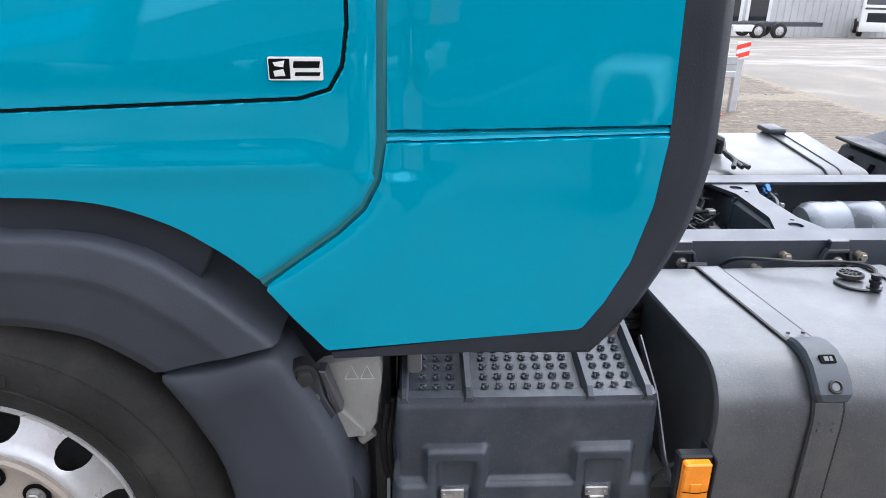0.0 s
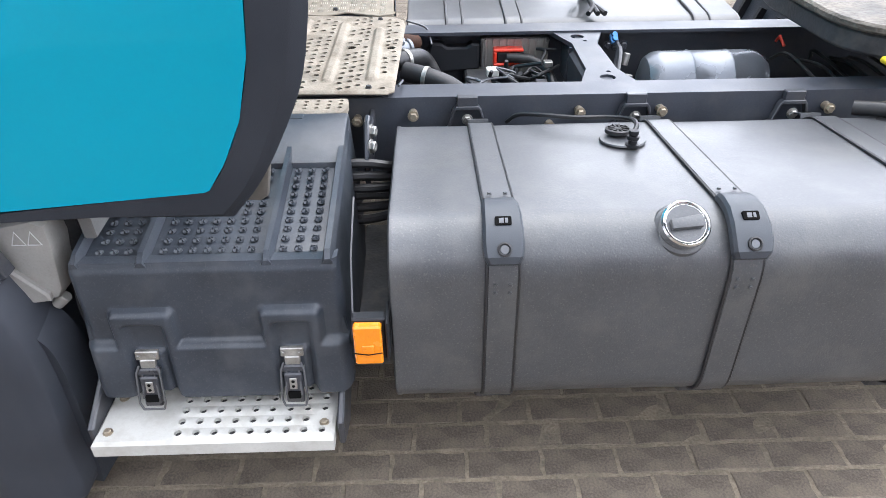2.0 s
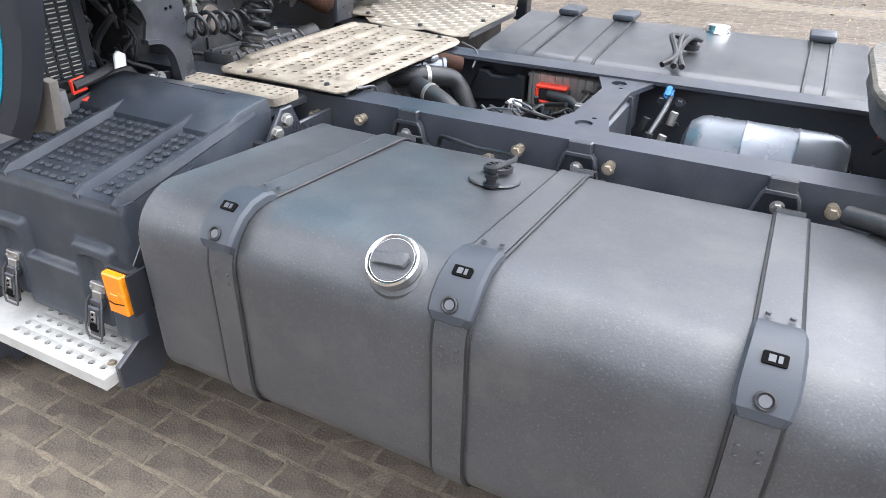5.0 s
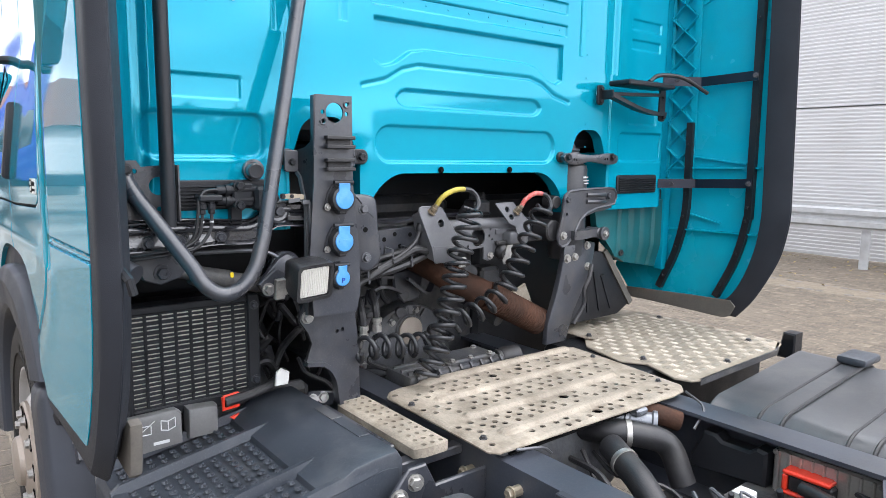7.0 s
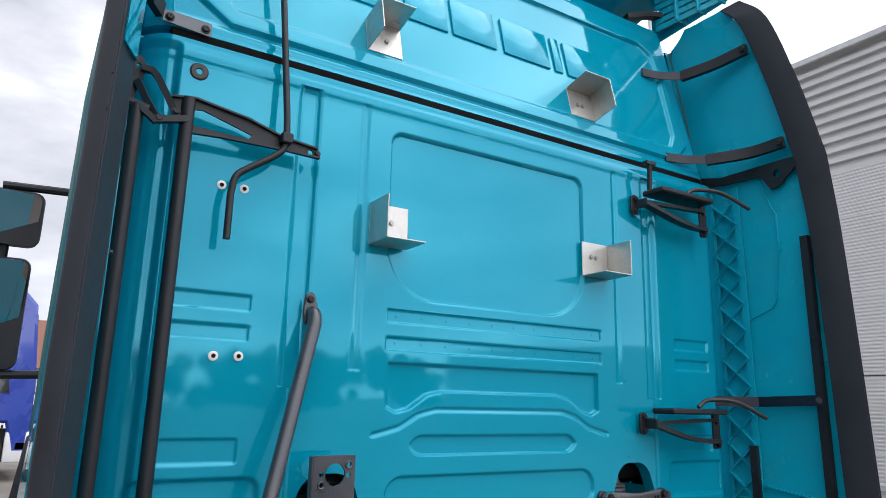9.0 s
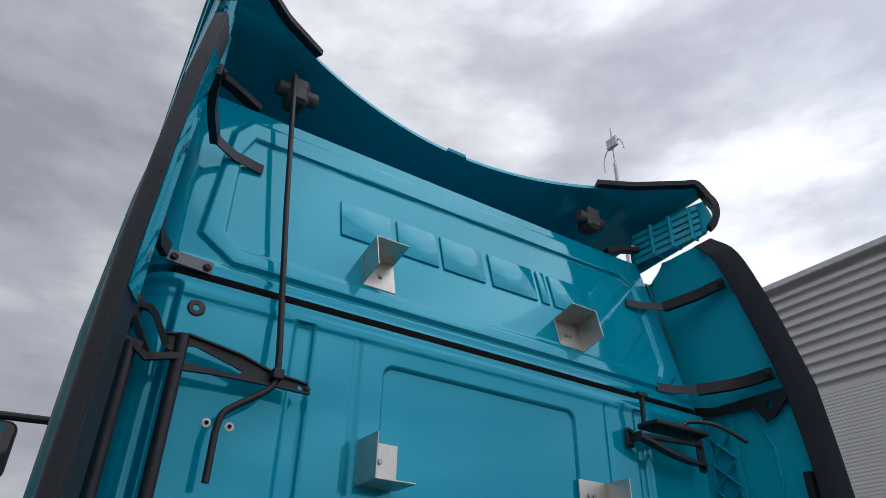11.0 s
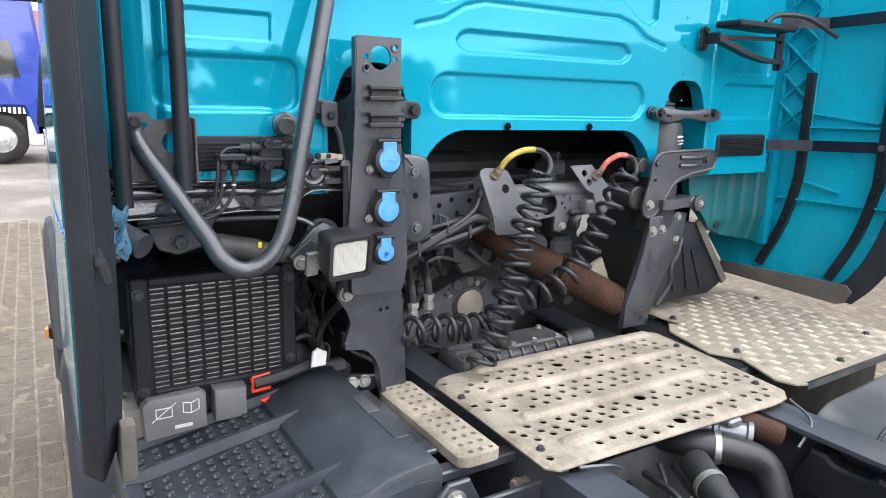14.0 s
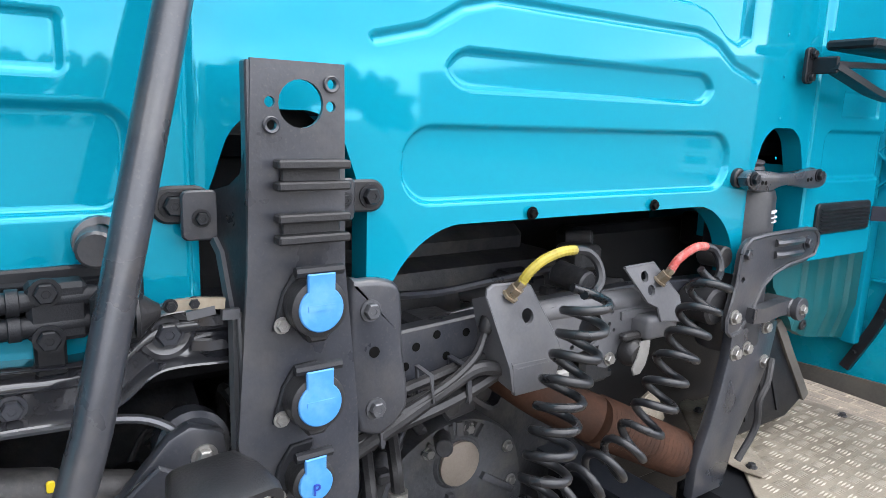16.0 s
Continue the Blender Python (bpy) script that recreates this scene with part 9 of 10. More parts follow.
for dx in (-0.04, 0.0, 0.03):
    tube(bm, spline([(1.50 + dx, 0.77, 0.885), (1.47 + dx, 0.70, 0.905), (1.48, 0.58 + dx, 0.87), (1.49 + dx, 0.46, 0.85)], 5), 0.011, 8)
part("level_sender", bm, RUBBER, rt)

# between the rails
elec = thing("control_unit", "", "")
elec.parent = truck
elec["label"] = "silver electronic control unit with orange plug"
bm = B()
box(bm, 1.00, 1.27, 0.318, 0.37, 0.655, 0.800, 0.006)
case = part("case", bm, ANGLE, elec)
for k in range(9):
    bm = B()
    box(bm, 1.012 + 0.029 * k, 1.020 + 0.029 * k, 0.310, 0.319, 0.66, 0.797, 0.002)
    part("cooling_fin", bm, ANGLE, case)
for x in (1.006, 1.264):
    for z in (0.668, 0.788):
        bolt(case, (x, 0.318, z), (0, -1, 0), 0.006, STEEL)
bm = B()
for x0, x1, z0, z1 in ((1.045, 1.165, 0.755, 0.768), (1.045, 1.165, 0.700, 0.711), (1.045, 1.058, 0.711, 0.755)):
    box(bm, x0, x1, 0.272, 0.318, z0, z1, 0.004)
pg = part("plug_frame", bm, REDP, elec, "orange-red plug lock")
bm = B()
box(bm, 1.058, 1.170, 0.278, 0.316, 0.711, 0.755, 0.006)
tube(bm, spline([(1.10, 0.272, 0.735), (1.15, 0.258, 0.735), (1.20, 0.24, 0.73), (1.25, 0.20, 0.70), (1.27, 0.12, 0.66)], 6), 0.019, 12)
part("plug_body", bm, RUBBER, pg)
bm = B()
plate(bm, [(0.76, 0.70), (0.80, 0.785), (0.84, 0.785), (0.86, 0.77), (0.94, 0.77), (0.96, 0.785), (0.99, 0.78), (0.99, 0.68), (0.76, 0.66)], "y", 0.30, 0.36, 0.008)
part("plastic_cover", bm, BLACK, elec)
rnd = random.Random(11)
for k in range(26):
    x, y, z = rnd.uniform(0.95, 1.30), rnd.uniform(-0.15, 0.25), rnd.uniform(0.62, 0.74)
    pts = [(x, y, z)]
    for q in range(3):
        x += rnd.uniform(-0.10, 0.10)
        y += rnd.uniform(-0.09, 0.09)
        z = min(0.76, max(0.58, z + rnd.uniform(-0.05, 0.06)))
        pts.append((x, y, z))
    bm = B()
    tube(bm, spline(pts, 5), rnd.choice((0.004, 0.006, 0.008)), 7)
    part("cable", bm, RUBBER if k % 5 else STRAP, elec)
for k in range(14):
    x, y, z = rnd.uniform(0.95, 1.28), rnd.uniform(-0.12, 0.20), rnd.uniform(0.68, 0.745)
    bm = B()
    w = rnd.uniform(0.010, 0.024)
    if k % 3:
        cyl(bm, (x, y, z - w), (x + rnd.uniform(-w, w), y + rnd.uniform(-w, w), z + w), w * 0.6, 12)
    else:
        box(bm, x - w, x + w, y - w, y + w, z - w * 0.6, z + w * 0.6, 0.003)
    part("valve_fitting", bm, rnd.choice((STEEL, BLACK, LABEL, BLACK)), elec)
bm = B()
box(bm, 0.70, 1.30, -0.26, 0.28, 0.50, 0.58, 0.02)
part("valve_plate", bm, DARK, elec)
# coolant pipe with clamps
pipe = thing("intake_pipe", "", "")
pipe.parent = truck
pipe["label"] = "black rubber elbow pipe with metal clamps"
bm = B()
pp = spline([(0.58, 0.02, 0.79), (0.66, 0.04, 0.80), (0.72, 0.10, 0.795), (0.77, 0.17, 0.76), (0.82, 0.18, 0.66)], 7)
tube(bm, pp, 0.036, 16)
part("upper_elbow", bm, RUBBER, pipe, angle=60)
bm = B()
tube(bm, spline([(0.70, 0.0, 0.78), (0.78, -0.04, 0.77), (0.86, -0.07, 0.745), (0.93, -0.09, 0.69), (0.97, -0.10, 0.60)], 7), 0.036, 16)
part("lower_elbow", bm, RUBBER, pipe, angle=60)
bm = B()
lathe(bm, [(0, 0), (0.030, 0), (0.034, 0.006), (0.034, 0.05), (0.042, 0.054), (0.042, 0.064), (0.030, 0.07), (0.028, 0.13), (0.034, 0.134), (0.034, 0.146), (0, 0.15)], (0.60, 0.10, 0.815), (0.75, 0.62, -0.06), 20)
box(bm, 0.655, 0.70, 0.12, 0.17, 0.835, 0.855, 0.006)
part("metal_flap_housing", bm, SILVER, pipe, "grey metal flap housing")
for c, d in (((0.775, -0.038, 0.771), (0.9, -0.35, -0.1)), ((0.70, 0.075, 0.799), (0.7, 0.7, 0.0))):
    bm = B()
    lathe(bm, [(0.037, -0.008), (0.0395, -0.007), (0.0395, 0.007), (0.037, 0.008)], c, d, 20)
    part("hose_clamp", bm, STEEL, pipe)
rnd = random.Random(31)
for k in range(7):
    y0 = -0.30 + 0.05 * k
    bm = B()
    tube(bm, spline([(0.64, y0, 0.74 + 0.01 * (k % 3)), (0.76, y0 + rnd.uniform(-0.05, 0.05), 0.70 + rnd.uniform(-0.02, 0.05)), (0.88, y0 + rnd.uniform(-0.06, 0.04), 0.69 + rnd.uniform(-0.03, 0.05)), (1.02, y0 + rnd.uniform(-0.05, 0.05), 0.66)], 5), rnd.choice((0.005, 0.007, 0.009)), 7)
    part("cable", bm, RUBBER, pipe)
bm = B()
tube(bm, spline([(0.58, 0.14, 0.81), (0.66, 0.19, 0.83), (0.74, 0.27, 0.80)], 5), 0.03, 12)
part("rusty_joint", bm, RUST, pipe)
bm = B()
tube(bm, spline([(0.69, -0.36, 0.862), (0.70, -0.28, 0.85), (0.66, -0.20, 0.80)], 5), 0.004, 6)
part("thin_line", bm, STRAP, pipe)
bm = B()
tube(bm, spline([(0.70, 0.36, 0.862), (0.78, 0.33, 0.84), (0.80, 0.25, 0.80)], 5), 0.004, 6)
part("thin_line", bm, STRAP, pipe)
# air tanks
air = thing("air_tank", "", "")
air.parent = truck
air["label"] = "silver-grey compressed air tanks between the rails"
for x0, x1, y, z, r in ((1.60, 2.10, 0.16, 0.665, 0.118), (1.69, 2.19, -0.12, 0.64, 0.118)):
    bm = B()
    h = x1 - x0
    lathe(bm, [(0, 0), (r * 0.4, 0.004), (r * 0.8, 0.022), (r * 0.96, 0.05), (r, 0.075), (r, h * 0.36), (r + 0.003, h * 0.37), (r, h * 0.38), (r, h * 0.66), (r + 0.003, h * 0.67), (r, h * 0.68), (r, h - 0.075), (r * 0.96, h - 0.05), (r * 0.8, h - 0.022), (r * 0.4, h - 0.004), (0, h)], (x0, y, z), (1, 0, 0), 32)
    tk = part("tank_vessel", bm, SILVER, air)
for k in range(4):
    bm = B()
    y = 0.27 - 0.02 * k
    tube(bm, spline([(1.52, 0.30 - 0.012 * k, 0.80 - 0.01 * k), (1.53, 0.24 - 0.012 * k, 0.78), (1.50, 0.16 - 0.02 * k, 0.70), (1.46, 0.10 - 0.03 * k, 0.64)], 6), 0.008, 8)
    part("air_line", bm, STRAP if k % 2 else CLIP, air)
for y, z in ((0.30, 0.80), (0.285, 0.79)):
    bm = B()
    lathe(bm, [(0.016, 0), (0.016, 0.018), (0.010, 0.02), (0.010, 0.034), (0, 0.034)], (1.52, y, z), (0, -0.6, 0.5), 12)
    part("push_fitting", bm, BLUE, air)
for x, y, z in ((1.47, 0.16, 0.72), (1.50, 0.07, 0.70), (1.54, 0.10, 0.69), (1.55, 0.20, 0.74)):
    bm = B()
    cyl(bm, (x, y, z - 0.02), (x + 0.01, y + 0.01, z + 0.025), 0.014, 12)
    part("push_fitting", bm, STEEL if x > 1.5 else BLACK, air)
for y, z in ((0.279, 0.775), (0.279, 0.70)):
    for x in (0.62, 1.50, 1.56):
        bolt(chassis, (x, y, z), (0, -1, 0), 0.014, BRACKET)

# fifth wheel on its brackets
fw = thing("fifth_wheel", "", "")
fw.parent = truck
fw["label"] = "worn greasy fifth wheel coupling plate"
bm = B()
FWP = [(p.x, p.y) for p in spline([(2.05, -0.05, 0), (2.06, -0.28, 0), (2.16, -0.42, 0), (2.40, -0.49, 0), (2.75, -0.48, 0), (3.0, -0.42, 0), (3.15, -0.12, 0), (2.75, -0.06, 0), (2.65, 0.0, 0), (2.75, 0.06, 0), (3.15, 0.12, 0), (3.0, 0.42, 0), (2.75, 0.48, 0), (2.40, 0.49, 0), (2.16, 0.42, 0), (2.06, 0.28, 0), (2.05, 0.05, 0)], 3)]
plate(bm, FWP, "z", 1.0, 1.03, 0.008)
part("top_plate", bm, mat("greasy_plate", (0.15, 0.132, 0.108), 0.6, metal=0.1, vary=0.5, scale=9, bump=0.8, fine=60, relief=0.01, grit=0.7, dirt=(0.03, 0.026, 0.021), dirt_amount=0.9, dirt_scale=6), fw)
bm = B()
cx = sum(p[0] for p in FWP) / len(FWP)
plate(bm, [(cx + (x - cx) * 0.97, y * 0.97) for x, y in FWP], "z", 0.93, 1.0, 0.01)
part("plate_skirt", bm, DARK, fw)
bm = B()
lathe(bm, [(0.30, 0), (0.30, 0.003), (0.285, 0.004), (0.285, 0.0)], (2.60, 0, 1.03), (0, 0, 1), 40)
part("wear_ring", bm, DARK, fw)
for s in (-1, 1):
    bm = B()
    plate(bm, [(2.25, 0.79), (2.30, 0.80), (2.36, 0.86), (2.40, 0.93), (2.56, 0.93), (2.60, 0.86), (2.66, 0.80), (2.72, 0.79), (2.72, 0.68), (2.25, 0.74)], "y", s * 0.392, s * 0.425, 0.008)
    bk = part("mounting_bracket", bm, CHASSIS, fw)
    for k in range(9):
        bolt(bk, (2.272 + 0.0495 * k if k else 2.216, s * 0.425 if k else s * 0.392, 0.772 - 0.0012 * k), (0, s, 0), 0.017, ZINCBOLT)
    for k in range(3):
        bolt(bk, (2.49 + 0.044 * k, s * 0.42, 0.704), (0, s, 0), 0.017, ZINCBOLT)
    bm = B()
    box(bm, 2.46, 2.60, min(s * 0.432, s * 0.426), max(s * 0.432, s * 0.426), 0.835, 0.85, 0.001)
    part("cast_mark", bm, CHASSIS, bk)
bm = B()
cyl(bm, (2.13, -0.44, 0.945), (2.13, -0.47, 0.945), 0.010)
part("yellow_cap", bm, YELLOW, fw)
for k in range(8):
    bm = B()
    rr = random.Random(k)
    tube(bm, spline([(2.15 + 0.08 * k, 0.25, 0.72), (2.18 + 0.06 * k, 0.10 + rr.uniform(-0.1, 0.1), 0.76), (2.22 + 0.06 * k, -0.10, 0.70), (2.30, -0.2, 0.62)], 5), 0.007, 7)
    part("cable", bm, RUBBER, fw)
bm = B()
tube(bm, [(2.14, 0.22, 0.80), (2.13, 0.18, 0.83), (2.14, 0.15, 0.80)], 0.006, 7)
part("red_clip", bm, REDP, fw)
# pipes and mudguard behind the left tank
rearp = thing("coolant_pipe", "", "")
rearp.parent = truck
rearp["label"] = "black hoses with clamps behind the fuel tank"
for pts, r in (([(2.05, -0.50, 0.82), (2.15, -0.58, 0.835), (2.30, -0.68, 0.80), (2.45, -0.72, 0.76), (2.7, -0.78, 0.66)], 0.022), ([(2.10, -0.55, 0.78), (2.25, -0.70, 0.79), (2.40, -0.78, 0.73), (2.65, -0.84, 0.62)], 0.032), ([(2.05, -0.5, 0.70), (2.25, -0.62, 0.68), (2.35, -0.75, 0.60), (2.4, -0.9, 0.45)], 0.02), ([(2.15, -0.7, 0.66), (2.3, -0.85, 0.62), (2.5, -0.95, 0.5)], 0.026)):
    bm = B()
    tube(bm, spline(pts, 6), r, 12)
    ho = part("hose", bm, RUBBER, rearp, angle=60)
    c = Vector(pts[-2])
    bm = B()
    lathe(bm, [(r * 1.02, -0.008), (r * 1.12, -0.007), (r * 1.12, 0.007), (r * 1.02, 0.008)], c, Vector(pts[-1]) - Vector(pts[-3]), 16)
    part("hose_clamp", bm, STEEL, ho)
bm = B()
box(bm, 2.22, 2.5, -0.95, -0.45, 0.40, 0.60, 0.02)
part("valve_block", bm, DARK, rearp)
# rear axle mudguards and tyres
for s in (-1, 1):
    bm = B()
    lathe(bm, [(0.30, -0.02), (0.42, -0.03), (0.47, 0.0), (0.49, 0.05), (0.49, 0.48), (0.47, 0.53), (0.42, 0.56), (0.30, 0.55)], (3.15, s * 0.65, 0.495), (0, s, 0), 64)
    part("rear_tyre", bm, TYRE, wheel)
    bm = B()
    pts = arc(3.15, 0.495, 0.60, 15, 158, 24) + arc(3.15, 0.495, 0.575, 158, 15, 24)
    plate(bm, pts, "y", s * 0.60, s * 1.24, 0.004)
    part("rear_mudguard", bm, FENDER, fender)
bm = B()
plate(bm, [(2.33, 0.50), (2.36, 0.57), (2.43, 0.765), (2.50, 0.80), (2.64, 0.84), (2.80, 0.93), (3.0, 1.05), (3.15, 1.10), (3.15, 1.075), (2.82, 0.90), (2.66, 0.815), (2.52, 0.775), (2.46, 0.75), (2.39, 0.56), (2.36, 0.49)], "y", 0.62, 1.24, 0.004)
part("rear_mudguard", bm, FENDER, fender)
for y in (0.74, 0.92, 1.10):
    bm = B()
    tube(bm, [(2.378, y, 0.63), (2.418, y, 0.735)], 0, flat=(0.012, 0.03))
    part("mudguard_slot", bm, BLACK, fender)
bm = B()
box(bm, 2.40, 2.56, 0.60, 1.27, 0.795, 0.812, 0.006)
part("mudguard_lip", bm, BLACK, fender)
bm = B()
plate(bm, arc(3.15, 0.495, 0.60, 100, 178, 16) + [(2.60, 0.30), (2.52, 0.30)], "y", -1.24, -0.62, 0.004)
part("rear_mudguard", bm, FENDER, fender)
bm = B()
tube(bm, [(3.15, -0.7, 0.495), (3.15, 0.7, 0.495)], 0.09, 16)
part("rear_axle", bm, DARK, chassis)

# mirrors on the left side of the cab
mir = thing("side_mirror", "", "")
mir.parent = truck
mir["label"] = "black wing mirrors with teal cover on arms"
for z0, z1, y0, y1 in ((2.475, 2.715, -1.50, -1.235), (1.96, 2.425, -1.48, -1.25)):
    bm = B()
    rows = []
    for x, k in ((-1.62, 0.55), (-1.60, 0.82), (-1.55, 0.97), (-1.50, 1.0), (-1.485, 0.98)):
        rows.append([bm.verts.new((x, (y0 + y1) / 2 + (u - (y0 + y1) / 2) * k, (z0 + z1) / 2 + (v - (z0 + z1) / 2) * k)) for u, v in rounded(y0, y1, z0, z1, 0.04, 4)])
    for a, b in zip(rows, rows[1:]):
        for j in range(len(a)):
            m = (j + 1) % len(a)
            bm.faces.new((a[j], a[m], b[m], b[j]))
    bm.faces.new(rows[0][::-1])
    bm.faces.new(rows[-1])
    sh = part("mirror_shell", bm, BLACK, mir)
    bm = B()
    plate(bm, rounded(y0 + 0.015, y1 - 0.015, z0 + 0.015, z1 - 0.015, 0.03, 4), "x", -1.484, -1.481)
    cen = Vector((-1.4825, (y0 + y1) / 2, (z0 + z1) / 2))
    bmesh.ops.transform(bm, matrix=Matrix.Translation(cen + Vector((0.012, 0, 0))) @ pose(0, 0, 0, 0, 14, 7) @ Matrix.Translation(-cen), verts=bm.verts)
    part("mirror_glass", bm, MIRROR, sh, "mirror glass")
for z in (2.735, 1.94):
    bm = B()
    tube(bm, [(-1.52, -1.40, z), (-1.50, -1.06, z + 0.01)], 0.018, 10)
    part("mirror_arm", bm, BLACK, mir)
bm = B()
tube(bm, [(-1.52, -1.36, 1.95), (-1.53, -1.36, 2.74)], 0.018, 10)
part("mirror_post", bm, BLACK, mir)
set_back(mir, lambda p: p + Vector((0, -0.032, 0)))

# badge on the door's rear edge, drawn as plain shapes
badge = thing("door_badge", "", "")
badge.parent = truck
badge["label"] = "small white and black badge on the door"
yb = -float(side_y(1.48)) + 0.002
bm = B()
plate(bm, rounded(-0.192, -0.100, 1.458, 1.497, 0.003), "y", yb, yb - 0.003, 0.0008)
part("badge_plate", bm, LABEL, badge)
bm = B()
plate(bm, rounded(-0.190, -0.155, 1.461, 1.494, 0.002), "y", yb - 0.003, yb - 0.0036)
part("badge_field", bm, INK_SHADE, badge)
bm = B()
plate(bm, [(-0.183, 1.488), (-0.163, 1.491), (-0.166, 1.480), (-0.180, 1.482)], "y", yb - 0.0036, yb - 0.0041)
plate(bm, [(-0.183, 1.474), (-0.166, 1.477), (-0.163, 1.466), (-0.181, 1.465)], "y", yb - 0.0036, yb - 0.0041)
part("badge_mark", bm, LABEL, badge)
for z0, z1, x0, x1 in ((1.479, 1.490, -0.150, -0.106), (1.466, 1.472, -0.148, -0.106)):
    bm = B()
    plate(bm, [(x0, z0), (x1, z0), (x1 + 0.002, z1), (x0 + 0.002, z1)], "y", yb - 0.003, yb - 0.0036)
    part("badge_bar", bm, INK_SHADE, badge)
set_back(badge, lambda p: p + Vector((-0.021, 0, 0.014)))
# cloth tucked in beside the left upright
bm = B()
rows = []
for i in range(14):
    z = 1.385 - 0.008 * i
    rows.append([bm.verts.new((0.20 + 0.014 * math.sin(i * 0.9 + j * 1.3) + (0.03 - 0.002 * i), -1.168 + 0.0050 * j + 0.004 * math.sin(i * 0.6 + j), z + 0.006 * math.sin(j * 1.9))) for j in range(9)])
for a, b in zip(rows, rows[1:]):
    for j in range(8):
        bm.faces.new((a[j], a[j + 1], b[j + 1], b[j]))
bmesh.ops.solidify(bm, geom=bm.faces[:], thickness=0.004)
cl = part("cleaning_cloth", bm, CLOTH)
tagged(cl, "blue striped cleaning cloth hanging behind the deflector", "cloth")

# dark wheel housing and wheel on the far side
far = thing("right_front_wheel", "", "")
far.parent = truck
far["label"] = "dusty right front tyre inside its dark housing"
bm = B()
lathe(bm, [(0.318, 0.0), (0.40, -0.01), (0.50, 0.01), (0.535, 0.05), (0.535, 0.2), (0.50, 0.28), (0.33, 0.30)], (-0.92, 1.21, 0.48), (0, -1, 0), 64)
for v in bm.verts:
    v.co.z = max(v.co.z, -0.012)
part("tyre", bm, TYRE, far)
bm = B()
lathe(bm, [(0.325, 0.0), (0.31, 0.04), (0.23, 0.0), (0.2, -0.02), (0, -0.03)], (-0.92, 1.21, 0.48), (0, -1, 0), 40)
part("rim", bm, RIM, far)
bm = B()
lathe(bm, [(0.64, 0.0), (0.64, 0.62), (0.3, 0.66), (0, 0.66)], (-0.92, 1.18, 0.50), (0, -1, 0), 40)
for v in bm.verts:
    v.co.z = max(v.co.z, 0.30)
part("wheel_housing", bm, BLACK, far)
bm = B()
box(bm, -0.36, -0.28, 0.34, 1.15, 0.62, 1.42, 0.02)
part("splash_wall", bm, BLACK, far)

# ---- around the truck ----
def simple_truck(name, label, at, turn, paint, wheels=(0.9, 4.3), length=6.0, cab_h=3.4, box_paint=None, cab_at=0.0):
    """A parked truck: cab with windows and grille, chassis, wheels and, where wanted, a body."""
    t = thing(name, label, "truck", group="parked trucks")
    bm = B()
    plate(bm, [(0.0, 0.55), (0.0, 1.9), (0.18, cab_h - 0.35), (0.5, cab_h), (2.1, cab_h), (2.2, 0.9), (1.5, 0.9), (1.35, 1.15), (0.45, 1.15), (0.3, 0.55)], "y", -1.22, 1.22, 0.06)
    cb = part("cab", bm, paint, t)
    bm = B()
    plate(bm, [(-1.08, 1.75), (1.08, 1.75), (1.0, cab_h - 0.55), (-1.0, cab_h - 0.55)], "x", 0.0, 0.2, 0.02)
    for v in bm.verts:
        v.co.x = 0.18 * max(0, v.co.z - 1.9) / (cab_h - 2.25) - 0.015 + (0.02 if v.co.x > 0.1 else 0)
    part("windscreen", bm, GLASS, cb)
    for s in (-1, 1):
        bm = B()
        plate(bm, [(0.45, 1.75), (1.25, 1.75), (1.25, 2.5), (0.6, 2.5)], "y", s * 1.215, s * 1.226, 0.004)
        part("side_window", bm, GLASS, cb)
    bm = B()
    box(bm, -0.02, 0.02, -0.85, 0.85, 0.75, 1.55, 0.02)
    gr = part("grille", bm, BLACK, cb)
    for k in range(5):
        bm = B()
        box(bm, -0.035, -0.015, -0.8, 0.8, 0.82 + 0.15 * k, 0.86 + 0.15 * k, 0.005)
        part("grille_bar", bm, TRIM, gr)
    for s in (-1, 1):
        bm = B()
        box(bm, -0.03, 0.05, *sorted((s * 0.9, s * 1.15)), 0.62, 0.82, 0.03)
        part("headlight", bm, LENS, cb)
    bm = B()
    box(bm, -0.06, 0.42, -1.21, 1.21, 0.36, 0.98, 0.05, 2)
    bu = part("bumper", bm, WHITE, cb)
    for s in (-1, 1):
        bm = B()
        box(bm, 0.05, 0.22, *sorted((s * 1.20, s * 1.22)), 0.62, 0.76, 0.005)
        part("bumper_grille", bm, BLACK, bu)
    bm = B()
    box(bm, 0.4, length, -0.42, -0.34, 0.72, 0.98, 0.01)
    box(bm, 0.4, length, 0.34, 0.42, 0.72, 0.98, 0.01)
    box(bm, length - 0.12, length, -0.42, 0.42, 0.74, 0.96, 0.01)
    part("chassis", bm, CHASSIS, t)
    for x in wheels:
        for s in (-1, 1):
            bm = B()
            lathe(bm, [(0.28, 0.0), (0.40, -0.01), (0.48, 0.03), (0.50, 0.06), (0.50, 0.27), (0.46, 0.30), (0.28, 0.30)], (x, s * 1.2, 0.5), (0, -s, 0), 32)
            tw = part("tyre", bm, TYRE, t)
            bm = B()
            lathe(bm, [(0.285, 0.02), (0.27, 0.05), (0.17, 0.03), (0.16, -0.01), (0.09, -0.02), (0, -0.03)], (x, s * 1.2, 0.5), (0, -s, 0), 24)
            part("rim", bm, RIM, tw)
    bm = B()
    box(bm, 4.9, 6.3, -1.2, -0.7, 0.45, 0.85, 0.02)
    if length > 6.2:
        part("locker", bm, WHITE, t)
    else:
        bm.free()
        bm = B()
        box(bm, 2.4, 3.5, -1.2, -0.6, 0.45, 0.95, 0.08, 2)
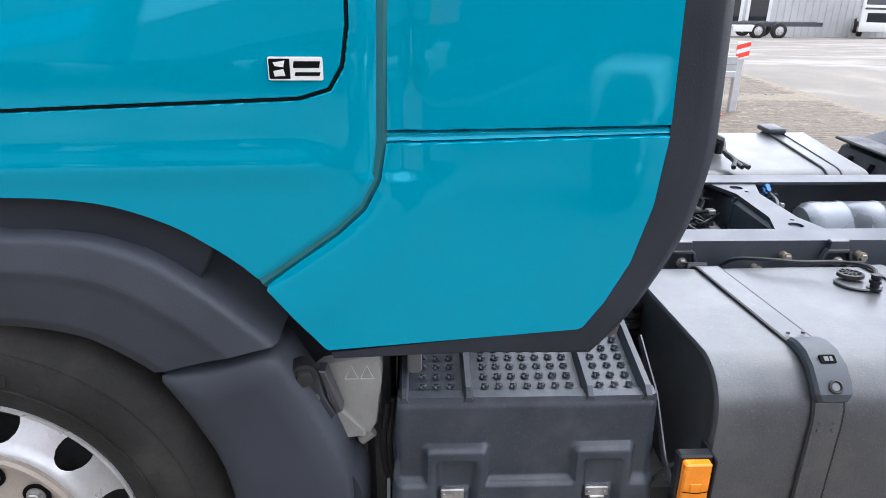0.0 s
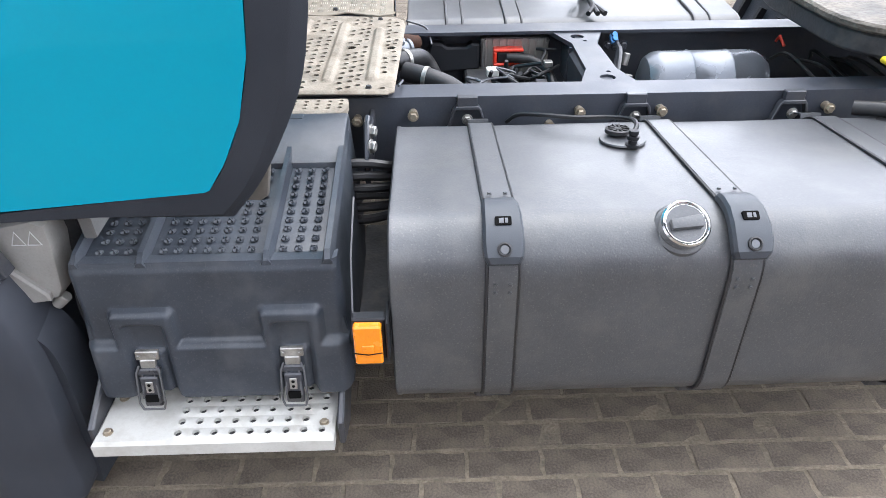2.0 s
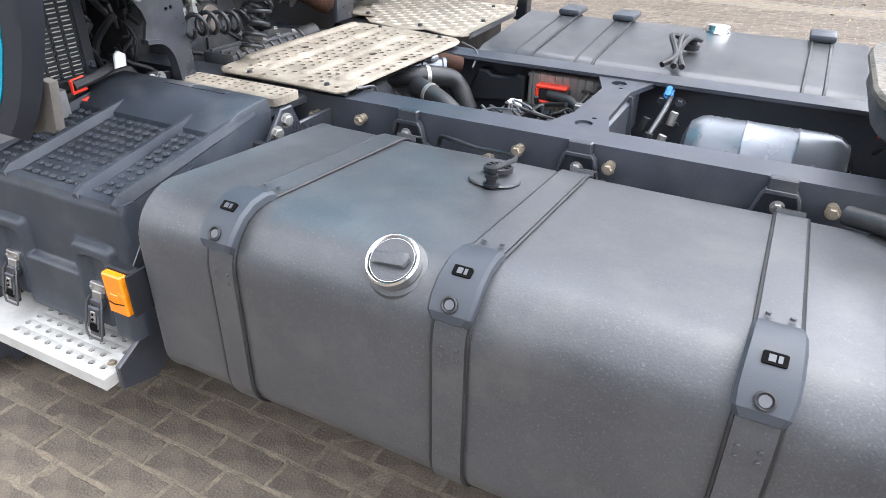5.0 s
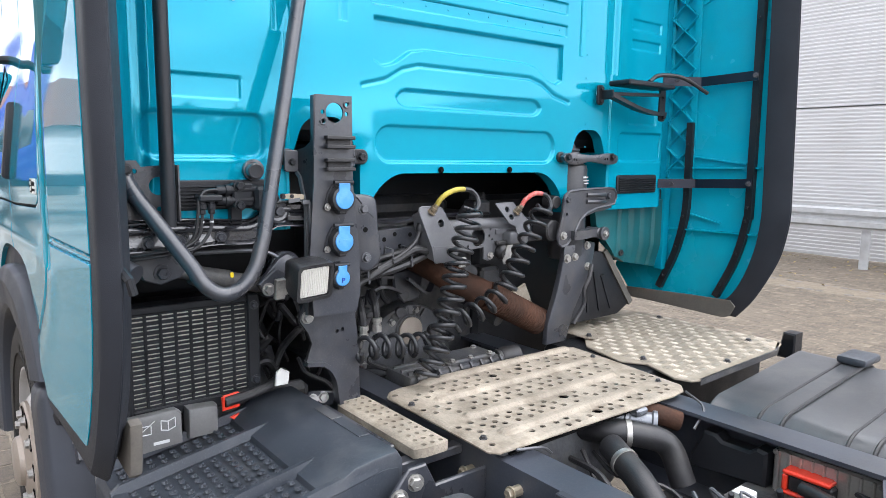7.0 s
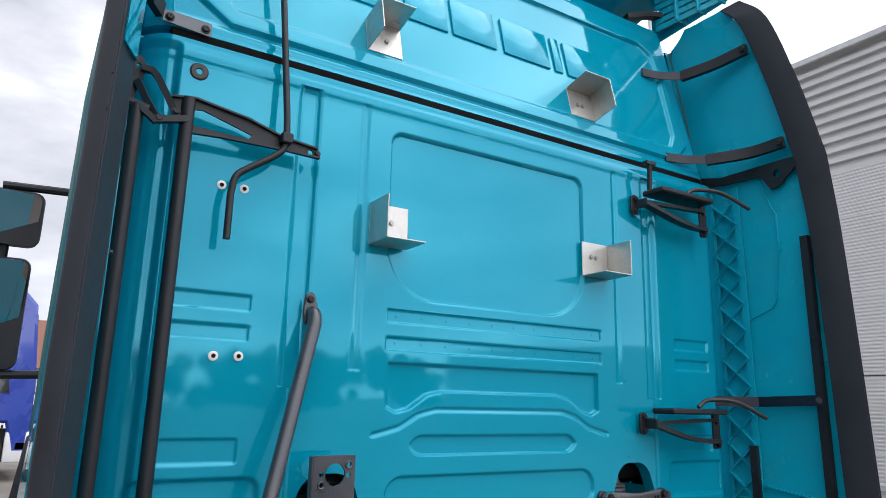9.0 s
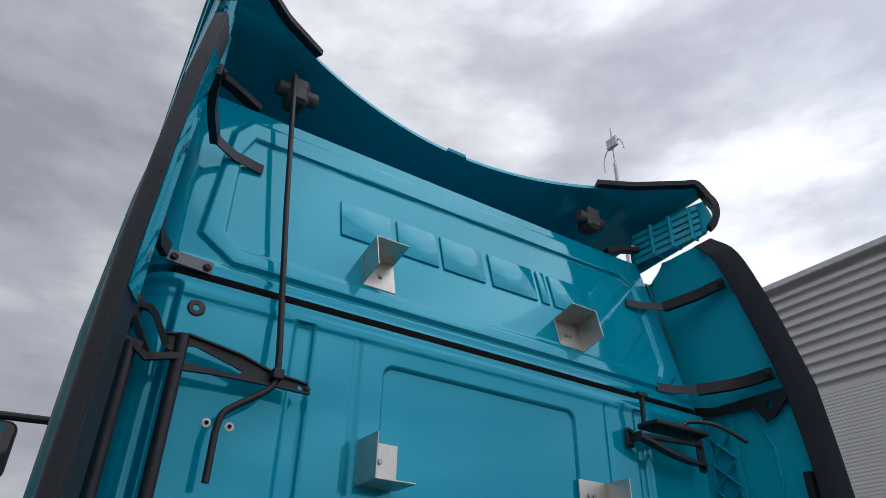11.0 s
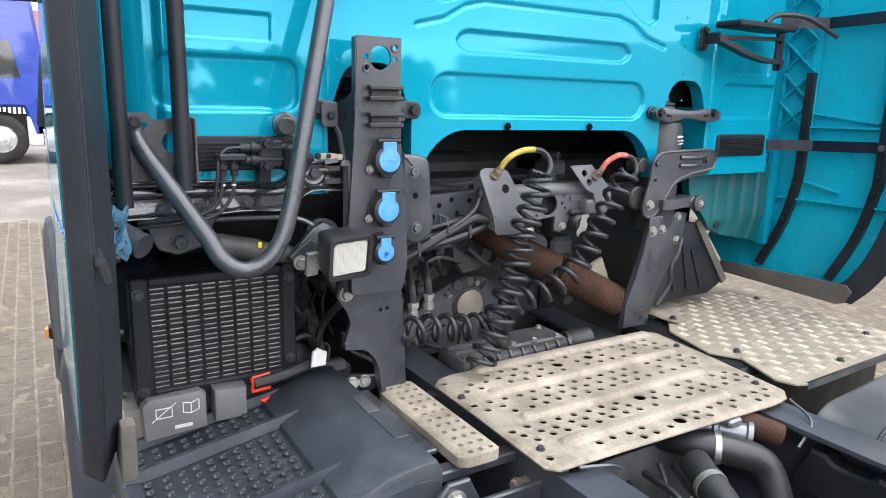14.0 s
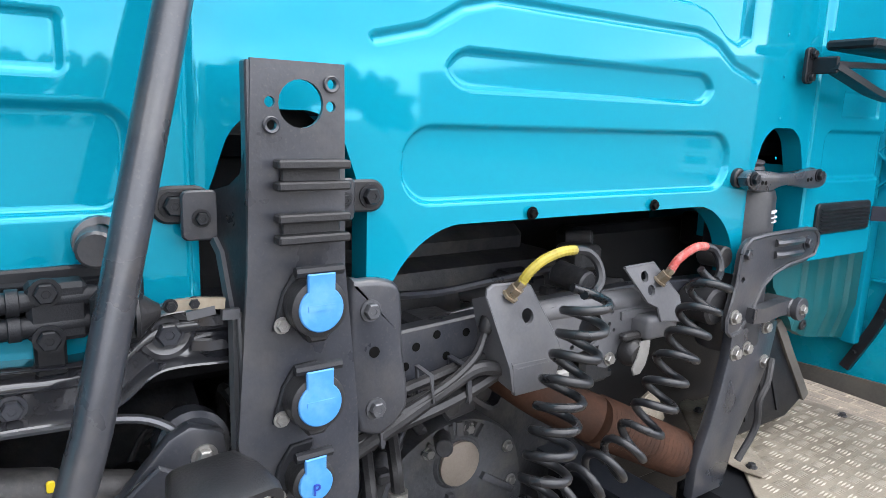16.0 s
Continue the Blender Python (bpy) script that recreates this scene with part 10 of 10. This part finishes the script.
        part("fuel_tank", bm, WHITE if paint is not BLUECAB else RIM, t)
    if box_paint:
        bm = B()
        box(bm, 2.45, length, -1.24, 1.24, 1.05, 3.7, 0.03)
        part("load_body", bm, box_paint, t)
    t.matrix_basis = pose(*at, 0, 0, turn)
    return t


# far hall with vertical ribs, a door with glass, parked trucks before it
FY = 47.0
hall = thing("far_hall", "distant hall with vertical metal cladding and a glazed door", "building", kind="structure")
zb = ground_z(0, FY)
bm = B()
x = 6.0
prev = None
while x < 75:
    for dx, d in ((0, 0), (0.22, 0), (0.25, 0.06), (0.47, 0.06)):
        a, b = bm.verts.new((x + dx, FY + d, zb - 0.3)), bm.verts.new((x + dx, FY + d, zb + 9.0))
        if prev:
            bm.faces.new((prev[0], a, b, prev[1]))
        prev = (a, b)
    x += 0.5
part("hall_wall", bm, CLAD, hall, angle=20)
bm = B()
box(bm, 6, 75, FY + 0.1, FY + 0.4, zb - 0.3, zb + 9.0)
part("hall_core", bm, CLAD, hall)
for x0 in (21.2, 23.2):
    bm = B()
    box(bm, x0, x0 + 1.8, FY - 0.06, FY + 0.02, zb, zb + 2.9, 0.03)
    dr = part("hall_door", bm, WHITE, hall)
    bm = B()
    box(bm, x0 + 0.25, x0 + 1.55, FY - 0.08, FY - 0.05, zb + 0.9, zb + 2.6, 0.01)
    part("door_glass", bm, GLASS, dr)
simple_truck("flatbed_truck", "white flatbed truck parked before the far hall", (15.5, 43.6, ground_z(0, 43.6)), 0, WHITE, (1.0, 6.6, 8.0), 11.2)
simple_truck("white_truck", "white tractor truck parked before the far hall", (30.2, 42.6, ground_z(0, 42.6)), 62, WHITE)

# striped post, traffic cone and barrier end in the yard
post = thing("warning_post", "red and white striped board on a grey post", "warning post")
bm = B()
box(bm, -0.055, 0.055, -0.03, 0.03, -0.03, 0.70, 0.008)
part("post", bm, GALV, post)
bm = B()
box(bm, -0.10, 0.10, -0.045, -0.03, 0.66, 0.88, 0.01)
bd = part("board", bm, WHITE, post)
for k in range(2):
    bm = B()
    z = 0.67 + 0.11 * k
    plate(bm, [(-0.095, z + 0.055), (-0.095, z), (0.095, z + 0.04), (0.095, z + 0.095)], "y", -0.0455, -0.049)
    part("red_stripe", bm, REDP, bd)
post.matrix_basis = pose(4.17, 6.35, 0, 0, 0, 12)
cone = thing("traffic_cone", "weathered orange traffic cone beside the barrier", "traffic cone")
bm = B()
lathe(bm, [(0.105, 0.03), (0.035, 0.47), (0.022, 0.48), (0, 0.48)], n=20)
part("cone_body", bm, CONE, cone)
bm = B()
box(bm, -0.15, 0.15, -0.15, 0.15, -0.03, 0.035, 0.02)
part("cone_base", bm, CONE, cone)
cone.matrix_basis = pose(3.75, 6.12, 0)
end = thing("barrier_end", "short galvanised barrier piece on two posts", "guard rail")
for x in (0.02, -0.9):
    bm = B()
    box(bm, x - 0.035, x + 0.035, -0.03, 0.03, -0.03, 0.68, 0.006)
    part("post", bm, GALV, end)
bm = B()
box(bm, -1.1, 0.16, -0.05, -0.03, 0.44, 0.52, 0.008)
box(bm, -1.1, 0.16, -0.05, -0.03, 0.60, 0.70, 0.008)
box(bm, -1.1, 0.158, -0.04, -0.02, 0.51, 0.61)
part("rail_beam", bm, GALV, end)
end.matrix_basis = pose(3.95, 6.3, 0, 0, 0, 4)

# left side: fence, blue truck, trees and roofs
fence = thing("steel_fence", "white steel palisade fence along the yard", "fence")
bm = B()
plate(bm, [(-0.05, 0.0), (0.05, 0.0), (0.05, 1.95), (0.0, 2.05), (-0.05, 1.95)], "x", -0.012, 0.012)
pal = finish(bm)
for k in range(150):
    y = -12 + 0.17 * k
    shared("pale", pal, WHITE, fence, pose(-31, y, ground_z(-31, 0)))
for z in (0.35, 1.7):
    bm = B()
    box(bm, -31.05, -31.015, -12, 13.5, ground_z(-31, 0) + z, ground_z(-31, 0) + z + 0.06)
    part("fence_rail", bm, WHITE, fence)
simple_truck("blue_truck", "dark blue truck with white bumper parked in the yard", (-16.5, -0.84, 0.12), -90, BLUECAB, (0.9, 4.3), 6.0, 4.0)
simple_truck("red_truck", "red truck parked in the far yard", (-6.0, -14.0, 0), 20, REDCAB, (0.9, 4.6), 9.0, 3.2, REDP)
simple_truck("grey_truck", "dark truck parked behind in the yard", (2.5, -9.5, 0), 115, GLASS, (0.9, 4.3), 6.0, 3.0)
simple_truck("white_truck", "white box truck parked in the far yard", (7.5, -15.0, 0), 30, WHITE, (0.9, 4.6), 8.5, 3.2, WHITE)
roof = thing("far_house", "distant house with a brown tiled roof", "house")
bm = B()
box(bm, -62, -50, -14, 12, 0.0, 3.6)
part("wall", bm, CLAD, roof)
bm = B()
plate(bm, [(-63, 3.5), (-49, 3.5), (-56, 7.2)], "y", -15, 13, 0.05)
part("roof", bm, ROOFTILE, roof)
woods = thing("far_trees", "dark line of distant trees", "trees", kind="stuff")
rnd = random.Random(3)
for (x0, y0, x1, y1, n) in ((-75, -60, -75, 30, 36), (-70, -60, 60, -75, 44), (62, -70, 66, 40, 40)):
    bm = B()
    for k in range(n):
        f = (k + rnd.random()) / n
        cx, cy = x0 + (x1 - x0) * f, y0 + (y1 - y0) * f
        for q in range(9):
            bmesh.ops.create_icosphere(bm, subdivisions=1, radius=rnd.uniform(0.7, 1.6), matrix=Matrix.Translation((cx + rnd.uniform(-2, 2), cy + rnd.uniform(-2, 2), rnd.uniform(0.8, 5.0))))
    for v in bm.verts:
        v.co += Vector((rnd.uniform(-0.25, 0.25), rnd.uniform(-0.25, 0.25), rnd.uniform(-0.25, 0.25)))
    part("crown", bm, GREENERY, woods)

# tall mast by the warehouse, and litter by the wall
mast = thing("weather_mast", "slim tall steel mast with curved arms", "mast")
MX, MY = -7.55, 9.95
bm = B()
tube(bm, [(MX, MY, -0.05), (MX, MY, 6.0), (MX, MY, 13.0)], 0.05, 10)
tube(bm, [(MX, MY, 13.0), (MX, MY, 14.2)], 0.02, 8)
part("pole", bm, GALV, mast)
bm = B()
box(bm, MX - 0.17, MX + 0.17, MY - 0.05, MY + 0.05, 13.55, 13.85, 0.01)
part("sensor_box", bm, GALV, mast)
bm = B()
tube(bm, spline([(MX - 0.36, MY, 12.95), (MX - 0.35, MY, 13.3), (MX - 0.2, MY, 13.55), (MX, MY, 13.5), (MX + 0.2, MY, 13.7), (MX + 0.33, MY, 13.5), (MX + 0.36, MY, 13.3)], 5), 0.018, 6)
part("arm", bm, GALV, mast)
litter = thing("litter", "dry leaves and scraps on the paving", "litter", kind="stuff")
bm = B()
rnd = random.Random(8)
for k in range(420):
    x, y = rnd.uniform(-9, 4.5), 10.3 - abs(rnd.gauss(0, 1.3))
    if y < 5:
        continue
    w = rnd.uniform(0.015, 0.045)
    m4 = Matrix.Translation((x, y, 0.004)) @ pose(0, 0, 0, rnd.uniform(-25, 25), rnd.uniform(-25, 25), rnd.uniform(0, 360))
    vs = [bm.verts.new(m4 @ Vector(p)) for p in ((-w, 0, 0), (-w * 0.3, -w * 0.5, 0.006), (w, 0, 0.003), (w * 0.2, w * 0.5, 0.008))]
    bm.faces.new(vs)
part("leaves", bm, LEAF, litter)

lift = thing("boom_lift", "orange-red boom lift parked behind the white fence", "boom lift")
bm = B()
box(bm, -1.2, 1.2, -0.9, 0.9, 0.35, 1.1, 0.08)
part("chassis", bm, REDP, lift)
for x in (-0.85, 0.85):
    for sd in (-1, 1):
        bm = B()
        lathe(bm, [(0, 0.0), (0.3, 0.0), (0.42, 0.03), (0.45, 0.1), (0.45, 0.25), (0.4, 0.3), (0, 0.3)], (x, sd * 1.1, 0.45), (0, -sd, 0), 24)
        part("wheel", bm, TYRE, lift)
bm = B()
plate(bm, [(-0.3, 1.1), (0.3, 1.1), (0.45, 3.9), (0.1, 4.0), (-0.1, 3.7)], "y", -0.2, 0.2, 0.03)
part("boom", bm, REDP, lift)
bm = B()
box(bm, -0.1, 0.9, -0.5, 0.5, 3.7, 4.1, 0.05)
part("jib_head", bm, REDP, lift)
lift.matrix_basis = pose(-34.0, -2.2, ground_z(-34, 0) - 0.03, 0, 0, 70)


# row of parked trailers opposite, mirrored in the cab's side
def parked_trailer(x, side, band):
    tr = thing("parked_trailer", "parked box trailer with coloured side band", "trailer", (x, -10.5, 0), group="trailers opposite")
    bm = B()
    box(bm, -3.4, 3.4, -2.5, 0, 1.15, 3.75, 0.04)
    part("box_body", bm, side, tr)
    bm = B()
    box(bm, -3.38, 3.38, 0.002, 0.012, 2.2, 2.75, 0.002)
    part("side_band", bm, band, tr)
    bm = B()
    box(bm, -3.4, 3.4, -2.4, -0.1, 0.95, 1.15, 0.02)
    part("chassis_frame", bm, DARK, tr)
    for u in (-2.4, -1.1, 2.2):
        bm = B()
        lathe(bm, [(0.25, 0), (0.44, 0.01), (0.50, 0.06), (0.50, 0.24), (0.44, 0.29), (0, 0.29)], (u, -0.32, 0.50), (0, 1, 0), 20)
        part("wheel", bm, TYRE, tr)
    return tr


for x, side, band in ((-16.0, WHITE, REDCAB), (-8.6, BOXLID, TEAL_MATT), (-1.2, BOXLID, WHITE), (6.2, BOXLID, REDCAB), (13.6, WHITE, BLUECAB)):
    parked_trailer(x, side, band)

# ---- paving: running-bond blocks with sandy joints, last in the file ----
L, PITCH = 0.219, 0.1023
g = 0.0058


def paver_mesh(rnd):
    """One rectangular block with worn, wavy edges."""
    u0, v0 = L / 2 - g, PITCH / 2 - g
    low = [(-u0, -v0), (-u0 * 0.62, -v0 + 0.002), (-u0 * 0.2, -v0 - 0.001), (u0 * 0.25, -v0 + 0.002), (u0 * 0.66, -v0 - 0.001), (u0, -v0), (u0 - 0.002, -v0 * 0.3), (u0 + 0.001, v0 * 0.35)]
    out = [(u + rnd.uniform(-0.003, 0.003), v + rnd.uniform(-0.0028, 0.0028)) for u, v in low + [(-u, -v) for u, v in low]]
    vs = [(u * 0.972, v * 0.94, rnd.uniform(-0.0006, 0.0006)) for u, v in out] + [(u, v, -0.0025) for u, v in out] + [(u, v, -0.012) for u, v in out]
    n = len(out)
    fs = [tuple(range(n))]
    for k in (0, n):
        for i in range(n):
            j = (i + 1) % n
            fs.append((k + i, k + n + i, k + n + j, k + j))
    return vs, fs


rnd = random.Random(21)
BLOCKS = []
for k in range(9):
    pv, pf = paver_mesh(rnd)
    pm = bpy.data.meshes.new("paver")
    pm.from_pydata(pv, [], pf)
    pm.materials.append(PAVER)
    BLOCKS.append((pv, pf, pm))
allv, allf = [], []
setv, setf = [], []
count = 0
rows_n = int((10.5 + 5.6) / PITCH)
for j in range(rows_n):
    y = -5.606 + j * PITCH
    shift = (L / 2 if j % 2 else 0) + rnd.uniform(-0.025, 0.025)
    for i in range(68):
        x = -8.9 + i * L + shift
        if x > 5.8 or 7.15 < y < 7.75:
            continue
        dz, ax, ay, rz = rnd.uniform(-0.0012, 0.0012), rnd.uniform(-0.5, 0.5), rnd.uniform(-0.4, 0.4), rnd.uniform(-0.9, 0.9)
        dz += 0.004 * math.sin(x * 2.1) * math.sin(y * 1.7)
        pv, pf, pm = BLOCKS[rnd.randrange(9)]
        near = -0.95 < x < 2.35 and -2.15 < y < 0.15
        if near and count < 300:
            o = new("paver", pm)
            o.parent = ground
            o.matrix_basis = pose(x, y, dz, ax, ay, rz)
            count += 1
        else:
            c, s = math.cos(radians(rz)), math.sin(radians(rz))
            b0 = len(allv)
            allv += [(x + u * c - v * s, y + u * s + v * c, w + dz + u * radians(ay) * 0.5 + v * radians(ax) * 0.5) for u, v, w in pv]
            allf += [tuple(b0 + q for q in f) for f in pf]
me = bpy.data.meshes.new("paving_rest")
me.from_pydata(allv, [], allf)
me.materials.append(PAVER)
rest = new("paving_rest", me)
rest.parent = ground
tagged(rest, kind="stuff")
# drain of dark setts
bm = B()
for j in range(5):
    for i in range(130):
        x, y = -8.8 + i * 0.112 + (0.05 if j % 2 else 0), 7.21 + j * 0.11
        w = 0.048 + rnd.uniform(-0.004, 0.004)
        z = 0.0 - 0.012 * (2 - abs(j - 2)) + rnd.uniform(-0.004, 0.004)
        vs = [bm.verts.new(p) for p in ((x - w * 0.85, y - w * 0.85, z), (x + w * 0.85, y - w * 0.85, z), (x + w * 0.85, y + w * 0.85, z), (x - w * 0.85, y + w * 0.85, z), (x - w, y - w, z - 0.02), (x + w, y - w, z - 0.02), (x + w, y + w, z - 0.02), (x - w, y + w, z - 0.02))]
        bm.faces.new(vs[:4])
        for k in range(4):
            bm.faces.new((vs[k], vs[k + 4], vs[(k + 1) % 4 + 4], vs[(k + 1) % 4]))
dr = part("drain_setts", bm, GRANITE, ground)
tagged(dr, kind="stuff")
